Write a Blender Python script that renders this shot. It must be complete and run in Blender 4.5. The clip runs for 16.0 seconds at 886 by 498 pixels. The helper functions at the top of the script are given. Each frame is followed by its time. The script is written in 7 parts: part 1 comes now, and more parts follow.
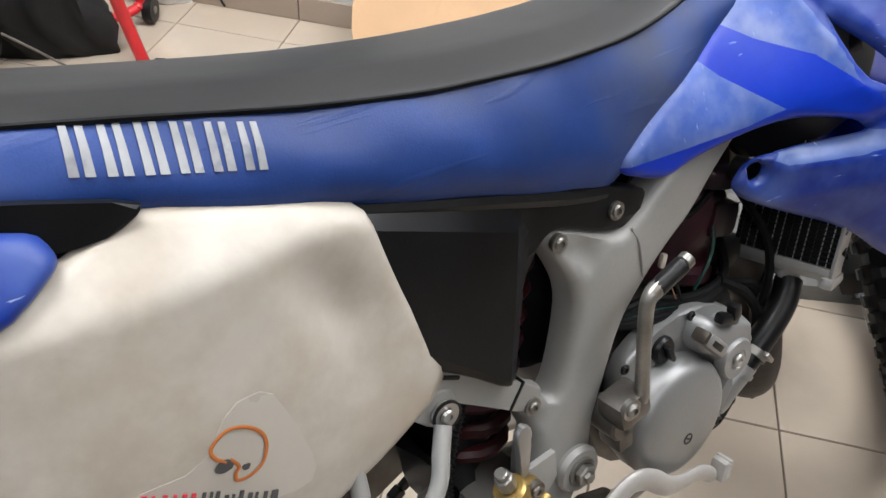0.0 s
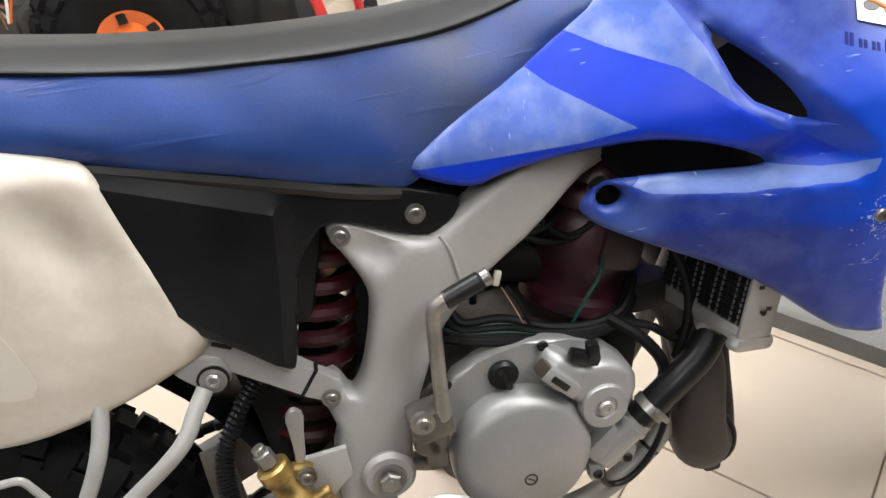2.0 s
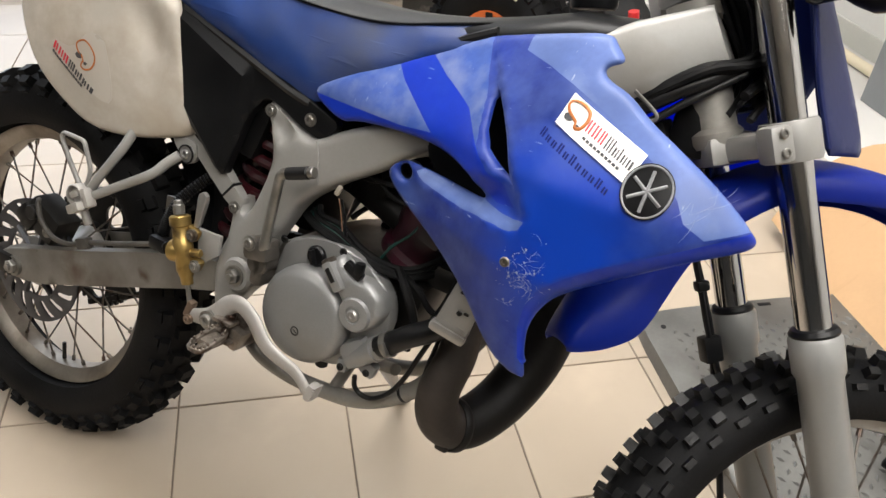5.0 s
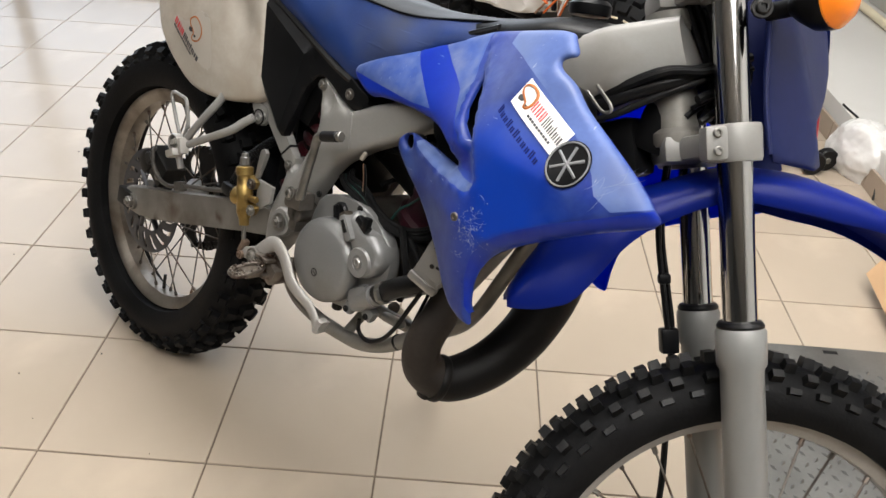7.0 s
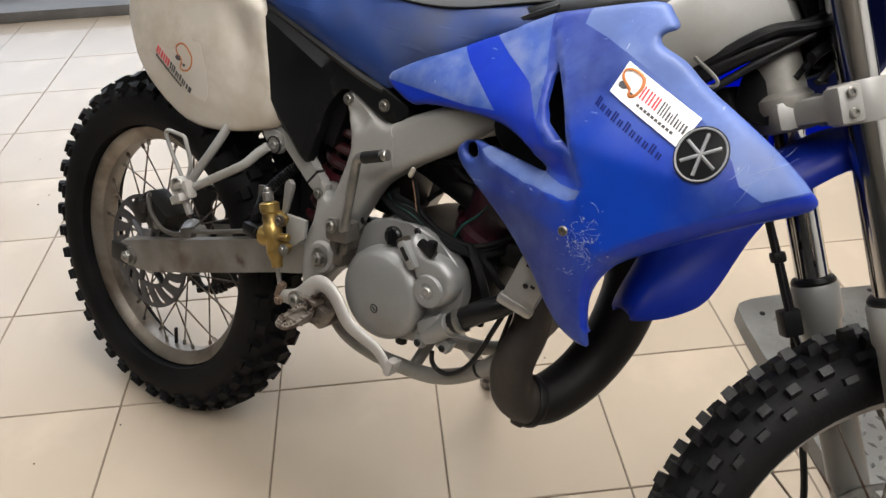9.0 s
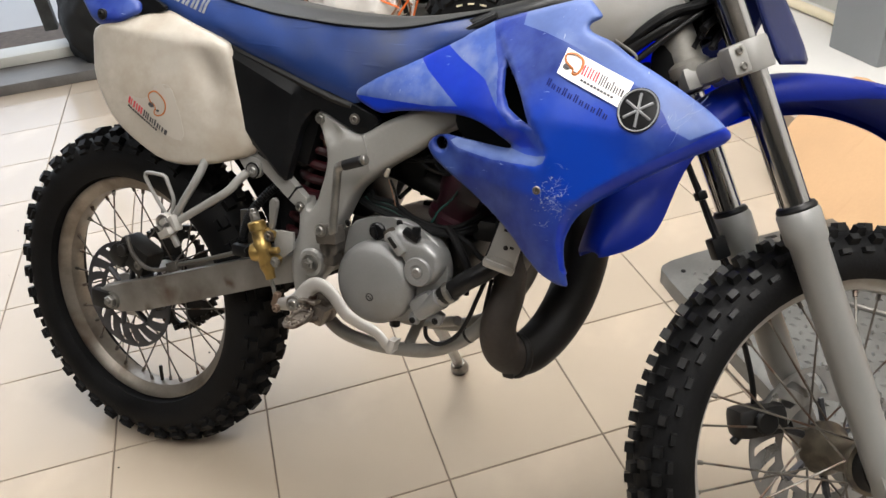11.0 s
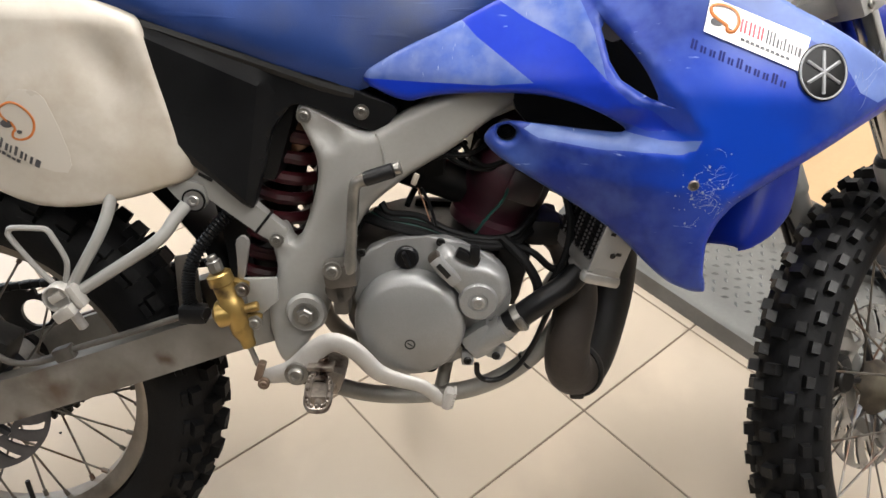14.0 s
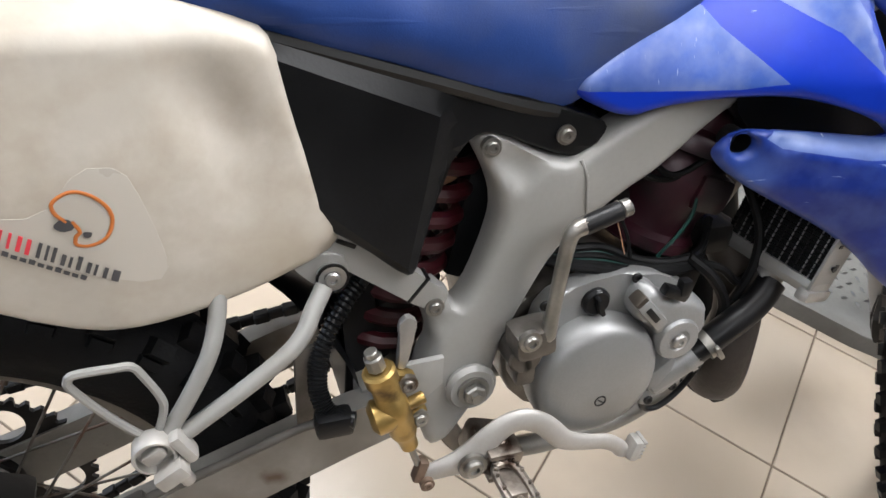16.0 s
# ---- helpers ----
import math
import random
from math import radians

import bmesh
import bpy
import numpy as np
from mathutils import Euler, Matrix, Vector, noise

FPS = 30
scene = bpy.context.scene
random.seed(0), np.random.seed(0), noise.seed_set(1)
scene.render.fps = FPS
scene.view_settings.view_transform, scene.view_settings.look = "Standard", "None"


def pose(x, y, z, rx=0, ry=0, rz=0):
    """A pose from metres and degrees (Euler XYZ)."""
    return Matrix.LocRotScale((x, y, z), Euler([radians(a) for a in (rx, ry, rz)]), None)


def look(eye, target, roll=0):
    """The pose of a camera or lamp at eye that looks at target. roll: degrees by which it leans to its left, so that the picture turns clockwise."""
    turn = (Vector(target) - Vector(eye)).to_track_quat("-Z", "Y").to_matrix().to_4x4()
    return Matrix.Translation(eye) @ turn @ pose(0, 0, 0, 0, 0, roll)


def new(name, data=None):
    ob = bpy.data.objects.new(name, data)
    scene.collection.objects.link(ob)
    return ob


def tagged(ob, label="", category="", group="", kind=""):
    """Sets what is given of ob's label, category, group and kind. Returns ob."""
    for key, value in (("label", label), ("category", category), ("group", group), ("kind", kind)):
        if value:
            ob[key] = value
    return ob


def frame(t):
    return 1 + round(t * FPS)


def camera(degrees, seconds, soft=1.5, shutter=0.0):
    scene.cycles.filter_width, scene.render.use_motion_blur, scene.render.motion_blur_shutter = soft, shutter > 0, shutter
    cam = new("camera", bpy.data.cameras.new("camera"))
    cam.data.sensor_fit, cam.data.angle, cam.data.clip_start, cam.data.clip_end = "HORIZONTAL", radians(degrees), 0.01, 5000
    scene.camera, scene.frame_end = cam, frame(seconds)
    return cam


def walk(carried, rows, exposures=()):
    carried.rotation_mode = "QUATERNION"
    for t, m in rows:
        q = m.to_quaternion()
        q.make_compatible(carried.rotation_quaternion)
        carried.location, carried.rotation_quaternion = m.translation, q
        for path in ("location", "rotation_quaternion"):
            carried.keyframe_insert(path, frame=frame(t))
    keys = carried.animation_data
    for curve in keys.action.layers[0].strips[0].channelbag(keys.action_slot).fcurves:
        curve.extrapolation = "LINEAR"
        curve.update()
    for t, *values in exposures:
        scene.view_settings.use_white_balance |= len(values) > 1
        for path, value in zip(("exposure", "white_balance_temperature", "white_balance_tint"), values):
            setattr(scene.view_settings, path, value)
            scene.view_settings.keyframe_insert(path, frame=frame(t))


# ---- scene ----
from mathutils.geometry import delaunay_2d_cdt

cam = camera(59.46, 16.0)
ROWS = [
    (0.0, 0.1011, -0.2601, 1.1819, 45.70, -3.86, -35.50),
    (0.5, 0.1968, -0.2574, 1.1689, 46.90, -1.16, -33.43),
    (1.0, 0.3079, -0.2205, 1.1368, 47.27, 1.88, -31.70),
    (1.5, 0.3776, -0.2859, 1.1338, 46.01, 3.72, -26.21),
    (2.0, 0.4794, -0.4553, 1.1631, 47.55, 5.15, -13.45),
    (2.5, 0.5813, -0.4786, 1.1609, 48.43, 1.52, -6.74),
    (3.0, 0.6920, -0.4701, 1.1425, 46.71, -1.59, 1.16),
    (3.5, 0.7684, -0.5738, 1.1725, 47.48, -1.92, 12.92),
    (4.0, 0.8833, -0.6689, 1.2177, 51.00, -2.59, 19.40),
    (6.5, 1.3577, -0.6496, 1.2359, 54.75, -3.43, 43.03),
    (7.0, 1.3934, -0.6534, 1.2441, 54.86, -3.15, 44.92),
    (7.5, 1.3567, -0.6493, 1.2354, 54.65, -2.98, 46.06),
    (8.0, 1.2534, -0.6452, 1.2178, 53.34, -1.01, 44.50),
    (10.5, 1.1605, -0.8121, 1.2174, 54.69, 4.89, 26.81),
    (11.0, 1.1784, -0.8783, 1.2507, 55.63, 5.09, 25.52),
    (11.5, 1.0753, -0.9046, 1.2415, 56.90, 4.93, 19.02),
    (12.0, 0.9556, -0.9357, 1.2422, 57.12, 3.53, 11.99),
    (12.5, 0.9025, -0.9515, 1.2339, 57.00, 1.30, 9.12),
    (13.0, 0.8391, -0.9001, 1.2146, 55.13, -0.02, 4.56),
    (13.5, 0.7224, -0.8055, 1.1863, 51.71, -0.67, 2.96),
    (14.0, 0.6473, -0.7079, 1.2019, 49.18, -0.50, 1.80),
    (14.5, 0.5198, -0.6416, 1.1959, 47.43, -2.13, -3.51),
    (15.0, 0.3518, -0.5878, 1.1895, 46.05, -5.31, -9.70),
    (15.5, 0.2826, -0.5095, 1.1742, 42.78, -7.22, -12.44),
    (16.0, 0.2407, -0.3795, 1.1530, 40.90, -8.50, -16.59),
]
walk(cam, [(t, pose(*row)) for t, *row in ROWS], exposures=[(0, -0.26, 5730, 10), (0.5, -0.21, 5680, 10), (1.0, -0.10, 5630, 10), (1.5, 0.22, 5680, 10), (2.5, 0.13, 6050, 10), (3.5, 0.01, 6000, 10), (4.2, -0.09, 6200, 10), (6.4, -0.43, 6080, 10), (8.2, -0.43, 6080, 10), (10.3, -0.30, 6080, 10), (11.5, -0.27, 6080, 10), (13.0, -0.25, 6130, 10), (14.5, 0.04, 6000, 10), (16.0, 0.04, 5750, 10)])

# settings of light
EXPOSURE = -0.1
WINDOW_W = 37.0
LAMP_W = 58.0
SKY_GLOW = 1.75
LAMPS = ((-1.7, 1.0, 0.12), (0.6, -0.6, 1.40), (0.9, 2.0, 0.92), (1.5, 0.9, 0.50))   # ceiling lamps: across and along the room, share of power
TILE_X, TILE_Y = -0.0674, -0.1996

# ---------- light, sky and exposure ----------
UN = Vector((math.cos(radians(42)), math.sin(radians(42)), 0))   # across the room, towards the plinth
UM = Vector((math.sin(radians(42)), -math.cos(radians(42)), 0))  # along the plinth, away from the shop front
scene.view_settings.exposure = EXPOSURE


def room(n, m, z=0.0):
    return UN * n + UM * m + Vector((0, 0, z))


ROOM = Matrix((( UN.x, UM.x, 0, 0), (UN.y, UM.y, 0, 0), (0, 0, 1, 0), (0, 0, 0, 1)))  # columns: n, m, z

world = bpy.data.worlds.new("sky")
scene.world = world
world.use_nodes = True
_sky = world.node_tree.nodes.new("ShaderNodeTexSky")
_sky.sky_type, _sky.sun_disc = "NISHITA", False
_sky.sun_elevation, _sky.sun_rotation = radians(40), radians(200)
world.node_tree.links.new(_sky.outputs[0], world.node_tree.nodes["Background"].inputs[0])
world.node_tree.nodes["Background"].inputs[1].default_value = 0.12


def area(name, where, aim, sx, sy, power, colour):
    lamp = bpy.data.lights.new(name, "AREA")
    lamp.shape, lamp.size, lamp.size_y, lamp.energy, lamp.color = "RECTANGLE", sx, sy, power, colour
    ob = new(name, lamp)
    ob.matrix_world = look(where, aim)
    return ob


area("window_light", room(-1.35, -2.78, 1.5), room(-1.35, 0, 1.0), 4.0, 2.3, WINDOW_W, (0.93, 0.97, 1.0))
for _n, _m, _w in LAMPS:
    area("ceiling_lamp_light", room(_n, _m, 2.855), room(_n, _m, 0), 1.5, 0.9, LAMP_W * _w, (1.0, 0.93, 0.83))


# ---------- materials ----------
def mat(name, col, rough=0.5, metal=0.0, var=0.25, scale=9.0, grain=90.0, bump=0.15, coat=0.0, dirt=None, dirt_at=0.62,
        scratch=None, scratch_at=0.66, spread=0.12, rand=0.0, space="Object", stretch=(30, 3, 30), spec=0.5, spots=(), haze=None, wrinkle=0.0, through_light=0.0):
    """A worn surface: two scales of colour change, dirt patches, scratches, uneven gloss and fine relief."""
    m = bpy.data.materials.new(name)
    m.use_nodes = True
    t, b = m.node_tree, m.node_tree.nodes["Principled BSDF"]
    N, L = t.nodes.new, t.links.new
    co = N("ShaderNodeTexCoord").outputs[space]

    def noise_at(s, detail=5.0, vec=None):
        n = N("ShaderNodeTexNoise")
        n.inputs["Scale"].default_value, n.inputs["Detail"].default_value = s, detail
        L(vec or co, n.inputs["Vector"])
        return n.outputs["Fac"]

    def ramp(fac, a, c):
        r = N("ShaderNodeMapRange")
        r.inputs["From Min"].default_value, r.inputs["From Max"].default_value = a, c
        L(fac, r.inputs["Value"])
        return r.outputs["Result"]

    def mix(fac, a, c):
        x = N("ShaderNodeMix")
        x.data_type = "RGBA"
        if isinstance(fac, float):
            x.inputs["Factor"].default_value = fac
        else:
            L(fac, x.inputs["Factor"])
        for v, k in ((a, 6), (c, 7)):
            if isinstance(v, tuple):
                x.inputs[k].default_value = (*v[:3], 1)
            else:
                L(v, x.inputs[k])
        return x.outputs[2]

    big, fine = noise_at(scale), noise_at(grain, 3.0)
    dark = tuple(c * (1 - var) for c in col)
    light = tuple(min(1, c * (1 + var * 0.6) + 0.01 * var) for c in col)
    c = mix(ramp(big, 0.3, 0.7), dark, light)
    c = mix(ramp(fine, 0.35, 0.75), c, mix(0.35, c, dark))
    if rand:
        info = N("ShaderNodeObjectInfo").outputs["Random"]
        c = mix(ramp(info, -1.0 / rand, 1.0 / rand + 1), c, tuple(v * 0.2 for v in col))
    if dirt:
        c = mix(ramp(noise_at(scale * 0.7, 8.0), dirt_at, dirt_at + spread), c, dirt)
    if scratch:
        mp = N("ShaderNodeMapping")
        mp.inputs["Scale"].default_value = stretch
        mp.inputs["Rotation"].default_value = (0.3, 0.6, 0.2)
        L(co, mp.inputs["Vector"])
        c = mix(ramp(noise_at(1.0, 6.0, mp.outputs[0]), scratch_at, scratch_at + 0.05), c, scratch)
    if haze:                                   # thin cloudy bloom: colour, scale, most
        hz = N("ShaderNodeMapRange")
        hz.inputs["From Min"].default_value, hz.inputs["From Max"].default_value = 0.42, 0.74
        hz.inputs["To Max"].default_value = haze[2]
        L(noise_at(haze[1], 9.0), hz.inputs["Value"])
        c = mix(hz.outputs["Result"], c, haze[0])
    for spot in spots:                         # stains, faded patches with ceiling reflection painted in, and one that has kept its colour: centre, inner and outer radius, colour
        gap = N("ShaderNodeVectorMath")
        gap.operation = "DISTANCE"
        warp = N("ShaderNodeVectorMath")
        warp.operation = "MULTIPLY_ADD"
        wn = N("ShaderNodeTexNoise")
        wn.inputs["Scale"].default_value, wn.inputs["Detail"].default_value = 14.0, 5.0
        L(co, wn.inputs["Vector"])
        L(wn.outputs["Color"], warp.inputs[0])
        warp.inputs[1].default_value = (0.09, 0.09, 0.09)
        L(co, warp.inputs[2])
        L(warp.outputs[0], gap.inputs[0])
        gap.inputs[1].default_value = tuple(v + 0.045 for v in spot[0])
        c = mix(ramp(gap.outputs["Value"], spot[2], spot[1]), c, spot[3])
    L(c, b.inputs["Base Color"])
    r = N("ShaderNodeMapRange")
    r.inputs["To Min"].default_value, r.inputs["To Max"].default_value = max(0.03, rough - 0.09), min(1, rough + 0.12)
    L(big, r.inputs["Value"])
    L(r.outputs["Result"], b.inputs["Roughness"])
    b.inputs["Metallic"].default_value = metal
    b.inputs["Coat Weight"].default_value = coat
    b.inputs["Specular IOR Level"].default_value = spec
    if bump:
        bp = N("ShaderNodeBump")
        bp.inputs["Strength"].default_value, bp.inputs["Distance"].default_value = bump, 0.002
        L(fine, bp.inputs["Height"])
        if wrinkle:                            # long shallow creases
            mw = N("ShaderNodeMapping")
            mw.inputs["Scale"].default_value, mw.inputs["Rotation"].default_value = (3.2, 6, 30), (0, 0.30, 0)
            L(co, mw.inputs["Vector"])
            b2 = N("ShaderNodeBump")
            b2.inputs["Strength"].default_value, b2.inputs["Distance"].default_value = wrinkle, 0.006
            wv = N("ShaderNodeTexNoise")
            wv.inputs["Scale"].default_value, wv.inputs["Detail"].default_value, wv.inputs["Distortion"].default_value = 1.3, 3.0, 0.8
            L(mw.outputs[0], wv.inputs["Vector"])
            L(ramp(wv.outputs["Fac"], 0.57, 0.70), b2.inputs["Height"])
            L(bp.outputs[0], b2.inputs["Normal"])
            bp = b2
        L(bp.outputs[0], b.inputs["Normal"])
    if through_light:                          # thin sheet that lets some light pass
        tr, mx = N("ShaderNodeBsdfTranslucent"), N("ShaderNodeMixShader")
        tr.inputs["Color"].default_value = (*[min(1, v * 3.0) for v in col], 1)
        mx.inputs[0].default_value = through_light
        L(b.outputs[0], mx.inputs[1])
        L(tr.outputs[0], mx.inputs[2])
        L(mx.outputs[0], t.nodes["Material Output"].inputs["Surface"])
    return m


def glow(name, col, strength):
    m = bpy.data.materials.new(name)
    m.use_nodes = True
    b = m.node_tree.nodes["Principled BSDF"]
    b.inputs["Base Color"].default_value = (*col, 1)
    b.inputs["Emission Color"].default_value = (*col, 1)
    b.inputs["Emission Strength"].default_value = strength
    return m


# the pale upper spot is fading plus ceiling reflection put into the colour
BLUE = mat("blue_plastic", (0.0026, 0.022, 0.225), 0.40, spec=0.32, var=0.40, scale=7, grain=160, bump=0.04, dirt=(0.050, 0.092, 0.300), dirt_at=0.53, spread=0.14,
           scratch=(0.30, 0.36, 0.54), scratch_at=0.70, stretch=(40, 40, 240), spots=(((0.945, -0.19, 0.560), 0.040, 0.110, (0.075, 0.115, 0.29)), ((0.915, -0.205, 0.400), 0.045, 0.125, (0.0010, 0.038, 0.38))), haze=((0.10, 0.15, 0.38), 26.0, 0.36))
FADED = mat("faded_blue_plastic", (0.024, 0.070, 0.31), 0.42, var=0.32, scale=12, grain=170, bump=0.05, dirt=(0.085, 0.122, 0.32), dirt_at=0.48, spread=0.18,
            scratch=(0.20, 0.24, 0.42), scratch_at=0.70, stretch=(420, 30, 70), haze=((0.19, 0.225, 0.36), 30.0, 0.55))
FENDER = mat("dark_blue_plastic", (0.0016, 0.011, 0.180), 0.38, var=0.25, scale=5, grain=130, bump=0.05, dirt=(0.006, 0.018, 0.19), dirt_at=0.58, spec=0.20,
             scratch=(0.14, 0.17, 0.32), scratch_at=0.73, through_light=0.12)
SHEER = mat("sheer_blue_plastic", (0.002, 0.026, 0.37), 0.38, var=0.25, scale=6, grain=150, bump=0.04, dirt=(0.008, 0.036, 0.33), dirt_at=0.55, through_light=0.5, spec=0.12)
MASKBLUE = mat("navy_plastic", (0.0022, 0.0075, 0.066), 0.42, var=0.25, scale=6, grain=140, bump=0.05, dirt=(0.008, 0.015, 0.075), dirt_at=0.55, spec=0.28, scratch=(0.05, 0.06, 0.13), scratch_at=0.74)
PEDAL = mat("forged_alloy", (0.37, 0.355, 0.332), 0.46, 0.35, var=0.15, scale=20, grain=240, bump=0.10, dirt=(0.25, 0.23, 0.20), dirt_at=0.60, spread=0.2)
HEADER = mat("rusty_header_steel", (0.024, 0.018, 0.0140), 0.56, 0.2, var=0.5, scale=14, grain=120, bump=0.3, dirt=(0.060, 0.044, 0.032), dirt_at=0.56, spread=0.25)
PEGSTEEL = mat("worn_rusty_steel", (0.24, 0.21, 0.18), 0.34, 0.8, var=0.4, scale=40, grain=240, bump=0.15, dirt=(0.045, 0.027, 0.019), dirt_at=0.47, spread=0.12)
GRIMY = mat("grimy_grey_hose", (0.070, 0.064, 0.056), 0.5, var=0.3, scale=30, bump=0.1, dirt=(0.035, 0.030, 0.025), dirt_at=0.55, spec=0.3)
GREASY = mat("greasy_steel", (0.11, 0.10, 0.088), 0.40, 0.6, var=0.4, scale=30, grain=240, bump=0.15, dirt=(0.03, 0.025, 0.02), dirt_at=0.52, spread=0.2)
INK = mat("bright_blue_film", (0.002, 0.023, 0.345), 0.34, spec=0.28, var=0.2, scale=7, bump=0.03, dirt=(0.018, 0.060, 0.33), dirt_at=0.50, spread=0.22, scratch=(0.14, 0.20, 0.46), scratch_at=0.71, stretch=(40, 40, 240))
# pale blue for the bleached crest and for a highlight painted on the lip
BLEACHED_LIT = mat("bleached_lit_blue_plastic", (0.070, 0.120, 0.335), 0.44, var=0.28, scale=14, grain=170, bump=0.05, dirt=(0.145, 0.20, 0.39), dirt_at=0.52, spread=0.16,
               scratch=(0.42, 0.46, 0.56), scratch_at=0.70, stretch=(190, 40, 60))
for _m, _w in ((BLUE, 0.12), (FADED, 0.24), (BLEACHED_LIT, 0.35), (INK, 0.04)):     # dusty bloom on old plastic
    _p = _m.node_tree.nodes["Principled BSDF"]
    _p.inputs["Sheen Weight"].default_value = _w
    _p.inputs["Sheen Roughness"].default_value = 0.38
    _p.inputs["Sheen Tint"].default_value = (0.62, 0.72, 1.0, 1)
SEAT_BLUE = mat("blue_vinyl", (0.013, 0.040, 0.178), 0.44, var=0.38, scale=9, grain=700, bump=0.08, dirt=(0.046, 0.055, 0.090), dirt_at=0.48, spread=0.22,
                scratch=(0.06, 0.09, 0.20), scratch_at=0.69, stretch=(6, 6, 90), wrinkle=0.18, spec=0.27)
SEAT_TOP = mat("grey_black_vinyl", (0.014, 0.014, 0.0145), 0.40, var=0.2, scale=8, grain=900, bump=0.07, dirt=(0.032, 0.031, 0.030), dirt_at=0.55, spread=0.25, spec=0.36)
BLACK = mat("black_plastic", (0.0040, 0.0043, 0.0050), 0.36, var=0.35, scale=10, grain=300, bump=0.07, dirt=(0.011, 0.0108, 0.0105), dirt_at=0.62, spec=0.17,
            scratch=(0.05, 0.05, 0.05), scratch_at=0.755)
GLOSSY = mat("glossy_black", (0.004, 0.004, 0.0045), 0.30, var=0.3, bump=0.03, spec=0.12)
CREAM = mat("yellowed_white_plastic", (0.450, 0.416, 0.360), 0.40, var=0.16, scale=8, grain=150, bump=0.05, dirt=(0.330, 0.280, 0.214), dirt_at=0.50, spread=0.22, spec=0.34, haze=((0.30, 0.25, 0.19), 34.0, 0.45),
            scratch=(0.20, 0.165, 0.12), scratch_at=0.715, stretch=(16, 12, 44))
FRAME = mat("silver_frame_paint", (0.262, 0.256, 0.243), 0.42, 0.15, var=0.13, scale=9, grain=200, bump=0.06, dirt=(0.17, 0.155, 0.135), dirt_at=0.58, spread=0.22,
            scratch=(0.08, 0.07, 0.06), scratch_at=0.74)
ALLOY = mat("dull_alloy", (0.34, 0.33, 0.315), 0.36, 0.7, var=0.2, scale=16, grain=240, bump=0.10, dirt=(0.17, 0.155, 0.135), dirt_at=0.58, spread=0.2)
COVER = mat("cast_cover_alloy", (0.262, 0.262, 0.260), 0.42, 0.50, var=0.2, scale=7, grain=420, bump=0.10, dirt=(0.17, 0.16, 0.145), dirt_at=0.58, spread=0.2)
STEEL = mat("worn_steel", (0.28, 0.27, 0.25), 0.36, 0.85, var=0.3, scale=30, grain=260, bump=0.1, dirt=(0.11, 0.085, 0.065), dirt_at=0.58)
DISC = mat("brake_disc_steel", (0.10, 0.103, 0.115), 0.33, 0.85, var=0.25, scale=24, grain=200, bump=0.05, dirt=(0.06, 0.05, 0.042), dirt_at=0.6)
TREAD = mat("worn_tread_rubber", (0.0038, 0.0038, 0.0040), 0.44, var=0.4, scale=20, grain=190, bump=0.3, dirt=(0.014, 0.0132, 0.0125), dirt_at=0.58, spread=0.2, spec=0.30)
HUB = mat("dirty_gold_hub", (0.17, 0.145, 0.105), 0.42, 0.5, var=0.35, scale=24, bump=0.1, dirt=(0.06, 0.05, 0.04), dirt_at=0.48)
# grey chosen for the unseen walls, to dim what the motorcycle reflects
BACKWALL = mat("unseen_back_wall_grey", (0.17, 0.17, 0.165), 0.6, var=0.08, scale=2, grain=70, bump=0.1)
ARM = mat("grimy_silver_arm", (0.22, 0.21, 0.19), 0.46, 0.35, var=0.2, scale=10, grain=170, bump=0.08, dirt=(0.10, 0.085, 0.068), dirt_at=0.52, spread=0.2,
          scratch=(0.05, 0.042, 0.035), scratch_at=0.72, spots=(((0.131, -0.096, 0.040), 0.004, 0.030, (0.075, 0.045, 0.024)), ((0.076, -0.096, 0.0), 0.003, 0.020, (0.05, 0.035, 0.022)), ((0.281, -0.096, 0.090), 0.003, 0.018, (0.075, 0.052, 0.034))))
SLIDER = mat("grey_fork_paint", (0.235, 0.235, 0.228), 0.40, 0.15, var=0.08, scale=8, grain=200, bump=0.05, dirt=(0.15, 0.14, 0.125), dirt_at=0.62, spread=0.2)
RIM = mat("dirty_alloy_rim", (0.28, 0.25, 0.212), 0.36, 0.7, var=0.3, scale=14, grain=200, bump=0.08, dirt=(0.115, 0.088, 0.064), dirt_at=0.48, spread=0.2)
PALERIM = mat("grey_painted_rim", (0.36, 0.345, 0.32), 0.42, 0.3, var=0.15, scale=14, grain=200, bump=0.08, dirt=(0.19, 0.165, 0.135), dirt_at=0.56, spread=0.25)
BRIGHTDISC = mat("polished_disc_steel", (0.40, 0.395, 0.385), 0.28, 0.9, var=0.2, scale=24, grain=200, bump=0.04, dirt=(0.15, 0.13, 0.11), dirt_at=0.6)
SPOKE = mat("rusty_spoke_steel", (0.18, 0.165, 0.145), 0.45, 0.8, var=0.4, scale=40, dirt=(0.11, 0.07, 0.05), dirt_at=0.5)
CHROME = mat("chrome_stanchion", (0.46, 0.455, 0.45), 0.08, 1.0, var=0.06, scale=6, bump=0.01)
RUBBER = mat("knobbly_rubber", (0.0026, 0.0026, 0.0030), 0.60, var=0.4, scale=14, grain=190, bump=0.3, dirt=(0.0075, 0.007, 0.0066), dirt_at=0.60, spread=0.2, spec=0.14)
HOSE = mat("black_hose", (0.0045, 0.0045, 0.005), 0.34, var=0.3, bump=0.1, spec=0.25)
BRASS = mat("gold_anodised_brass", (0.36, 0.245, 0.080), 0.36, 0.85, var=0.25, scale=40, bump=0.08, dirt=(0.12, 0.08, 0.035), dirt_at=0.56)
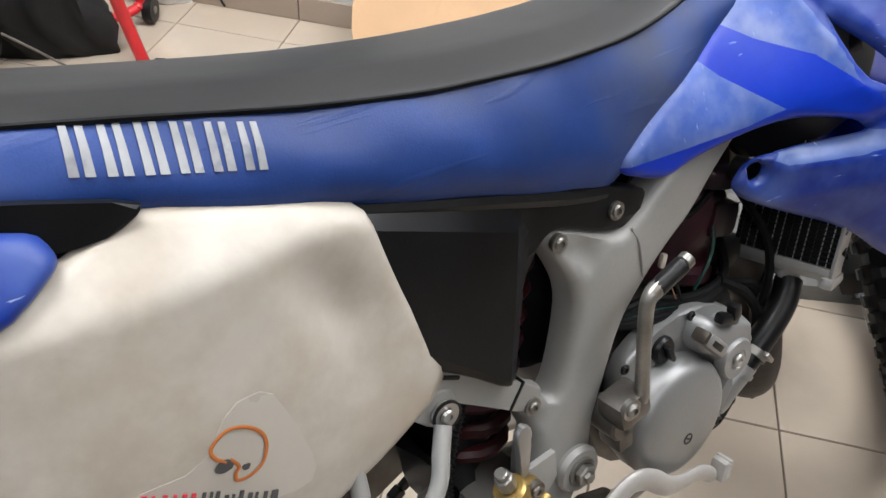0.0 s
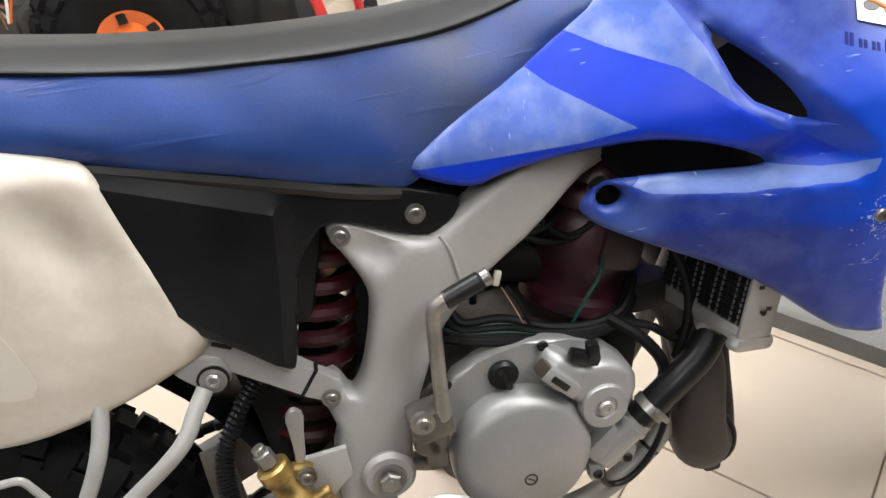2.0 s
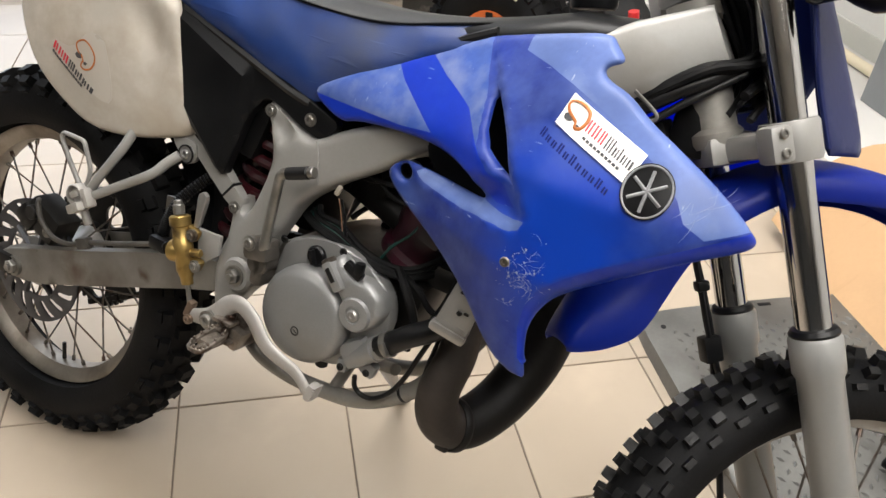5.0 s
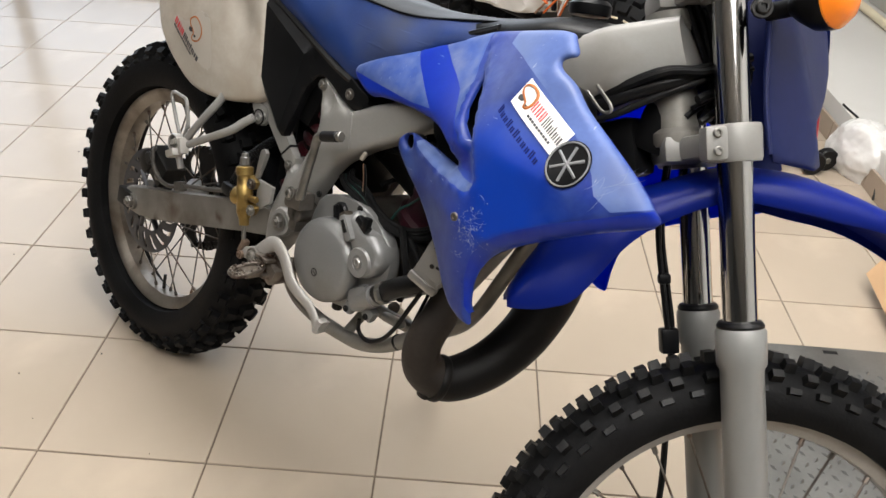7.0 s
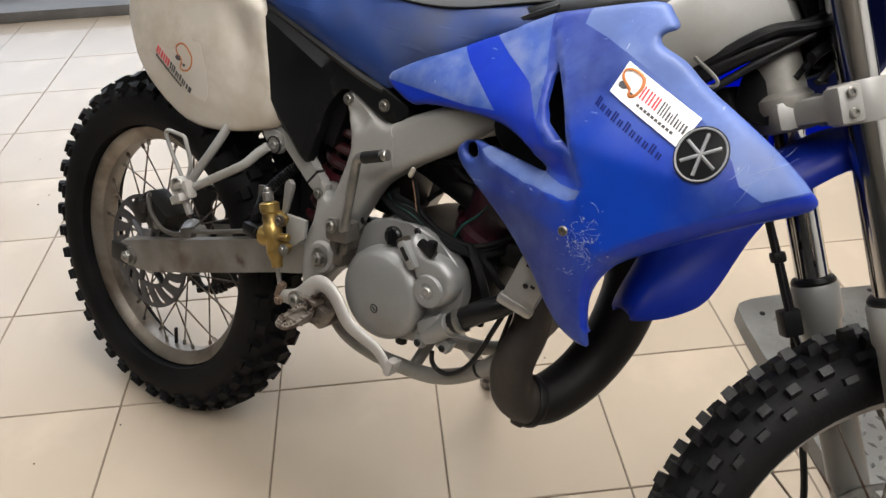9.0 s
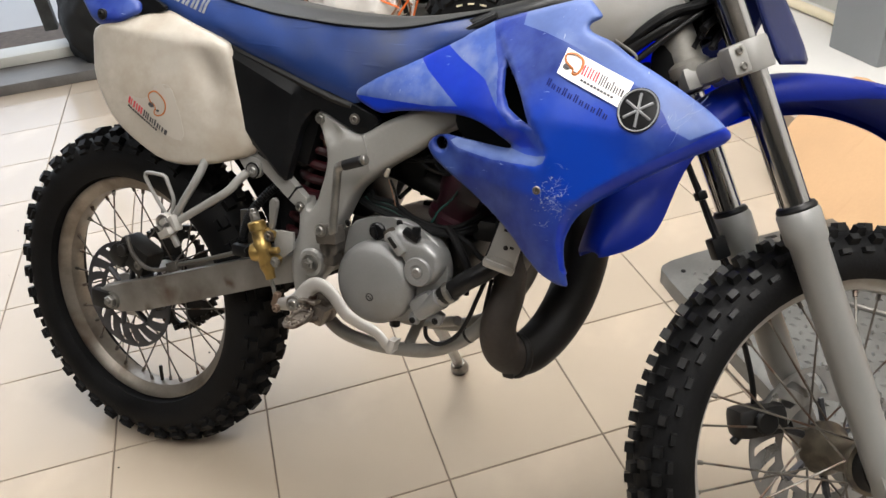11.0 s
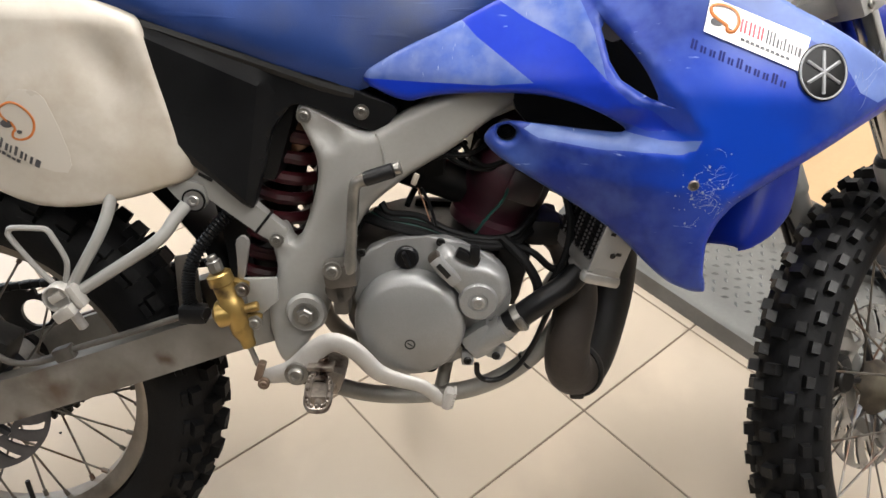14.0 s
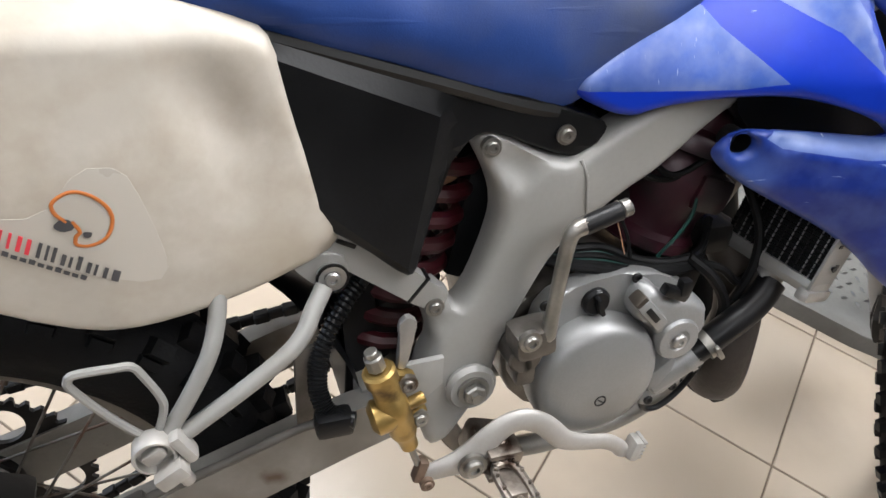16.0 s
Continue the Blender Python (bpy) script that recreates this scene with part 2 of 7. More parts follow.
COPPER = mat("copper_orange", (0.38, 0.22, 0.14), 0.45, 0.6, var=0.35, scale=60, bump=0.2)
RUSTED = mat("rusty_clevis_steel", (0.19, 0.135, 0.10), 0.45, 0.6, var=0.35, scale=60, bump=0.2)
SPRING_RED = mat("dark_red_spring", (0.034, 0.0022, 0.0050), 0.42, var=0.3, scale=20, bump=0.05, spec=0.3, dirt=(0.015, 0.007, 0.007), dirt_at=0.52)
PURPLE = mat("maroon_cylinder_paint", (0.034, 0.004, 0.011), 0.40, 0.1, var=0.4, scale=26, bump=0.2, dirt=(0.012, 0.008, 0.009), dirt_at=0.5)
# grimy loom cables, and the near-black of blocks standing in for shade
LOOM_DARK = mat("loom_sleeve_and_gap_dark", (0.0035, 0.0035, 0.0038), 0.5, var=0.4, scale=30, bump=0.2, spec=0.12, dirt=(0.012, 0.011, 0.010), dirt_at=0.64)
GREEN = mat("green_wire", (0.004, 0.045, 0.036), 0.4, bump=0.0)
PIPE = mat("burnt_exhaust_steel", (0.0075, 0.0068, 0.0062), 0.52, 0.2, var=0.45, scale=9, grain=110, bump=0.18, dirt=(0.020, 0.016, 0.013), dirt_at=0.57, spread=0.25, spec=0.28)
DARK = mat("oily_black_metal", (0.007, 0.0065, 0.006), 0.45, 0.1, var=0.5, scale=30, bump=0.2, dirt=(0.025, 0.021, 0.017), dirt_at=0.62, spec=0.3)
WHITE = mat("white_sticker", (0.80, 0.79, 0.77), 0.32, var=0.04, bump=0.0)
FILM = mat("clear_sticker_film", (0.43, 0.40, 0.35), 0.30, var=0.06, bump=0.0)
SCUFF = mat("white_scuff", (0.24, 0.28, 0.44), 0.5, var=0.1, bump=0.0)
ORANGE = mat("orange_print", (0.42, 0.13, 0.025), 0.4, var=0.08, bump=0.0)
REDINK = mat("red_print", (0.62, 0.04, 0.06), 0.4, var=0.08, bump=0.0)
GREYINK = mat("charcoal_print", (0.05, 0.05, 0.055), 0.4, var=0.1, bump=0.0)
NAVY = mat("navy_print", (0.001, 0.006, 0.10), 0.5, var=0.15, bump=0.0, spec=0.2)
SILVERINK = mat("worn_silver_print", (0.235, 0.24, 0.25), 0.45, 0.2, var=0.25, scale=40, bump=0.05, dirt=(0.07, 0.08, 0.12), dirt_at=0.58)
LENS = mat("orange_lens", (0.85, 0.22, 0.01), 0.22, var=0.1, bump=0.02)
REDPAINT = mat("red_enamel", (0.50, 0.018, 0.022), 0.32, var=0.15, bump=0.03, scratch=(0.25, 0.05, 0.05), scratch_at=0.72)
TILE = mat("beige_floor_tile", (0.715, 0.600, 0.472), 0.19, var=0.06, scale=3, grain=26, bump=0.03, rand=0.06, dirt=(0.600, 0.495, 0.380), dirt_at=0.58, spread=0.35, space="Object")
GROUT = mat("dark_grout", (0.17, 0.13, 0.097), 0.8, var=0.3, scale=30, bump=0.4)
SKIRT = mat("tile_skirting", (0.55, 0.44, 0.34), 0.3, var=0.08, scale=4, bump=0.03, rand=0.05)
PLASTER = mat("white_wall_paint", (0.62, 0.61, 0.585), 0.6, var=0.06, scale=2, grain=70, bump=0.1, dirt=(0.50, 0.485, 0.45), dirt_at=0.64, spread=0.2)
GREYPAINT = mat("grey_wall_band", (0.50, 0.50, 0.46), 0.55, var=0.1, scale=4, bump=0.1, dirt=(0.36, 0.34, 0.3), dirt_at=0.6)
PILLAR = mat("grey_pillar_paint", (0.20, 0.21, 0.22), 0.5, var=0.1, scale=3, bump=0.08)
CARD = mat("brown_cardboard", (0.50, 0.315, 0.165), 0.7, var=0.10, scale=4, grain=120, bump=0.2, dirt=(0.40, 0.24, 0.12), dirt_at=0.60, stretch=(3, 26, 3), scratch=(0.47, 0.295, 0.152), scratch_at=0.62)
TAPE = mat("clear_parcel_tape", (0.52, 0.35, 0.20), 0.34, var=0.08, bump=0.02)
PLATE = mat("worn_tread_plate", (0.165, 0.165, 0.157), 0.40, 0.5, var=0.25, scale=7, grain=120, bump=0.12, dirt=(0.085, 0.08, 0.072), dirt_at=0.53, spread=0.25)
BAG = mat("black_bag_cloth", (0.005, 0.005, 0.0055), 0.75, var=0.4, scale=8, grain=320, bump=0.5)
POLY = mat("milky_plastic_bag", (0.72, 0.71, 0.69), 0.25, var=0.1, scale=12, bump=0.1)
ORANGEBODY = mat("orange_plastic", (0.70, 0.15, 0.02), 0.35, var=0.15, bump=0.05)
GREYCAST = mat("grey_dusty_casting", (0.05, 0.05, 0.048), 0.5, 0.2, var=0.4, scale=18, bump=0.3, dirt=(0.14, 0.135, 0.125), dirt_at=0.6)
SILL = mat("dark_threshold_stone", (0.12, 0.115, 0.11), 0.45, var=0.3, scale=8, bump=0.15, dirt=(0.3, 0.29, 0.28), dirt_at=0.66)
TRUNK = mat("cream_trunking", (0.66, 0.58, 0.42), 0.4, var=0.06, bump=0.03)
SKYCARD = glow("daylight_backdrop", (0.93, 0.96, 1.0), SKY_GLOW)
DIFFUSER = glow("lamp_diffuser", (1.0, 0.95, 0.88), 6.0)


# ---------- mesh tools ----------
def finish(name, bm, material, parent=None, label="", m=None, sharp=38):
    me = bpy.data.meshes.new(name)
    bmesh.ops.recalc_face_normals(bm, faces=bm.faces)
    for f in bm.faces:
        f.smooth = True
    bm.to_mesh(me)
    bm.free()
    me.set_sharp_from_angle(angle=radians(sharp))
    me.materials.append(material)
    ob = new(name, me)
    if m is not None:
        ob.matrix_basis = m
    if parent is not None:
        ob.parent = parent
    if label:
        ob["label"] = label
    return ob


def part(name, bm, material, parent, label="", m=None, sharp=38):
    return finish(name, bm, material, parent, label, m, sharp)


def spline(pts, per=8, closed=False):
    """Catmull-Rom through points of any dimension."""
    P = [np.array(p, float) for p in pts]
    n = len(P)
    out = []
    for i in range(n if closed else n - 1):
        a = P[(i - 1) % n] if closed or i else 2 * P[0] - P[1]
        b, c = P[i], P[(i + 1) % n]
        d = P[(i + 2) % n] if closed or i + 2 < n else 2 * P[-1] - P[-2]
        for k in range(per):
            t = k / per
            out.append(0.5 * (2 * b + (c - a) * t + (2 * a - 5 * b + 4 * c - d) * t * t + (3 * b - a - 3 * c + d) * t ** 3))
    if not closed:
        out.append(P[-1])
    return out


def sweep(pts, r, n=12, per=8, closed=False, smooth=True, flat=1.0, bm=None):
    """A tube through pts; r is one radius or one for each point. flat squeezes the section along its second axis."""
    bm = bm or bmesh.new()
    rr = [r] * len(pts) if isinstance(r, (int, float)) else list(r)
    rows = [np.r_[np.array(p, float), q] for p, q in zip(pts, rr)]
    rows = spline(rows, per, closed) if smooth and len(rows) > 2 else rows
    C = [Vector(q[:3]) for q in rows]
    R = [q[3] for q in rows]
    k = len(C)
    up, rings = None, []
    for i in range(k):
        t = (C[(i + 1) % k] - C[i - 1]) if closed else (C[min(i + 1, k - 1)] - C[max(i - 1, 0)])
        t.normalize()
        if up is None:
            up = t.orthogonal() if abs(t.y) > 0.9 else Vector((0, 1, 0)).cross(t).normalized()
        up = (up - t * up.dot(t)).normalized()
        side = t.cross(up)
        rings.append([bm.verts.new(C[i] + (up * math.cos(a) + side * flat * math.sin(a)) * R[i]) for a in (2 * math.pi * j / n for j in range(n))])
    for i in range(k if closed else k - 1):
        A, Bq = rings[i], rings[(i + 1) % k]
        for j in range(n):
            bm.faces.new((A[j], A[(j + 1) % n], Bq[(j + 1) % n], Bq[j]))
    if not closed:
        bm.faces.new(rings[0])
        bm.faces.new(rings[-1])
    return bm


def lathe(profile, n=48, centre=(0, 0, 0), axis="Y", bm=None, close=False):
    """Turns (radius, along) pairs about an axis."""
    bm = bm or bmesh.new()
    turn = {"Y": Matrix.Identity(3), "Z": Matrix.Rotation(radians(90), 3, "X"), "X": Matrix.Rotation(radians(-90), 3, "Z")}[axis] if isinstance(axis, str) else axis
    rings = []
    for r, h in profile:
        if r < 1e-6:
            rings.append([bm.verts.new(turn @ Vector((0, h, 0)) + Vector(centre))])
        else:
            rings.append([bm.verts.new(turn @ Vector((r * math.cos(a), h, r * math.sin(a))) + Vector(centre)) for a in (2 * math.pi * j / n for j in range(n))])
    pairs = list(zip(rings, rings[1:])) + ([(rings[-1], rings[0])] if close else [])
    for A, Bq in pairs:
        for j in range(n):
            q = [A[j % len(A)], A[(j + 1) % len(A)], Bq[(j + 1) % len(Bq)], Bq[j % len(Bq)]]
            q = [v for i, v in enumerate(q) if v not in q[:i]]
            if len(q) > 2:
                bm.faces.new(q)
    return bm


def toward(d):
    """The turn that lays the lathe's axis along d."""
    return Vector((0, 1, 0)).rotation_difference(Vector(d)).to_matrix()


def rod(a, b, r, n=12, bm=None, r2=None):
    a, b = Vector(a), Vector(b)
    h = (b - a).length
    r2 = r if r2 is None else r2
    e = min(r, r2) * 0.15
    return lathe([(0, 0), (r - e, 0), (r, e), (r2, h - e), (r2 - e, h), (0, h)], n, a, toward(b - a), bm)


def block(size, centre=(0, 0, 0), bevel=0.004, turn=None, seg=2, bm=None):
    own = bmesh.new()
    bmesh.ops.create_cube(own, size=1)
    bmesh.ops.transform(own, matrix=Matrix.Diagonal((*size, 1)), verts=own.verts)
    if bevel:
        bmesh.ops.bevel(own, geom=own.edges[:], offset=min(bevel, min(size) * 0.45), segments=seg, profile=0.6, affect="EDGES")
    m = Matrix.Translation(centre) @ (turn.to_4x4() if turn is not None else Matrix.Identity(4))
    bmesh.ops.transform(own, matrix=m, verts=own.verts)
    if bm is None:
        return own
    return merge(bm, own)


def merge(bm, other):
    me = bpy.data.meshes.new("tmp")
    other.to_mesh(me)
    other.free()
    bm.from_mesh(me)
    bpy.data.meshes.remove(me)
    return bm


def soften(outline, rounds=2):
    """Cuts the corners of a closed outline."""
    P = [np.array(p, float) for p in outline]
    for _ in range(rounds):
        P = [q for a, b in zip(P, P[1:] + P[:1]) for q in (a * 0.78 + b * 0.22, a * 0.22 + b * 0.78)]
    return [tuple(p) for p in P]


def slab(outline, y0, y1, bevel=0.003, rounds=1, holes=()):
    """A plate in the x-z plane between y0 and y1, with rounded rims."""
    bm = bmesh.new()
    pts = soften(outline, rounds)
    A = [bm.verts.new((x, y0, z)) for x, z in pts]
    Bq = [bm.verts.new((x, y1, z)) for x, z in pts]
    fa, fb = bm.faces.new(A), bm.faces.new(Bq[::-1])
    k = len(pts)
    for i in range(k):
        bm.faces.new((A[i], A[(i + 1) % k], Bq[(i + 1) % k], Bq[i]))
    if bevel:
        bmesh.ops.bevel(bm, geom=list(fa.edges) + list(fb.edges), offset=bevel, segments=2, profile=0.6, affect="EDGES", clamp_overlap=True)
    return bm


def inside(x, z, poly):
    hit = False
    for (ax, az), (bx, bz) in zip(poly, poly[1:] + poly[:1]):
        if (az > z) != (bz > z) and x < (bx - ax) * (z - az) / (bz - az) + ax:
            hit = not hit
    return hit


def edge_gap(x, z, loops):
    best = 9.0
    for loop in loops:
        q = np.array(loop)
        d = np.roll(q, -1, 0) - q
        t = np.clip(((x - q[:, 0]) * d[:, 0] + (z - q[:, 1]) * d[:, 1]) / ((d * d).sum(1) + 1e-12), 0, 1)
        best = min(best, float(np.hypot(q[:, 0] + t * d[:, 0] - x, q[:, 1] + t * d[:, 1] - z).min()))
    return best


def panel(outline, depth, thick=0.003, holes=(), step=0.011, edge=0.012, roll=0.008, rounds=2, side=1, regions=()):
    """A moulded sheet over an outline in x-z. depth(x, z) gives its y; the rims roll inwards. regions are outlines that take the next material slots."""
    from_loops = [soften(outline, rounds)] + [soften(h, 1) for h in holes]
    pts, cons = [], []
    for loop in from_loops:
        s = len(pts)
        dense = []
        for a, b in zip(loop, loop[1:] + loop[:1]):
            parts_n = max(1, int(math.dist(a, b) / step))
            dense += [(a[0] + (b[0] - a[0]) * i / parts_n, a[1] + (b[1] - a[1]) * i / parts_n) for i in range(parts_n)]
        pts += dense
        cons += [(s + i, s + (i + 1) % len(dense)) for i in range(len(dense))]
    rim = []
    if roll:
        for loop in from_loops:
            for a, b in zip(loop, loop[1:] + loop[:1]):
                far = math.dist(a, b)
                for i in range(max(1, int(far / step))):
                    t = i / max(1, int(far / step))
                    nx, nz = (b[1] - a[1]) / (far + 1e-9), -(b[0] - a[0]) / (far + 1e-9)
                    for g in (0.3, 0.65, 1.02):
                        for sgn in (1, -1):
                            x, z = a[0] + (b[0] - a[0]) * t + sgn * nx * edge * g, a[1] + (b[1] - a[1]) * t + sgn * nz * edge * g
                            if inside(x, z, from_loops[0]) and not any(inside(x, z, h) for h in from_loops[1:]) and edge_gap(x, z, from_loops) > edge * g * 0.92:
                                rim.append((x, z))
    lines = []
    for loop in regions:
        s = len(pts)
        loop = [(a[0] + (b[0] - a[0]) * i / k, a[1] + (b[1] - a[1]) * i / k) for a, b in zip(loop, loop[1:] + loop[:1]) for k in (max(1, int(math.dist(a, b) / step)),) for i in range(k)]
        pts += loop
        lines.append(loop)
        cons += [(s + i, s + (i + 1) % len(loop)) for i in range(len(loop))]
    pts += [p for p in rim if not lines or edge_gap(p[0], p[1], lines) > step * 0.4]
    xs, zs = [p[0] for p in from_loops[0]], [p[1] for p in from_loops[0]]
    for i in range(int((max(xs) - min(xs)) / step) + 1):
        for j in range(int((max(zs) - min(zs)) / step) + 1):
            x, z = min(xs) + (i + 0.5 * (j % 2)) * step, min(zs) + j * step
            if inside(x, z, from_loops[0]) and not any(inside(x, z, h) for h in from_loops[1:]) and edge_gap(x, z, from_loops) > (edge * 1.02 + step * 0.4 if roll else step * 0.45) and (not lines or edge_gap(x, z, lines) > step * 0.4):
                pts.append((x, z))
    vv, _, ff, *_ = delaunay_2d_cdt([Vector(p) for p in pts], cons, [], 1, 1e-6)
    bm = bmesh.new()
    F, K = [], []
    for v in vv:
        g = min(1.0, edge_gap(v.x, v.y, from_loops) / edge)
        y = depth(v.x, v.y) + side * roll * (1 - math.sqrt(max(0.0, 1 - (1 - g) ** 2)))
        F.append(bm.verts.new((v.x, y, v.y)))
        K.append(bm.verts.new((v.x, y + side * thick, v.y)))
    for f in ff:
        cx, cz = sum(vv[i].x for i in f) / 3, sum(vv[i].y for i in f) / 3
        if inside(cx, cz, from_loops[0]) and not any(inside(cx, cz, h) for h in from_loops[1:]):
            face = bm.faces.new([F[i] for i in f])
            for slot, loop in enumerate(regions):
                if inside(cx, cz, loop):
                    face.material_index = slot + 1
            bm.faces.new([K[i] for i in reversed(f)])
    twin = dict(zip(F, K))
    for e in [e for e in bm.edges if len(e.link_faces) == 1 and e.verts[0] in twin]:
        a, b = e.verts
        bm.faces.new((a, b, twin[b], twin[a]))
    for v in [v for v in bm.verts if not v.link_faces]:
        bm.verts.remove(v)
    return bm


def decal(outline, depth, lift=0.0012, rounds=0, step=0.012):
    return panel(outline, lambda x, z: depth(x, z) - lift, thick=0.0007, step=step, edge=0.001, roll=0.0, rounds=rounds)


def bolt(p, r=0.008, d=(0, -1, 0), washer=True, socket=True, bm=None):
    """A round-headed bolt with a washer and a sunk socket, facing along d."""
    prof = ([(0, -0.004), (r * 1.45, -0.004), (r * 1.45, 0.0012)] if washer else [(0, -0.004)])
    prof += [(r, 0.0012), (r, r * 0.45), (r * 0.8, r * 0.65)] + ([(r * 0.48, r * 0.65), (r * 0.44, r * 0.3), (0, r * 0.3)] if socket else [(0, r * 0.7)])
    return lathe(prof, 16, p, toward(d), bm)


def hexbolt(p, r=0.01, d=(0, -1, 0), bm=None):
    bm = lathe([(0, -0.004), (r * 1.6, -0.004), (r * 1.6, 0.002), (r * 1.15, 0.002)], 20, p, toward(d), bm)
    return lathe([(r * 1.15, 0.002), (r * 1.15, r * 0.75), (r * 0.95, r * 0.9), (r * 0.6, r * 0.9), (r * 0.55, r * 1.3), (0, r * 1.3)], 6, p, toward(d), bm)


def lerp(x, xs, ys):
    return float(np.interp(x, xs, ys))


def curve_tube(name, pts, r, material, parent, label="", n=10, m=None, per=8):
    return part(name, sweep(pts, r, n, per), material, parent, label, m)

# ---------- the large structure ----------
def setting(name, bm, material, label, category, m=None):
    return tagged(finish(name, bm, material, None, "", m), label, category, kind="structure")


floor = setting("floor", block((9.4, 9.4, 0.1), (-0.8, 1.2, -0.0535), 0), GROUT, "dark grout bed under beige floor tiles", "floor", ROOM)
H_P = 0.135                                    # plinth height
N_P, N_W, M_F, M_B, N_B, CEIL = 1.97, 2.62, -2.7, 6.4, -5.2, 2.9
setting("plinth", block((N_W - N_P, M_B - M_F, H_P), ((N_W + N_P) / 2, (M_B + M_F) / 2, H_P / 2), 0.004), PLASTER,
        "low white painted plinth along the shop wall", "plinth", ROOM)
setting("wall_north", block((0.2, M_B - M_F + 0.4, CEIL), (N_W + 0.1, (M_B + M_F) / 2, CEIL / 2), 0), PLASTER, "white painted shop wall with scuffs", "wall", ROOM)
setting("wall_band", block((0.012, M_B - M_F, 0.085), (N_W - 0.006, (M_B + M_F) / 2, H_P + 0.0425), 0.003), GREYPAINT, "greyish painted band at the foot of the wall", "baseboard", ROOM)
# the south and east walls are unseen: they close the room and cut bounce
setting("wall_south", block((0.2, M_B - M_F + 0.4, CEIL), (N_B - 0.1, (M_B + M_F) / 2, CEIL / 2), 0), BACKWALL, "plain unseen wall, grey to dim reflections", "wall", ROOM)
setting("wall_east", block((N_W - N_B, 0.2, CEIL), ((N_W + N_B) / 2, M_B + 0.1, CEIL / 2), 0), BACKWALL, "plain unseen wall, grey to dim reflections", "wall", ROOM)
setting("ceiling", block((N_W - N_B + 0.4, M_B - M_F + 0.4, 0.1), ((N_W + N_B) / 2, (M_B + M_F) / 2, CEIL + 0.05), 0), PLASTER, "plain white ceiling", "ceiling", ROOM)
_front = bmesh.new()
for _a, _b, _lo, _hi in ((N_B - 0.2, -3.4, 0, CEIL), (0.7, N_W + 0.2, 0, CEIL), (-3.4, 0.7, 2.62, CEIL)):
    block((_b - _a, 0.2, _hi - _lo), ((_a + _b) / 2, M_F - 0.1, (_hi + _lo) / 2), 0, bm=_front)
setting("wall_west", _front, PLASTER, "white shop front wall round a wide glazed opening", "wall", ROOM)
window = setting("window_1", block((4.1, 0.06, 0.05), (-1.35, M_F - 0.1, 2.59), 0.004), GREYCAST, "wide shop front opening with dark mullions", "window", ROOM)
for _n in (-3.37, -1.9, -0.6, 0.67):
    part("mullion", block((0.06, 0.06, 2.42), (_n, M_F - 0.1, 1.36), 0.004), GREYCAST, window)
_sill = setting("threshold", block((5.4, 0.42, 0.05), (-0.6, M_F + 0.12, 0.025), 0.006), SILL, "dark scuffed stone threshold at the shop front", "threshold", ROOM)
part("threshold_step", block((5.4, 0.16, 0.05), (-0.6, M_F - 0.0, 0.077), 0.006), GREYPAINT, _sill, "grey painted step")
setting("backdrop", block((16, 0.05, 7), (-0.6, -7.5, 3.0), 0), SKYCARD, "bright daylight outside the shop front", "backdrop", ROOM)
setting("pavement", block((16, 4.7, 0.1), (-0.6, -5.15, -0.06), 0), PLASTER, "pale sunlit pavement outside", "pavement", ROOM)
for _n, _m, _w in LAMPS:
    _lamp = tagged(finish("ceiling_lamp", block((1.6, 1.0, 0.035), (0, 0, 0), 0.006), GREYPAINT, None, "", Matrix.Translation(room(_n, _m, 2.88)) @ ROOM),
                   "wide white ceiling lamp with a frosted diffuser", "ceiling lamp", "ceiling lamps")
    part("diffuser", block((1.52, 0.92, 0.006), (0, 0, -0.0185), 0.002), DIFFUSER, _lamp)


# ---------- tools for the motorcycle's own frame ----------
LEAN_DEG, AXLE_H = 19.5, 0.330
BIKE = Matrix.Translation((0, 0, AXLE_H)) @ Matrix.Rotation(radians(-LEAN_DEG), 4, "X")
RAKE, STEER = radians(26.4), radians(39.3)
_u = Vector((-math.sin(RAKE), 0, math.cos(RAKE)))
_f = Vector((math.cos(RAKE), 0, math.sin(RAKE)))
_y = Vector((0, 1, 0))
_fx, _fy = _f * math.cos(STEER) + _y * math.sin(STEER), _y * math.cos(STEER) - _f * math.sin(STEER)
FRONT = Matrix(((_fx.x, _fy.x, _u.x, 1.309), (_fx.y, _fy.y, _u.y, 0.037), (_fx.z, _fy.z, _u.z, -0.008), (0, 0, 0, 1)))

bike = tagged(new("motorcycle"), "blue and cream enduro motorcycle leaning on its side stand", "motorcycle")
bike.matrix_basis = BIKE


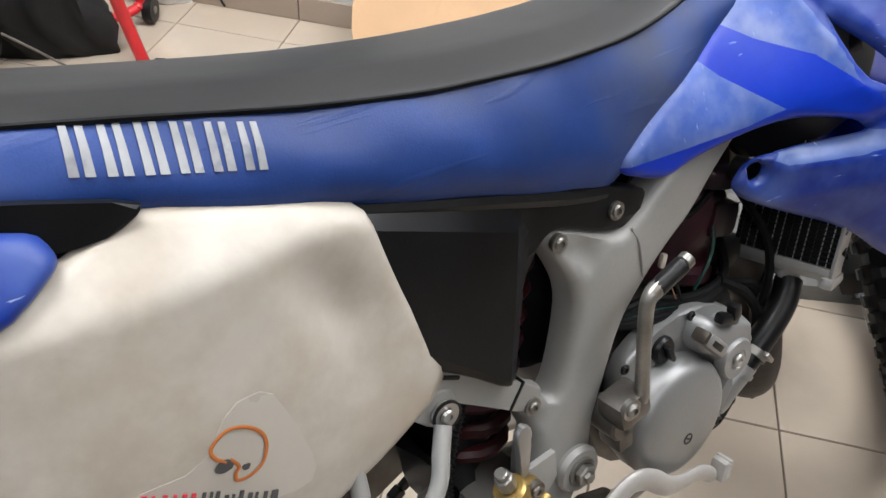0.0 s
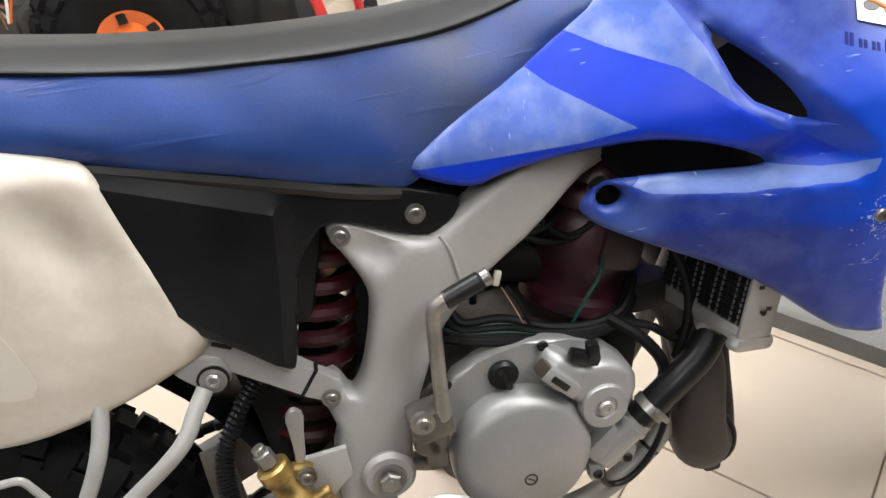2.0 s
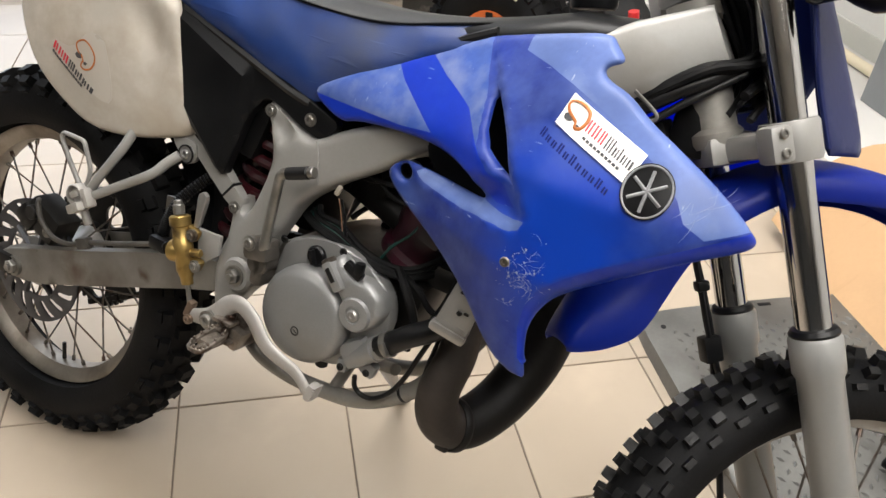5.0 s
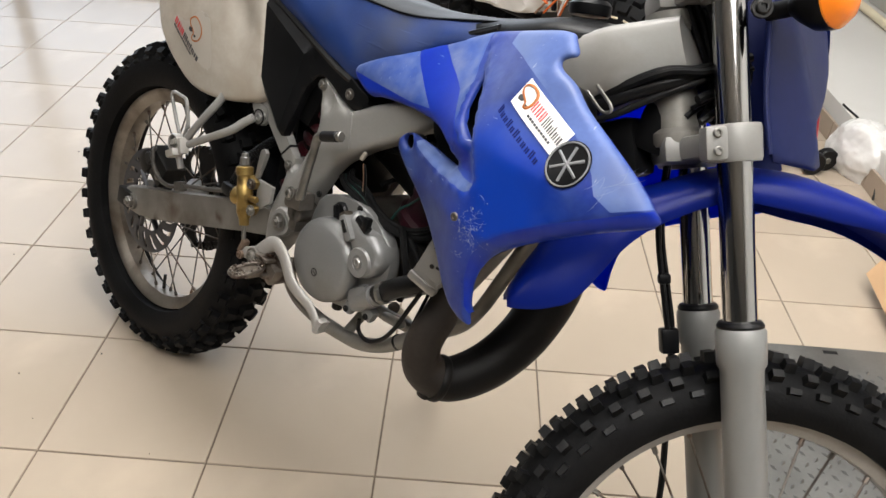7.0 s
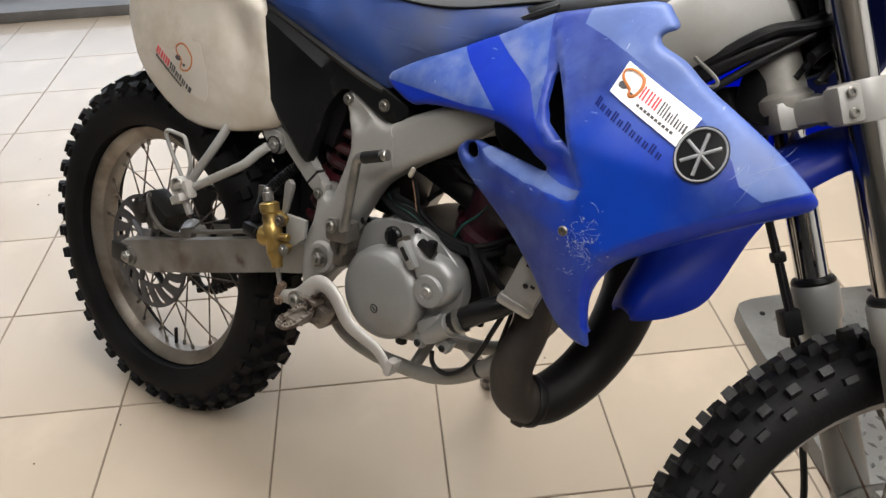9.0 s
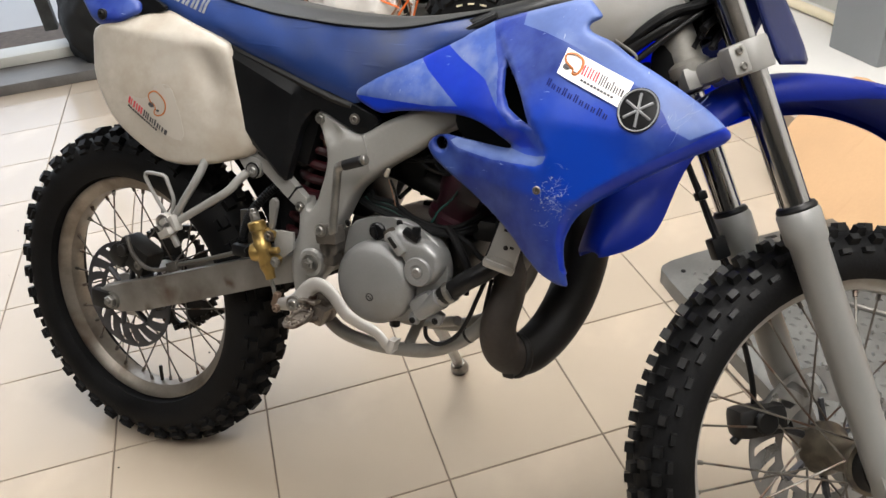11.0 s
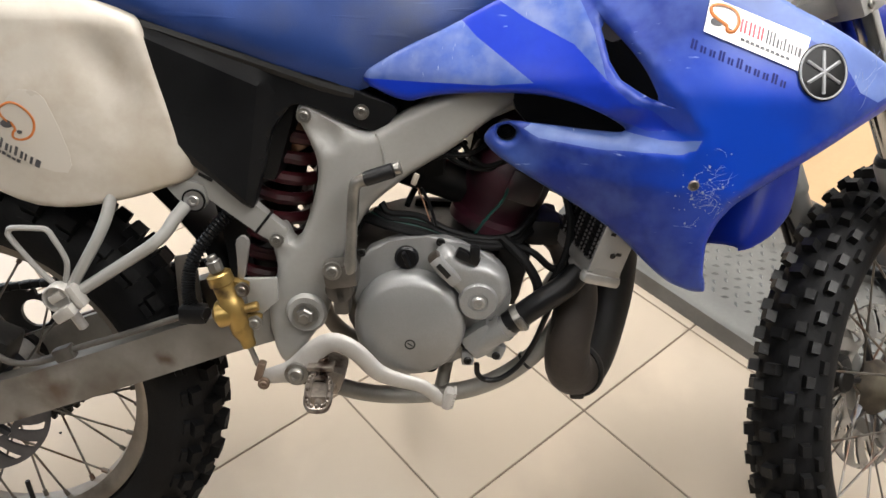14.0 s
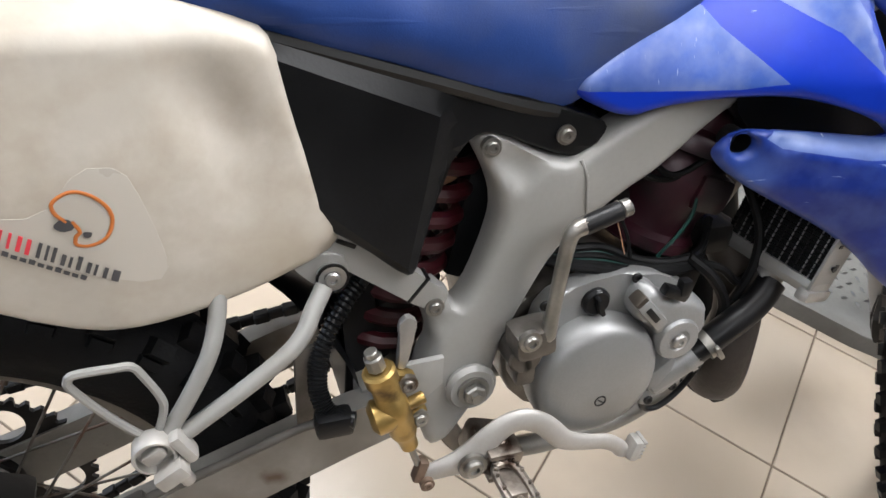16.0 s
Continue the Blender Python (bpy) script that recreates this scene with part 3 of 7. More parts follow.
# ---------- wheels ----------
def tyre(R, half, knobs, rng, rows):
    """A casing with rows of separate knobs; rows: (angle over the crown in degrees, length, width, height, shift)."""
    rr = half * 0.92
    prof = []
    for k in range(17):
        a = radians(-128 + 16 * k)
        prof.append((R - rr - 0.012 + rr * math.cos(a), half * math.sin(a)))
    casing, bm = lathe(prof, 72, close=True), bmesh.new()
    for ang, ln, wd, ht, shift in rows:
        for i in range(knobs):
            th = 2 * math.pi * (i + shift) / knobs + rng.uniform(-0.006, 0.006)
            for sgn in ((1, -1) if ang else (1,)):
                a = radians(ang) * sgn
                base = Vector((R - rr - 0.012 + rr * math.cos(a), half * math.sin(a), 0))
                out = Vector((math.cos(a), math.sin(a), 0))
                turn = Matrix.Rotation(-th - (0.5 * math.pi / knobs if sgn < 0 else 0), 3, "Y") @ Matrix(((out.x, -out.y, 0), (out.y, out.x, 0), (0, 0, 1)))
                c = Matrix.Rotation(-th - (0.5 * math.pi / knobs if sgn < 0 else 0), 3, "Y") @ (base + out * ht * 0.3)
                vs = []
                for dx, s in ((-ht * 0.6, 1.12), (ht * 0.62, 0.9)):
                    vs.append([bm.verts.new(c + turn @ Vector((dx, sy * wd * s / 2, sz * ln * s / 2))) for sy, sz in ((-1, -1), (1, -1), (1, 1), (-1, 1))])
                lo, hi = vs
                bm.faces.new(hi)
                for j in range(4):
                    bm.faces.new((lo[j], lo[(j + 1) % 4], hi[(j + 1) % 4], hi[j]))
    return casing, bm


def wheel(name, centre, R, half, rim_r, rim_w, hub_r, hub_w, knobs, seed, rows, m, label, disc_y, disc_r):
    rng = random.Random(seed)
    M = m @ Matrix.Translation(centre)
    w = rim_w / 2
    rim = part(name, lathe([(rim_r, -w), (rim_r + 0.001, -w + 0.004), (rim_r - 0.006, -w + 0.006), (rim_r - 0.016, -w * 0.55), (rim_r - 0.019, 0), (rim_r - 0.016, w * 0.55), (rim_r - 0.006, w - 0.006),
                            (rim_r + 0.001, w - 0.004), (rim_r, w), (rim_r - 0.004, w), (rim_r - 0.012, w * 0.86), (rim_r - 0.024, w * 0.55), (rim_r - 0.027, 0), (rim_r - 0.024, -w * 0.55), (rim_r - 0.012, -w * 0.86), (rim_r - 0.004, -w)],
                           96, close=True), PALERIM if disc_y > 0 else RIM, bike, label, M)
    casing, lugs = tyre(R, half, knobs, rng, rows)
    part("tyre", casing, RUBBER, rim, "black off-road tyre, dusty")
    part("tread", lugs, TREAD if disc_y > 0 else RUBBER, rim, "black rubber tread knobs")["kind"] = "stuff"
    hub = lathe([(0, -hub_w / 2 - 0.004), (hub_r * 0.55, -hub_w / 2 - 0.004), (hub_r, -hub_w / 2), (hub_r, -hub_w / 2 + 0.007), (hub_r * 0.62, -hub_w * 0.22), (hub_r * 0.58, 0),
                 (hub_r * 0.62, hub_w * 0.22), (hub_r, hub_w / 2 - 0.007), (hub_r, hub_w / 2), (hub_r * 0.55, hub_w / 2 + 0.004), (0, hub_w / 2 + 0.004)], 40)
    part("hub", hub, HUB if disc_y > 0 else ALLOY, rim)
    spokes = 32
    for i in range(spokes):
        sgn = 1 if i % 2 else -1
        th = 2 * math.pi * i / spokes
        lead = radians(38) * (1 if (i // 2) % 2 else -1)
        a = Vector((hub_r * 0.93 * math.cos(th + lead), sgn * hub_w * 0.46, hub_r * 0.93 * math.sin(th + lead)))
        b = Vector(((rim_r - 0.020) * math.cos(th), sgn * 0.004, (rim_r - 0.020) * math.sin(th)))
        e = b + (a - b).normalized() * 0.016
        bm = rod(a, b, 0.0017, 6)
        rod(b, e, 0.0036, 6, bm)
        part("spoke", bm, SPOKE, rim)
    # disc with curved slots
    hole_n = 18
    bm = bmesh.new()
    n = 144
    rad = [disc_r * 0.58, disc_r * 0.66, disc_r * 0.76, disc_r * 0.86, disc_r * 0.94, disc_r]
    grid = {}
    for yy in (-0.0018, 0.0018):
        for k, r in enumerate(rad):
            for j in range(n):
                th = 2 * math.pi * j / n + k * 0.075
                grid[yy, k, j] = bm.verts.new((r * math.cos(th), disc_y + yy, r * math.sin(th)))
    open_at = lambda k, j: 1 <= k <= 3 and j % (n // hole_n) in (0, 1, 2)
    for k in range(len(rad) - 1):
        for j in range(n):
            if open_at(k, j):
                continue
            jn = (j + 1) % n
            bm.faces.new([grid[-0.0018, k, j], grid[-0.0018, k, jn], grid[-0.0018, k + 1, jn], grid[-0.0018, k + 1, j]])
            bm.faces.new([grid[0.0018, k, j], grid[0.0018, k + 1, j], grid[0.0018, k + 1, jn], grid[0.0018, k, jn]])
    disc = part("brake_disc", bm, BRIGHTDISC if disc_y > 0 else DISC, rim, "slotted steel brake disc")
    for j in range(6):
        th = 2 * math.pi * j / 6
        part("carrier_arm", rod((hub_r * 0.5 * math.cos(th), disc_y, hub_r * 0.5 * math.sin(th)), (disc_r * 0.62 * math.cos(th + 0.25), disc_y, disc_r * 0.62 * math.sin(th + 0.25)), 0.006, 6), DISC, rim)
    th = radians(-84)
    part("valve", rod(Vector(((rim_r - 0.06) * math.cos(th), 0, (rim_r - 0.06) * math.sin(th))), Vector(((rim_r - 0.02) * math.cos(th), 0, (rim_r - 0.02) * math.sin(th))), 0.0038, 8), DARK, rim)
    return rim, M


REAR_AT = (-0.018, 0, -0.010)
KNOBS_R = ((0, 0.021, 0.027, 0.014, 0.0), (25, 0.019, 0.021, 0.014, 0.5), (50, 0.022, 0.016, 0.014, 0.0), (64, 0.020, 0.009, 0.006, 0.0))
KNOBS_F = ((0, 0.014, 0.017, 0.013, 0.0), (27, 0.014, 0.013, 0.013, 0.5), (49, 0.015, 0.011, 0.012, 0.0), (70, 0.016, 0.008, 0.007, 0.5))
rear, REAR = wheel("rear_wheel", REAR_AT, 0.340, 0.058, 0.238, 0.060, 0.045, 0.115, 40, 3, KNOBS_R, Matrix.Identity(4), "dirty alloy spoked rear wheel", -0.058, 0.112)
front, FRONTW = wheel("front_wheel", (0, 0, 0), 0.343, 0.046, 0.270, 0.046, 0.042, 0.105, 50, 5, KNOBS_F, FRONT, "alloy spoked front wheel turned to full lock", 0.052, 0.125)

# sprocket, chain and rear caliper
_teeth = [((0.112 + (0.007 if j % 4 in (1, 2) else 0.0)) * math.cos(2 * math.pi * j / 192), (0.112 + (0.007 if j % 4 in (1, 2) else 0.0)) * math.sin(2 * math.pi * j / 192)) for j in range(192)]
_wells = [[(0.083 * math.cos(c) + 0.0225 * math.cos(a), 0.083 * math.sin(c) + 0.0225 * math.sin(a)) for a in (2 * math.pi * i / 20 for i in range(20))] for c in (radians(62 + 72 * k) for k in range(5))]
bm = merge(panel(_teeth, lambda x, z: 0.0715, 0.006, _wells, 0.014, 0.001, 0.0, 0), lathe([(0, 0), (0.050, 0), (0.050, 0.016), (0, 0.016)], 32, (0, 0.0725, 0), toward((0, -1, 0))))
part("sprocket", bm, DARK, rear, "dark toothed rear sprocket with cut-outs")
bm = bmesh.new()
for _z0, _z1 in ((0.113, 0.185), (-0.117, 0.118)):
    for _i in range(30):
        _t = _i / 29
        block((0.0178, 0.009 if _i % 2 else 0.014, 0.012), (-0.018 + 0.45 * _t, 0.0745, -0.010 + _z0 + (_z1 - _z0) * _t), 0.002, Matrix.Rotation(-math.atan2(_z1 - _z0, 0.45), 3, "Y"), 1, bm)
part("chain", bm, DARK, bike, "oily drive chain")["kind"] = "stuff"
_cal = block((0.075, 0.05, 0.055), (0.030, -0.066, 0.088), 0.010, Matrix.Rotation(radians(25), 3, "Y"))
block((0.045, 0.03, 0.04), (-0.002, -0.082, 0.086), 0.012, Matrix.Rotation(radians(40), 3, "Y"), bm=_cal)
rod((0.015, -0.1, 0.10), (0.015, -0.06, 0.10), 0.013, 14, _cal)
rear_caliper = part("rear_caliper", _cal, DARK, bike, "grimy black rear brake caliper")
part("caliper_bolt", bolt((0.05, -0.093, 0.075), 0.006), STEEL, rear_caliper)
curve_tube("brake_hose", [(0.030, -0.095, 0.128), (0.046, -0.108, 0.126), (0.059, -0.111, 0.105), (0.083, -0.109, 0.085), (0.111, -0.107, 0.082), (0.142, -0.106, 0.091), (0.172, -0.105, 0.105), (0.234, -0.105, 0.126), (0.303, -0.107, 0.152), (0.335, -0.115, 0.165)], 0.0042, GRIMY, bike)
part("hose_clip", block((0.026, 0.015, 0.019), (0.156, -0.106, 0.098), 0.004, Matrix.Rotation(radians(-22), 3, "Y")), GRIMY, bike)
part("hose_bracket", slab([(0.304, 0.228), (0.330, 0.233), (0.333, 0.152), (0.303, 0.136)], -0.094, -0.088, 0.002, 0), GREASY, bike)

# ---------- swing arm, frame and sub-frame ----------
_arm = [(-0.062, 0.012), (0.05, 0.044), (0.20, 0.098), (0.33, 0.145), (0.43, 0.168), (0.47, 0.165), (0.47, 0.13), (0.40, 0.113), (0.20, 0.036), (0.02, -0.030), (-0.055, -0.034)]
swing = part("swing_arm", merge(merge(slab(_arm, -0.096, -0.068, 0.004, 1), slab(_arm, 0.068, 0.096, 0.004, 1)), block((0.07, 0.16, 0.05), (0.40, 0, 0.135), 0.01)), ARM, bike, "scuffed grimy silver box-section swing arm")
part("chain_adjuster", merge(block((0.05, 0.02, 0.036), (-0.045, -0.094, -0.012), 0.004), block((0.012, 0.006, 0.012), (-0.078, -0.088, -0.012), 0.002)), DARK, swing)
part("axle_nut", hexbolt((-0.018, -0.100, -0.010), 0.011), STEEL, swing)

_plate = [(0.460, 0.406), (0.464, 0.416), (0.475, 0.418), (0.489, 0.411), (0.524, 0.392), (0.543, 0.387), (0.554, 0.392), (0.587, 0.412), (0.625, 0.431), (0.668, 0.449), (0.715, 0.475), (0.740, 0.445), (0.725, 0.432), (0.682, 0.405), (0.639, 0.370), (0.600, 0.346), (0.574, 0.326), (0.548, 0.304), (0.534, 0.284),
          (0.520, 0.255), (0.506, 0.225), (0.496, 0.199), (0.492, 0.170), (0.487, 0.150), (0.472, 0.132), (0.452, 0.100), (0.436, 0.085), (0.424, 0.100), (0.414, 0.150), (0.420, 0.190), (0.431, 0.216), (0.426, 0.236), (0.418, 0.255), (0.426, 0.268),
          (0.440, 0.268), (0.450, 0.250), (0.458, 0.256), (0.468, 0.276), (0.479, 0.310), (0.485, 0.337), (0.483, 0.357), (0.474, 0.380)]


def plate_y(x, z):
    """The cast side plate: a gentle crown along the leg, a ground hollow under the top bolt, a thinner lug for the seat rail."""
    leg = (x - 0.46 - (z - 0.16) * 0.32) / 0.05
    y = -0.1005 + 0.09 * max(0.0, x - 0.63) - 0.004 * math.exp(-leg ** 2)
    u, v = (x - 0.494) * 0.80 + (z - 0.389) * -0.60, (x - 0.494) * 0.60 + (z - 0.389) * 0.80
    y += 0.0085 * math.exp(-(u / 0.019) ** 4 - (v / 0.013) ** 4)
    y += 0.0035 * math.exp(-((x - 0.471) / 0.012) ** 2 - ((z - 0.405) / 0.012) ** 2)
    return y + 0.008 * max(0.0, min(1.0, (0.448 - x) / 0.012)) * max(0.0, min(1.0, (z - 0.226) / 0.012))


bm = panel(_plate, plate_y, 0.024, edge=0.013, roll=0.010, rounds=1, step=0.0072)
frame_main = part("frame", bm, FRAME, bike, "silver painted frame with chips and grime", sharp=50)
part("weld_seam", sweep([(0.553, -0.1015, 0.388), (0.560, -0.1035, 0.372), (0.563, -0.1035, 0.352), (0.566, -0.1015, 0.334)], 0.0016, 6), FRAME, frame_main)
part("frame_plate", merge(bmesh.new(), panel(_plate, lambda x, z: 0.102, -0.03, edge=0.02, roll=0.014, rounds=1, step=0.03, side=-1)), FRAME, frame_main)


def spar(s):
    bm = bmesh.new()
    secs = [((0.655, s * 0.074, 0.412), 0.020, 0.012), ((0.72, s * 0.074, 0.455), 0.032, 0.016), ((0.82, s * 0.070, 0.525), 0.040, 0.026), ((0.92, s * 0.040, 0.590), 0.042, 0.028), ((0.985, s * 0.014, 0.630), 0.036, 0.024)]
    rings = []
    dirn = Vector((0.41, 0, 0.278)).normalized()
    upv = Vector((-dirn.z, 0, dirn.x))
    for c, h, w in secs:
        ring = []
        for j in range(20):
            a = 2 * math.pi * j / 20
            ca, sa = math.cos(a), math.sin(a)
            ring.append(bm.verts.new(Vector(c) + upv * h * math.copysign(abs(ca) ** 0.55, ca) + Vector((0, 1, 0)) * w * math.copysign(abs(sa) ** 0.55, sa)))
        rings.append(ring)
    for A, Bq in zip(rings, rings[1:]):
        for j in range(20):
            bm.faces.new((A[j], A[(j + 1) % 20], Bq[(j + 1) % 20], Bq[j]))
    bm.faces.new(rings[0])
    bm.faces.new(rings[-1])
    return bm


part("spar", spar(-1), FRAME, frame_main)
part("spar", spar(1), FRAME, frame_main)
_axis0 = Vector((1.279, 0, -0.024))            # a point of the steering axis


part("head_tube", lathe([(0.018, 0.60), (0.030, 0.60), (0.032, 0.606), (0.032, 0.616), (0.0265, 0.622), (0.0255, 0.735), (0.032, 0.742), (0.032, 0.76), (0.02, 0.76)], 32, _axis0, toward(_u)), ARM, frame_main)
bm = sweep([(0.455, -0.066, 0.090), (0.472, -0.068, 0.058), (0.505, -0.068, 0.036), (0.56, -0.068, 0.028), (0.62, -0.068, 0.032), (0.672, -0.068, 0.042), (0.720, -0.067, 0.067), (0.760, -0.063, 0.104), (0.786, -0.056, 0.148), (0.805, -0.048, 0.195), (0.845, -0.03, 0.30), (0.925, 0, 0.50)], 0.0118, 16)
part("cradle_tube", bm, ARM, frame_main)
bm = sweep([(0.455, 0.066, 0.090), (0.472, 0.068, 0.058), (0.505, 0.068, 0.036), (0.56, 0.068, 0.028), (0.62, 0.068, 0.032), (0.672, 0.068, 0.042), (0.720, 0.067, 0.067), (0.760, 0.063, 0.104), (0.786, 0.056, 0.148), (0.805, 0.048, 0.195), (0.845, 0.03, 0.30), (0.925, 0, 0.50)], 0.0118, 16)
part("cradle_tube", bm, ARM, frame_main)
bm = rod((0.630, -0.066, 0.034), (0.645, -0.03, 0.105), 0.0090)
rod((0.60, 0.060, 0.030), (0.700, -0.02, 0.085), 0.0090, 12, bm)
part("cradle_brace", bm, ARM, frame_main)
part("cradle_band", lathe([(0.0116, -0.002), (0.0130, -0.002), (0.0130, 0.002), (0.0116, 0.002)], 20, (0.740, -0.065, 0.084), toward((0.74, 0, 0.67)), close=True), HOSE, frame_main)
for _p, _r in (((0.4715, -0.0985, 0.4055), 0.0060), ((0.431, -0.0945, 0.2535), 0.0062)):
    part("frame_bolt", bolt(_p, _r), STEEL, frame_main)
part("pivot_boss", lathe([(0, 0.0), (0.024, 0.0), (0.0255, -0.005), (0.022, -0.010), (0.016, -0.010), (0, -0.008)], 32, (0.466, -0.104, 0.166)), FRAME, frame_main)
part("pivot_bolt", hexbolt((0.466, -0.115, 0.166), 0.0098), STEEL, frame_main)
# sub-frame rails
_rail = [(0.318, 0.352), (0.340, 0.346), (0.372, 0.325), (0.405, 0.300), (0.432, 0.276), (0.446, 0.268), (0.440, 0.250), (0.424, 0.250), (0.408, 0.262), (0.383, 0.281), (0.356, 0.301), (0.330, 0.322), (0.312, 0.338)]
sub = part("sub_frame", slab(_rail, -0.0935, -0.0775, 0.004, 1), FRAME, bike, "silver sub-frame rail")
part("rail_flange", slab([(0.300, 0.330), (0.318, 0.326), (0.348, 0.324), (0.3545, 0.305), (0.350, 0.293), (0.338, 0.288), (0.326, 0.294), (0.306, 0.316)], -0.0965, -0.0885, 0.002, 1), FRAME, sub)
part("sub_frame_bolt", merge(lathe([(0, 0.0), (0.0125, 0.0), (0.0135, -0.003), (0.012, -0.006), (0.0095, -0.006), (0, -0.004)], 28, (0.3385, -0.0965, 0.3035)), bolt((0.3385, -0.1015, 0.3035), 0.0068, washer=False)), BRIGHTDISC, sub, "bright bolt in a dark ring")
part("bolt_ring", lathe([(0.0118, -0.0028), (0.0140, -0.0028), (0.0140, -0.0046), (0.0118, -0.0046)], 28, (0.3385, -0.0985, 0.3035), close=True), HOSE, sub)
part("rail_band", block((0.0035, 0.018, 0.030), (0.4155, -0.0855, 0.274), 0.001, Matrix.Rotation(radians(38), 3, "Y")), HOSE, sub)
part("rail_slot", block((0.018, 0.003, 0.004), (0.352, -0.0935, 0.330), 0.0012, Matrix.Rotation(radians(28), 3, "Y")), DARK, sub)
for _s in (-1, 1):
    part("seat_rail", sweep([(0.49, _s * 0.085, 0.438), (0.40, _s * 0.085, 0.455), (0.2, _s * 0.085, 0.51), (0.0, _s * 0.075, 0.58), (-0.15, _s * 0.06, 0.62)], 0.011, 10), BLACK, sub)
part("sub_frame_tube", sweep([(0.36, 0.09, 0.30), (0.2, 0.085, 0.42), (0.02, 0.07, 0.56)], 0.010, 10), FRAME, sub)
# passenger peg stay
stay = part("peg_stay", sweep([(0.197, -0.141, 0.205), (0.220, -0.138, 0.242), (0.236, -0.132, 0.270), (0.2445, -0.122, 0.294), (0.249, -0.110, 0.322)], (0.0068, 0.0068, 0.0070, 0.0072, 0.0072), 12), FRAME, bike, "silver passenger peg stay")
part("stay_arm", sweep([(0.205, -0.141, 0.200), (0.255, -0.138, 0.232), (0.292, -0.133, 0.256), (0.309, -0.126, 0.270), (0.319, -0.117, 0.285), (0.331, -0.106, 0.300)], (0.0070, 0.0070, 0.0072, 0.0074, 0.0076, 0.0076), 12), FRAME, stay)
part("stay_loop", sweep([(0.186, -0.141, 0.200), (0.160, -0.142, 0.232), (0.139, -0.144, 0.266), (0.1375, -0.144, 0.2745), (0.143, -0.144, 0.279), (0.168, -0.144, 0.2795), (0.181, -0.143, 0.2775), (0.188, -0.143, 0.266), (0.197, -0.142, 0.243), (0.197, -0.142, 0.230), (0.191, -0.141, 0.210)], 0.0034, 8), FRAME, stay)
_knuckle = lathe([(0, -0.008), (0.0160, -0.008), (0.0172, -0.006), (0.0172, 0.008), (0.0160, 0.010), (0.0142, 0.010), (0.0138, 0.002), (0, 0.002)], 24, (0.186, -0.148, 0.197), toward((0, -1, 0)))
block((0.018, 0.010, 0.010), (0.186, -0.154, 0.199), 0.002, Matrix.Rotation(radians(-32), 3, "Y"), bm=_knuckle)
block((0.026, 0.022, 0.014), (0.197, -0.158, 0.182), 0.003, Matrix.Rotation(radians(-32), 3, "Y"), bm=_knuckle)
block((0.010, 0.018, 0.030), (0.208, -0.150, 0.200), 0.004, Matrix.Rotation(radians(-28), 3, "Y"), bm=_knuckle)
part("peg_knuckle", _knuckle, PALERIM, stay, "bare steel peg clevis")
part("peg_pin", rod((0.196, -0.150, 0.184), (0.208, -0.146, 0.156), 0.0060, 12), ALLOY, stay)

# ---------- bodywork ----------
def shroud_base(x):
    return lerp(x, (0.50, 0.53, 0.70, 0.75, 0.88, 1.0, 1.09, 1.12), (-0.104, -0.107, -0.125, -0.138, -0.208, -0.213, -0.180, -0.168))


def shroud_y(x, z):
    y = sum(shroud_base(x + s * 0.012) * w for s, w in ((-3, 1), (-2, 2), (-1, 3), (0, 4), (1, 3), (2, 2), (3, 1))) / 16
    return y + 0.6 * max(0.0, z - 0.45) ** 2 / (max(0.0, z - 0.45) + 0.03) + 0.25 * max(0.0, 0.36 - z)


_vee = [(0.752, 0.571), (0.797, 0.524), (0.832, 0.483), (0.862, 0.446), (0.878, 0.426), (0.884, 0.413), (0.880, 0.403), (0.869, 0.397), (0.850, 0.3955), (0.790, 0.391), (0.732, 0.395), (0.716, 0.404), (0.732, 0.416), (0.800, 0.430), (0.818, 0.442), (0.7945, 0.462), (0.781, 0.510)]


def shroud_form(x, z):
    """The moulded face: a hollow inside the folded vee, and a low raised fold along it."""
    y = shroud_y(x, z)
    g = edge_gap(x, z, [_vee])
    if inside(x, z, _vee):
        o = min(1.0, edge_gap(x, z, [_vee[12:] + _vee[:1] + _vee[12:][::-1]]) / 0.022)
        y += (0.95 * min(g, 0.012) + 0.35 * max(0.0, min(g, 0.024) - 0.012)) * g / (g + 0.004) * o * o * (3 - 2 * o)
    else:
        y -= 0.0025 * math.exp(-(g / 0.014) ** 2)
    if inside(x, z, _under):                     # the lower front rim turns under along a fold
        y += 0.75 * edge_gap(x, z, [_fold + _fold[::-1]])
    return y


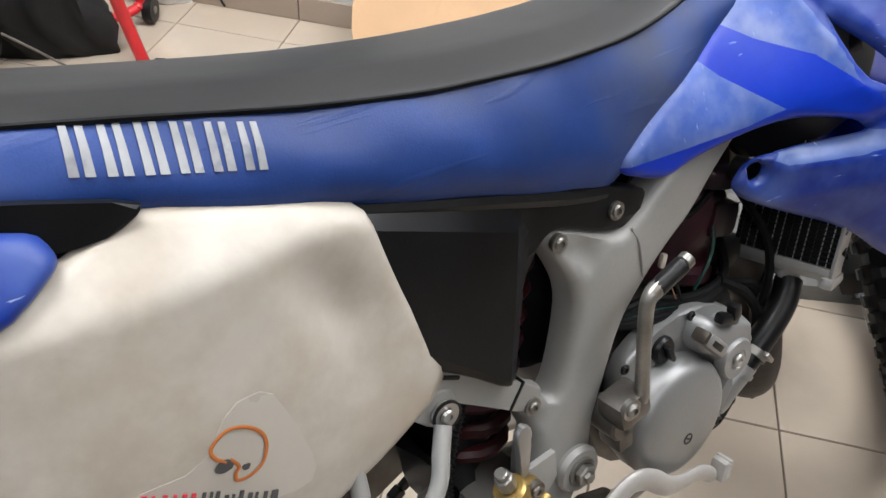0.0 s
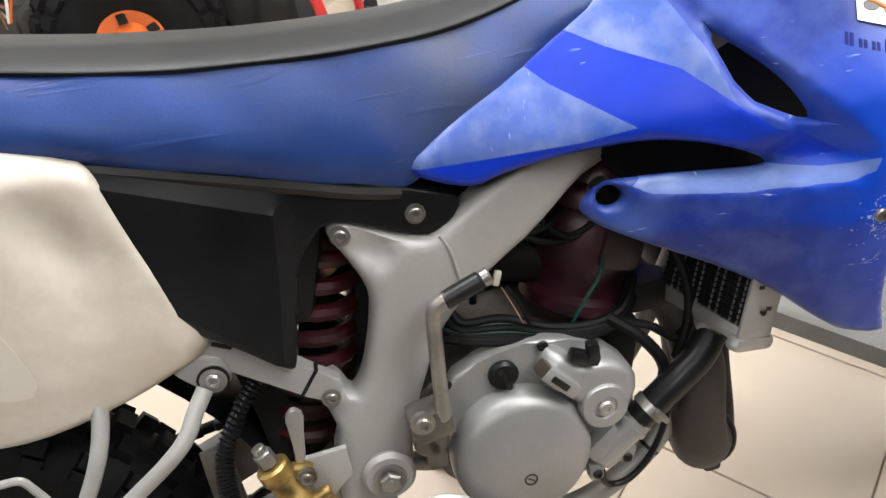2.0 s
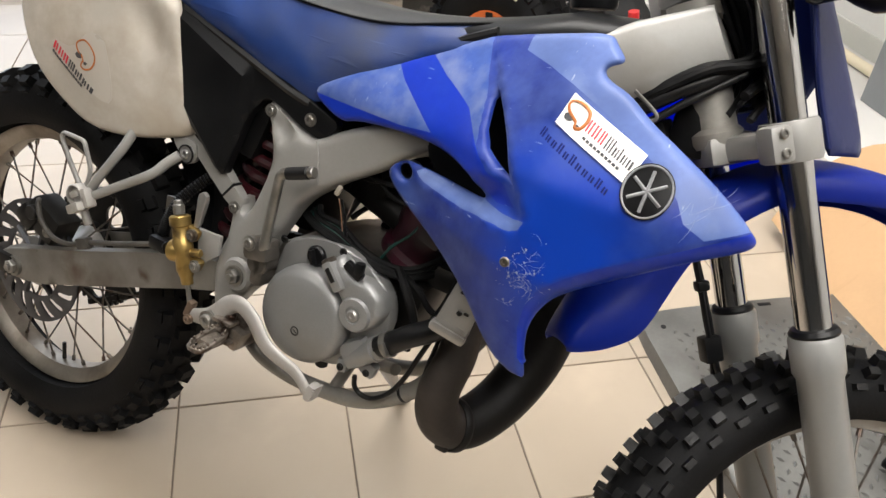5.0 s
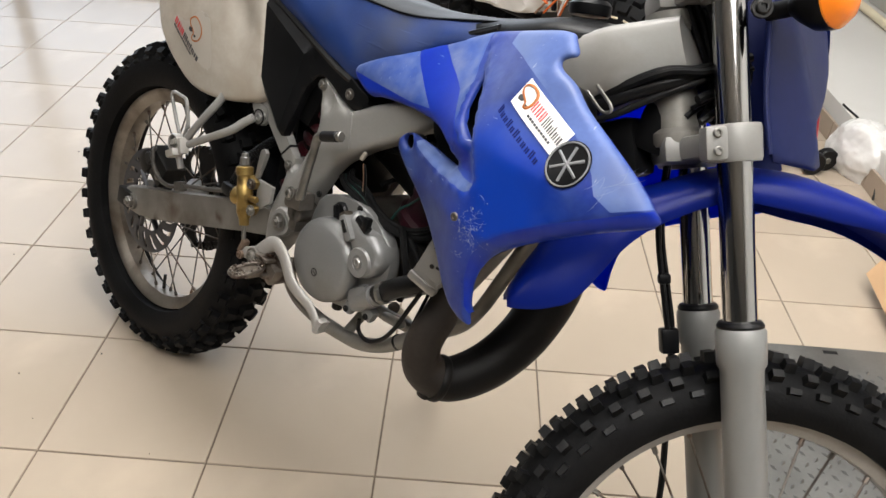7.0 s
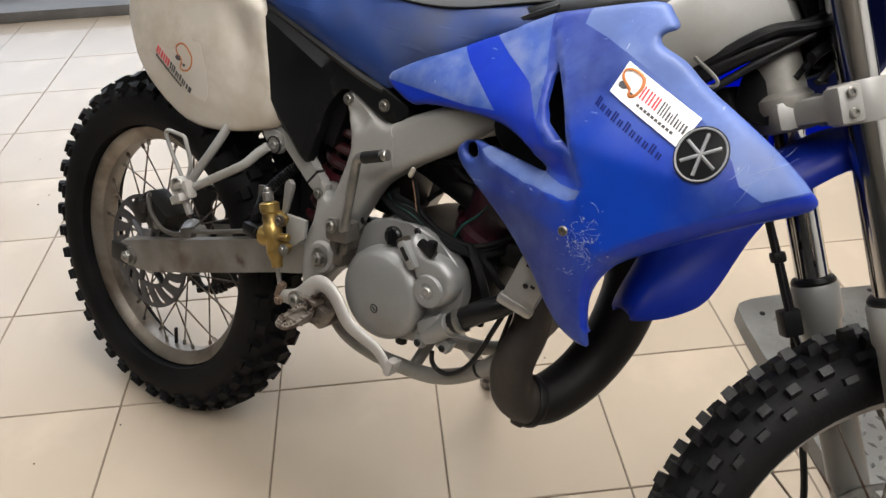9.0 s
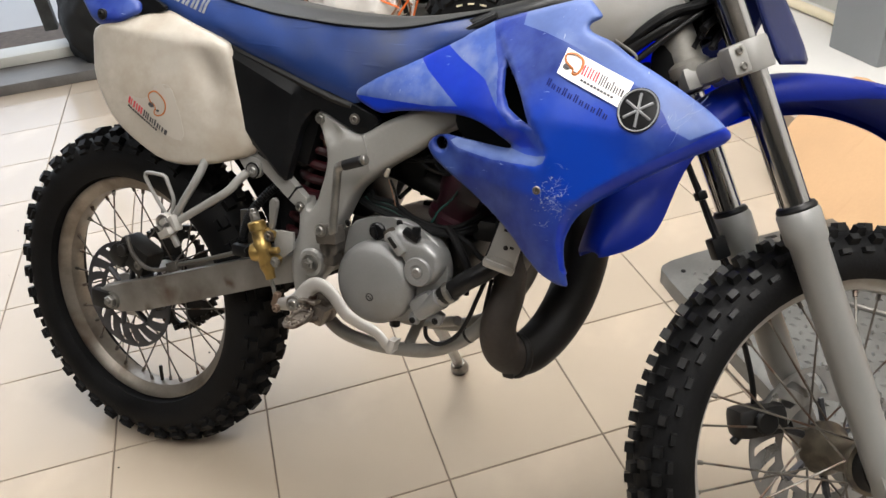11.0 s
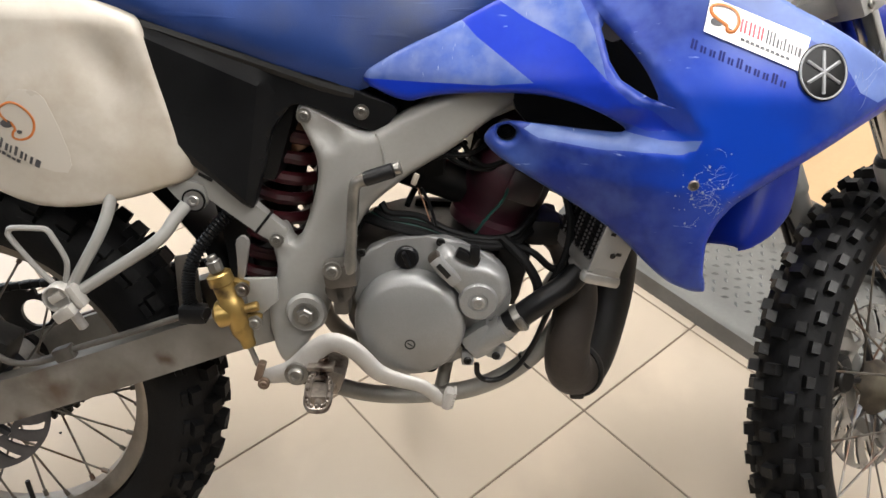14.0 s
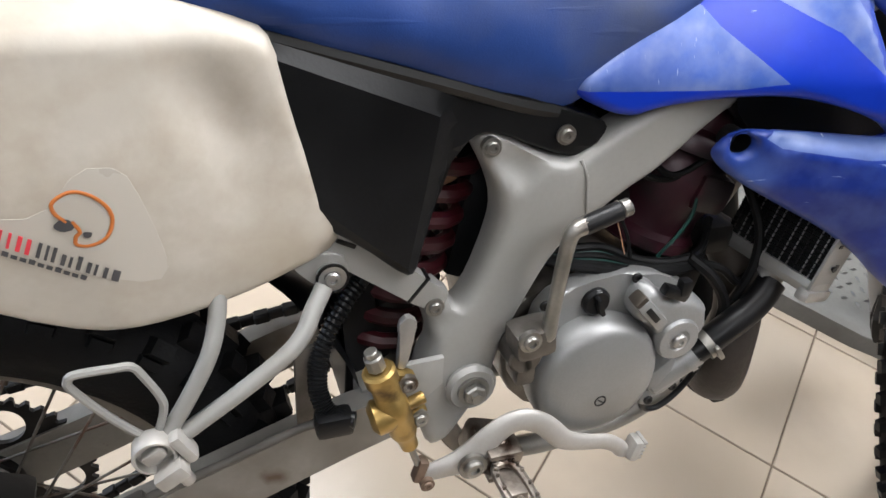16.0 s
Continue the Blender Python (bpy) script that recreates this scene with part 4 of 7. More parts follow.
_shroud = [(0.528, 0.450), (0.579, 0.483), (0.658, 0.524), (0.712, 0.554), (0.750, 0.572), (0.800, 0.585), (0.870, 0.602), (0.884, 0.6045), (0.897, 0.6045), (0.905, 0.597), (0.917, 0.587), (0.917, 0.582), (0.906, 0.5765), (0.903, 0.571), (0.910, 0.564), (0.938, 0.556), (0.967, 0.538), (1.002, 0.522), (1.039, 0.502), (1.075, 0.479), (1.096, 0.460), (1.088, 0.447),
           (1.044, 0.424), (1.010, 0.402), (0.977, 0.380), (0.951, 0.361), (0.931, 0.343), (0.918, 0.322), (0.911, 0.298), (0.913, 0.270), (0.9175, 0.251), (0.9205, 0.2395), (0.919, 0.2362), (0.906, 0.2362), (0.896, 0.2395), (0.879, 0.246), (0.854, 0.266), (0.829, 0.290), (0.796, 0.312), (0.753, 0.334), (0.719, 0.352),
           (0.685, 0.373), (0.671, 0.390), (0.684, 0.405), (0.701, 0.411), (0.734, 0.409), (0.776, 0.406), (0.826, 0.408), (0.802, 0.424), (0.775, 0.434), (0.733, 0.441), (0.667, 0.439), (0.616, 0.434), (0.585, 0.424)]
_slit = [(0.787, 0.522), (0.815, 0.495), (0.832, 0.474), (0.848, 0.444), (0.838, 0.446), (0.801, 0.467)]
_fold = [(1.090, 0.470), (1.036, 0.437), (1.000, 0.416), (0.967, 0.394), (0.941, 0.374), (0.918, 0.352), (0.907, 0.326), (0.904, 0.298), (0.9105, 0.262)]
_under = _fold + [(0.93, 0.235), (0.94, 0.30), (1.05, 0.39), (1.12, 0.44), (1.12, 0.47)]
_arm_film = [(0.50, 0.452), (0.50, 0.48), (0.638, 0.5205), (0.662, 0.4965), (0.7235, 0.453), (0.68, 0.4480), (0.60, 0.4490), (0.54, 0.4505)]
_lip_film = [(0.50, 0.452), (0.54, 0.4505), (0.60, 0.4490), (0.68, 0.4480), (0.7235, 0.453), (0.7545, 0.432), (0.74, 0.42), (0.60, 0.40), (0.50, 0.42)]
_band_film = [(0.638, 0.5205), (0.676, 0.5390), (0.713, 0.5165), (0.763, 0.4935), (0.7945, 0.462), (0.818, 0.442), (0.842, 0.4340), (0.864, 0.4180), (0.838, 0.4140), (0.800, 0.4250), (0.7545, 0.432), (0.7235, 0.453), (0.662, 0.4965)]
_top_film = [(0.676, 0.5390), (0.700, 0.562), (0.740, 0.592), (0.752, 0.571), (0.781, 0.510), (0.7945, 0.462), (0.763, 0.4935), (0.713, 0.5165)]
# lower lip of the vee: its highlight is put into the paler slot
_lip_light = [(0.884, 0.413), (0.880, 0.403), (0.869, 0.397), (0.850, 0.3955), (0.790, 0.391), (0.732, 0.395), (0.716, 0.404), (0.732, 0.416), (0.826, 0.410), (0.850, 0.4075), (0.868, 0.4085)]
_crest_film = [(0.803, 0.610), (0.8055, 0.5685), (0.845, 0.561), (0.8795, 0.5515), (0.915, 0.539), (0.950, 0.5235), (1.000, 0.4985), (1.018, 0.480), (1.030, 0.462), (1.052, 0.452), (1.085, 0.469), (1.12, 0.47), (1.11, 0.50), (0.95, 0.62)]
_hole = [(0.698 + 0.011 * math.cos(a), 0.397 + 0.010 * math.sin(a)) for a in (2 * math.pi * i / 10 for i in range(10))]
shroud = part("shroud", panel(_shroud, shroud_form, 0.0035, (_slit, _hole), 0.0062, 0.0085, 0.0062, 2, regions=(_vee, _under, _arm_film, _lip_film, _band_film, _top_film, _crest_film, _lip_light)), BLUE, bike, "blue radiator shroud, faded and scratched", sharp=60)
for _m in (BLUE, INK, FADED, INK, INK, FADED, BLEACHED_LIT, BLEACHED_LIT):
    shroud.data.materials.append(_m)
part("shroud", panel([(x, z) for x, z in _shroud], lambda x, z: 0.008 - shroud_y(x, z), 0.0035, (), 0.02, 0.014, 0.009, 2, side=-1), SHEER, bike, "blue radiator shroud, faded", sharp=60)
part("shroud_screw", bolt((0.879, -0.2145, 0.370), 0.0055, washer=False), STEEL, shroud)
part("shroud_socket", lathe([(0.0115, 0.0), (0.0115, 0.02), (0.006, 0.02), (0.004, 0.016), (0, 0.016)], 20, (0.698, -0.120, 0.397)), HOSE, shroud)
# prints on the shroud
sticker = part("sticker", decal([(0.886, 0.545), (0.978, 0.511), (0.968, 0.481), (0.879, 0.514)], shroud_form, 0.0022), WHITE, shroud, "white shop sticker")


def along(o, ex, ez, pts):
    """Lays points of a print into x-z: o is its corner, ex and ez its edges."""
    return [(o[0] + ex[0] * a + ez[0] * b, o[1] + ex[1] * a + ez[1] * b) for a, b in pts]


def stroke(pts, r, depth, lift):
    P = spline(pts, 6)
    return sweep([(x, depth(x, z) - lift, z) for x, z in P], r, 6, smooth=False, flat=0.4)


def shop_print(o, ex, ez, depth, parent, lift):
    """The shop's mark: an orange loop, two dark dots, and bars for its name and small line."""
    def at(*pts):
        return along(o, ex, ez, pts)
    part("print_loop", stroke(at((0.20, 0.40), (0.05, 0.55), (0.03, 0.78), (0.14, 0.93), (0.27, 0.88), (0.31, 0.62), (0.28, 0.33), (0.22, 0.26), (0.20, 0.42)), 0.0018, depth, lift), ORANGE, parent, "orange loop")
    part("print_dot", decal(at((0.04, 0.42), (0.10, 0.50), (0.17, 0.44), (0.14, 0.30), (0.05, 0.26)), depth, lift, 1), GREYINK, parent)
    part("print_dot", decal(at((0.21, 0.36), (0.26, 0.38), (0.27, 0.30), (0.22, 0.28)), depth, lift, 1), GREYINK, parent)
    for a, b in ((0.335, 0.355), (0.375, 0.395), (0.425, 0.445), (0.465, 0.485), (0.515, 0.535), (0.55, 0.57)):
        part("print_bar", decal(at((a, 0.38), (b, 0.38), (b, 0.76), (a, 0.76)), depth, lift), REDINK, parent)
    for a, b, h in ((0.605, 0.622, 0.76), (0.64, 0.655, 0.76), (0.675, 0.692, 0.76), (0.715, 0.735, 0.62), (0.752, 0.767, 0.62), (0.787, 0.805, 0.72), (0.83, 0.848, 0.62), (0.865, 0.88, 0.62), (0.905, 0.922, 0.62), (0.94, 0.965, 0.62)):
        part("print_bar", decal(at((a, 0.36), (b, 0.36), (b, h), (a, h)), depth, lift), GREYINK, parent)
    for i in range(10):
        part("print_bar", decal(at((0.36 + 0.052 * i, 0.17), (0.398 + 0.052 * i, 0.17), (0.398 + 0.052 * i, 0.25), (0.36 + 0.052 * i, 0.25)), depth, lift), GREYINK, parent)


shop_print((0.879, 0.514), (0.089, -0.033), (0.007, 0.031), shroud_form, sticker, 0.0028)
_badge = [(0.990 + 0.0245 * math.cos(a), 0.481 + 0.0255 * math.sin(a)) for a in (2 * math.pi * i / 28 for i in range(28))]
badge = part("round_badge", decal(_badge, shroud_form, 0.0024), GLOSSY, shroud, "round black badge with a silver ring")
part("badge_ring", sweep([(x, shroud_form(x, z) - 0.0030, z) for x, z in [(0.990 + 0.0225 * math.cos(a), 0.481 + 0.0235 * math.sin(a)) for a in (2 * math.pi * i / 28 for i in range(28))]], 0.0011, 6, smooth=False, closed=True), SILVERINK, badge)
for _k in range(3):
    _a = radians(90 + 60 * _k)
    _d = (math.cos(_a) * 0.018, math.sin(_a) * 0.019)
    part("badge_bar", sweep([(0.990 + s * _d[0], shroud_form(0.990 + s * _d[0], 0.481 + s * _d[1]) - 0.0030, 0.481 + s * _d[1]) for s in (-1, 0, 1)], 0.0018, 6, smooth=False), SILVERINK, badge)
for _i in range(11):
    for _b in (0.012, 0.046):
        _a, _h = _i / 11 + _b, 0.85 if _i in (0, 3, 5, 9) else 0.62
        part("print_bar", decal(along((0.866, 0.497), (0.090, -0.034), (0.003, 0.0125), [(_a, 0.15), (_a + 0.020, 0.15), (_a + 0.020, _h), (_a, _h)]), shroud_form, 0.0007), NAVY, shroud, "faint navy lettering bar")
# scuffs near the lower screw
_rng = random.Random(8)
bm = bmesh.new()
for _i in range(46):
    _x, _z = 0.900 + _rng.gauss(0, 0.013), 0.364 + _rng.gauss(0, 0.016)
    _a, _l, _bend = _rng.uniform(-0.9, 1.7), _rng.uniform(0.002, 0.011), _rng.uniform(-0.5, 0.5)
    _p = [(_x + s * _l * math.cos(_a + _bend * s), _z + s * _l * math.sin(_a + _bend * s)) for s in (-1, -0.5, 0, 0.5, 1)]
    sweep([(px, shroud_form(px, pz) - 0.0002, pz) for px, pz in _p], [r * _rng.uniform(0.6, 1.6) for r in (0.00003, 0.00012, 0.00016, 0.00011, 0.00003)], 5, smooth=False, bm=bm)
for _i in range(90):
    _x, _z = 0.893 + _rng.gauss(0, 0.012), 0.363 + _rng.gauss(0, 0.015)
    _r = abs(_rng.gauss(0.0003, 0.0005)) + 0.0002
    _ring = [(_x + _r * _rng.uniform(0.5, 1.6) * math.cos(a), _z + _r * _rng.uniform(0.5, 1.6) * math.sin(a)) for a in (0, 1.05, 2.1, 3.14, 4.2, 5.25)]
    bm.faces.new([bm.verts.new((px, shroud_form(px, pz) - 0.0004, pz)) for px, pz in _ring])
for _i in range(9):                              # long scores near the front corner
    _x, _z, _a, _l = 1.035 + _rng.gauss(0, 0.016), 0.483 + _rng.gauss(0, 0.012), _rng.uniform(0.4, 2.3), _rng.uniform(0.006, 0.016)
    _p = [(_x + s * _l * math.cos(_a + 0.15 * s), _z + s * _l * math.sin(_a + 0.15 * s)) for s in (-1, -0.5, 0, 0.5, 1)]
    sweep([(px, shroud_form(px, pz) - 0.0002, pz) for px, pz in _p], (0.00004, 0.00014, 0.00018, 0.00014, 0.00004), 5, smooth=False, bm=bm)
part("scuffing", bm, SCUFF, shroud, "whitish scuff marks")["kind"] = "stuff"


# cream side panel
def cream_y(x, z):
    y = lerp(x, (-0.02, 0.05, 0.18, 0.28, 0.35), (-0.132, -0.139, -0.135, -0.118, -0.104))
    crest = 0.525 - 0.09 * (x - 0.05)
    y += max(0.0, z - crest) * 0.75
    dent = math.exp(-((x - 0.262 + (z - 0.44) * 0.25) / 0.022) ** 2 - ((z - 0.435) / 0.06) ** 2)
    y -= 0.008 * math.exp(-((x - 0.14) / 0.10) ** 2 - ((z - 0.42) / 0.07) ** 2)
    y += 0.008 * math.exp(-((x - 0.262) * 0.8 + (z - 0.462) * 0.6) ** 2 / 0.00045 - ((z - 0.462) * 0.8 - (x - 0.262) * 0.6) ** 2 / 0.0022)
    return y + 0.006 * dent + 0.10 * max(0.0, 0.345 - z)


_cream = [(0.016, 0.440), (0.017, 0.480), (0.018, 0.512), (0.027, 0.520), (0.065, 0.532), (0.165, 0.556), (0.185, 0.552), (0.292, 0.513), (0.302, 0.502), (0.314, 0.450), (0.330, 0.395), (0.346, 0.342), (0.336, 0.328), (0.282, 0.310), (0.235, 0.300), (0.197, 0.297), (0.157, 0.302), (0.110, 0.326), (0.064, 0.360), (0.036, 0.400)]
cream = part("side_panel", panel(_cream, cream_y, 0.003, (), 0.008, 0.010, 0.007, 1), CREAM, bike, "yellowed cream number-plate side panel with dents", sharp=60)
part("side_panel", panel(_cream, lambda x, z: -cream_y(x, z), 0.003, (), 0.02, 0.014, 0.010, 2, side=-1), CREAM, bike, "yellowed cream side panel", sharp=60)
part("clear_film", decal([(0.100, 0.411), (0.147, 0.405), (0.172, 0.437), (0.198, 0.433), (0.208, 0.403), (0.218, 0.353), (0.208, 0.339), (0.162, 0.359), (0.112, 0.389)], cream_y, 0.0004, 1), FILM, cream, "clear sticker film")
# stacked mark: the loop above, bars below
part("print_loop", stroke([(0.160, 0.401), (0.1545, 0.408), (0.1545, 0.416), (0.166, 0.422), (0.178, 0.417), (0.186, 0.406), (0.1865, 0.395), (0.181, 0.385), (0.171, 0.381), (0.163, 0.383), (0.1635, 0.389), (0.1665, 0.393), (0.163, 0.401)], 0.0013, cream_y, 0.0012), ORANGE, cream, "orange loop")
part("print_dot", decal([(0.157, 0.404), (0.151, 0.399), (0.156, 0.394), (0.164, 0.395), (0.163, 0.402)], cream_y, 0.0016, 1), GREYINK, cream)
part("print_dot", decal([(0.168, 0.392), (0.174, 0.391), (0.172, 0.387), (0.168, 0.388)], cream_y, 0.0016, 1), GREYINK, cream)
for _a, _b, _h, _c in ((0.0, 0.035, 1, REDINK), (0.065, 0.085, 1, REDINK), (0.135, 0.165, 1, REDINK), (0.205, 0.225, 1, REDINK), (0.265, 0.295, 1, REDINK), (0.325, 0.355, 1, REDINK), (0.40, 0.425, 1, GREYINK), (0.455, 0.475, 1, GREYINK), (0.50, 0.525, 1, GREYINK), (0.565, 0.595, 0.72, GREYINK), (0.62, 0.64, 0.72, GREYINK), (0.675, 0.705, 0.92, GREYINK), (0.745, 0.775, 0.72, GREYINK), (0.80, 0.82, 0.72, GREYINK), (0.865, 0.895, 0.72, GREYINK), (0.93, 0.985, 0.72, GREYINK)):
    part("print_bar", decal(along((0.106, 0.398), (0.078, -0.0505), (0.0045, 0.0108), [(_a, 0), (_b, 0), (_b, _h), (_a, _h)]), cream_y, 0.0016), _c, cream)
for _i in range(13):
    part("print_bar", decal(along((0.1045, 0.3915), (0.060, -0.0385), (0.0014, 0.0030), [(_i / 13, 0), (_i / 13 + 0.055, 0), (_i / 13 + 0.055, 0.8 if _i % 3 else 1.05), (_i / 13, 0.8 if _i % 3 else 1.05)]), cream_y, 0.0016), GREYINK, cream)


# black airbox cover
def cover_y(x, z):
    """A flat face with a sloped top facet, a bevelled front rim, a bevelled foot, and a set-back tab."""
    top = max(0.0, z - (0.494 - 0.415 * (x - 0.29))) * lerp(x, (0.29, 0.44), (0.68, 0.34))
    rim = max(0.0, x - (0.401 + 0.182 * (z - 0.306)))
    foot = max(0.0, (0.380 - 0.914 * (x - 0.32)) - z) * 0.42
    y = -0.108 + top + min(0.012, 0.55 * rim) * max(0.0, min(1.0, (0.452 - z) / 0.02)) + foot
    tab = max(0.0, min(1.0, (x - 0.424) / 0.020)) * max(0.0, min(1.0, (z - 0.385) / 0.015))
    return y + (-0.0985 - y) * tab


_facet = [(0.286, 0.4957), (0.3565, 0.4664), (0.4235, 0.4386), (0.432, 0.452), (0.447, 0.474), (0.44, 0.50), (0.29, 0.53)]
_rim = [(0.4235, 0.4386), (0.4135, 0.3745), (0.4010, 0.3060), (0.418, 0.270), (0.44, 0.36), (0.446, 0.41)]
_foot = [(0.30, 0.3983), (0.360, 0.3434), (0.401, 0.306), (0.415, 0.27), (0.34, 0.29), (0.29, 0.36)]
_cover = [(0.289, 0.493), (0.297, 0.5055), (0.306, 0.504), (0.357, 0.4895), (0.397, 0.478), (0.451, 0.4635), (0.481, 0.455), (0.526, 0.4375), (0.571, 0.421), (0.577, 0.412), (0.566, 0.397), (0.553, 0.389), (0.543, 0.390), (0.515, 0.400), (0.486, 0.4135), (0.467, 0.419), (0.455, 0.4155), (0.444, 0.402), (0.432, 0.385), (0.4235, 0.350), (0.4165, 0.325), (0.4095, 0.296), (0.402, 0.2945), (0.362, 0.331), (0.330, 0.352), (0.316, 0.385), (0.302, 0.44)]
airbox = part("airbox_cover", panel(_cover, cover_y, 0.014, (), 0.0075, 0.003, 0.0022, 1, regions=(_facet, _rim, _foot)), BLACK, bike, "black plastic airbox cover with a sloped top facet", sharp=14)
for _i in range(3):
    airbox.data.materials.append(BLACK)
part("cover_bolt", bolt((0.5365, -0.1000, 0.4115), 0.0060), STEEL, airbox)
part("airbox", block((0.20, 0.15, 0.16), (0.36, 0, 0.42), 0.02, Matrix.Rotation(radians(18), 3, "Y")), BLACK, bike, "black airbox")


# seat
def seat_low(x):
    return lerp(x, (-0.2, 0.05, 0.106, 0.185, 0.295, 0.44, 0.53, 0.60, 0.66, 0.76), (0.66, 0.588, 0.566, 0.538, 0.505, 0.460, 0.430, 0.468, 0.505, 0.555))


def seat_pipe(x):
    return lerp(x, (-0.2, 0.05, 0.12, 0.17, 0.27, 0.37, 0.5, 0.6, 0.67, 0.74, 0.78), (0.69, 0.628, 0.612, 0.602, 0.578, 0.560, 0.549, 0.549, 0.566, 0.584, 0.592))


def seat_top(x):
    return lerp(x, (-0.2, 0.0, 0.13, 0.2, 0.31, 0.42, 0.52, 0.6, 0.66, 0.74, 0.79), (0.71, 0.658, 0.626, 0.612, 0.592, 0.578, 0.572, 0.573, 0.581, 0.595, 0.604))


def seat_w(x):
    return lerp(x, (-0.2, 0.05, 0.2, 0.45, 0.55, 0.66, 0.78), (0.075, 0.098, 0.106, 0.110, 0.106, 0.092, 0.068))


def smooth_at(fn, x, d=0.035):
    return (fn(x - d) + 2 * fn(x) + fn(x + d)) / 4


_xs = [-0.18 + 0.012 * i for i in range(80)]
for _s in (-1, 1):
    bm = bmesh.new()
    rows = []
    for x in _xs:
        lo, hi, w = smooth_at(seat_low, x, 0.015), smooth_at(seat_pipe, x), smooth_at(seat_w, x)
        row = []
        for k in range(9):
            t = k / 8
            bulge = 0.006 * math.sin(math.pi * t) + 0.0010 * math.sin(x * 60 + t * 7)
            row.append(bm.verts.new((x, _s * (w + bulge - 0.022 * t ** 1.4 - 0.012 * (1 - t) ** 6), lo + (hi - lo) * t)))
        rows.append(row)
    for A, Bq in zip(rows, rows[1:]):
        for k in range(8):
            bm.faces.new((A[k], A[k + 1], Bq[k + 1], Bq[k]))
    side_ob = part("seat_side", bm, SEAT_BLUE, bike, "dark blue vinyl seat side, creased", sharp=80)
    if _s < 0:
        seat_side = side_ob
_across = [0, 0.02, 0.05, 0.2, 0.38, 0.42, 0.47, 0.6, 0.8, 1.0]
_across = _across + _across[-2::-1]
bm = bmesh.new()
rows = []
for x in _xs:
    zp, zt, w = smooth_at(seat_pipe, x), smooth_at(seat_top, x), smooth_at(seat_w, x) - 0.022
    rows.append([bm.verts.new((x, w * (f - 1) * (1 if k < 10 else -1), zp + (zt - zp - 0.003) * lerp(f, (0, 0.05, 0.40, 0.47, 0.6, 1), (0, 0.16, 0.80, 0.88, 0.94, 1.0)))) for k, f in enumerate(_across)])
for A, Bq in zip(rows, rows[1:]):
    for k in range(18):
        bm.faces.new((A[k], A[k + 1], Bq[k + 1], Bq[k]))
part("seat_trim", sweep([(x, shroud_y(x, z) + 0.0065, z - 0.001) for x, z in ((0.536, 0.4575), (0.579, 0.486), (0.658, 0.528), (0.712, 0.558), (0.752, 0.577))], (0.0020, 0.0055, 0.0066, 0.0068, 0.0068), 8), HOSE, bike, "black rubber edge between seat and shroud")
seat = part("seat", bm, SEAT_TOP, bike, "long grey-black grained vinyl seat", sharp=80)
for _s in (-1, 1):
    part("piping", sweep([(x, _s * (smooth_at(seat_w, x) - 0.0210), smooth_at(seat_pipe, x) + 0.0005) for x in _xs[::2]], 0.0020, 6, 2), GLOSSY, seat)
    part("seat_base", sweep([(x, _s * (smooth_at(seat_w, x) - 0.014), smooth_at(seat_low, x, 0.015) - 0.003) for x in _xs[2:62:3]], 0.0075, 8, 2), HOSE, seat)


def seat_y(x, z):
    t = (z - smooth_at(seat_low, x, 0.015)) / max(0.01, smooth_at(seat_pipe, x) - smooth_at(seat_low, x, 0.015))
    t = min(1.0, max(0.0, t))
    return -(smooth_at(seat_w, x) + 0.006 * math.sin(math.pi * t) + 0.0010 * math.sin(x * 60 + t * 7) - 0.022 * t ** 1.4 - 0.012 * (1 - t) ** 6)


for _i in range(6):
    for _a, _w in ((0.012, 0.046), (0.082, 0.046)):
        _a += _i / 6
        part("print_block", decal(along((0.1385, 0.5835), (0.110, -0.032), (0.0052, 0.0255), [(_a, 0), (_a + _w, 0), (_a + _w - 0.006, 1), (_a + 0.004, 1)]), seat_y, 0.0012), SILVERINK, seat_side, "worn silver lettering block")

# tail and tank top
_tail = [(-0.30, 0.78), (-0.16, 0.69), (-0.061, 0.612), (-0.028, 0.584), (0.005, 0.558), (0.026, 0.526), (0.048, 0.522), (0.085, 0.530), (0.106, 0.540), (0.119, 0.548), (0.119, 0.555), (0.114, 0.565), (0.096, 0.572), (0.070, 0.592), (0.045, 0.612), (-0.05, 0.664), (-0.22, 0.76)]
tail = part("tail_fairing", panel(_tail, lambda x, z: -0.140 + max(0, -x) * 0.22 + max(0, z - 0.56 + 0.3 * x) * 0.5, 0.003, (), 0.011, 0.010, 0.007, 1), BLUE, bike, "faded blue tail fairing", sharp=60)
part("under_seat_panel", slab([(0.03, 0.570), (0.096, 0.556), (0.124, 0.549), (0.152, 0.549), (0.167, 0.556), (0.168, 0.562), (0.105, 0.584), (0.05, 0.600), (0.0, 0.615)], -0.112, -0.104, 0.003, 1), BLACK, bike)
part("tail_bolt", bolt((0.053, -0.142, 0.541), 0.0065), DARK, tail)
part("tail_fairing", panel(_tail, lambda x, z: 0.140 - max(0, -x) * 0.22, 0.003, (), 0.03, 0.010, 0.007, 1, side=-1), BLUE, bike, "faded blue tail fairing", sharp=60)
bm = bmesh.new()
rows = []
for i in range(15):
    a = radians(8 + 5.2 * i)
    rows.append([bm.verts.new((-0.018 + 0.385 * math.cos(a) + 0.02, 0.07 * math.sin(radians(-80 + 20 * k)), -0.01 + 0.385 * math.sin(a) + 0.012 * math.cos(radians(-80 + 20 * k)) + 0.04)) for k in range(9)])
for A, Bq in zip(rows, rows[1:]):
    for k in range(8):
        bm.faces.new((A[k], A[k + 1], Bq[k + 1], Bq[k]))
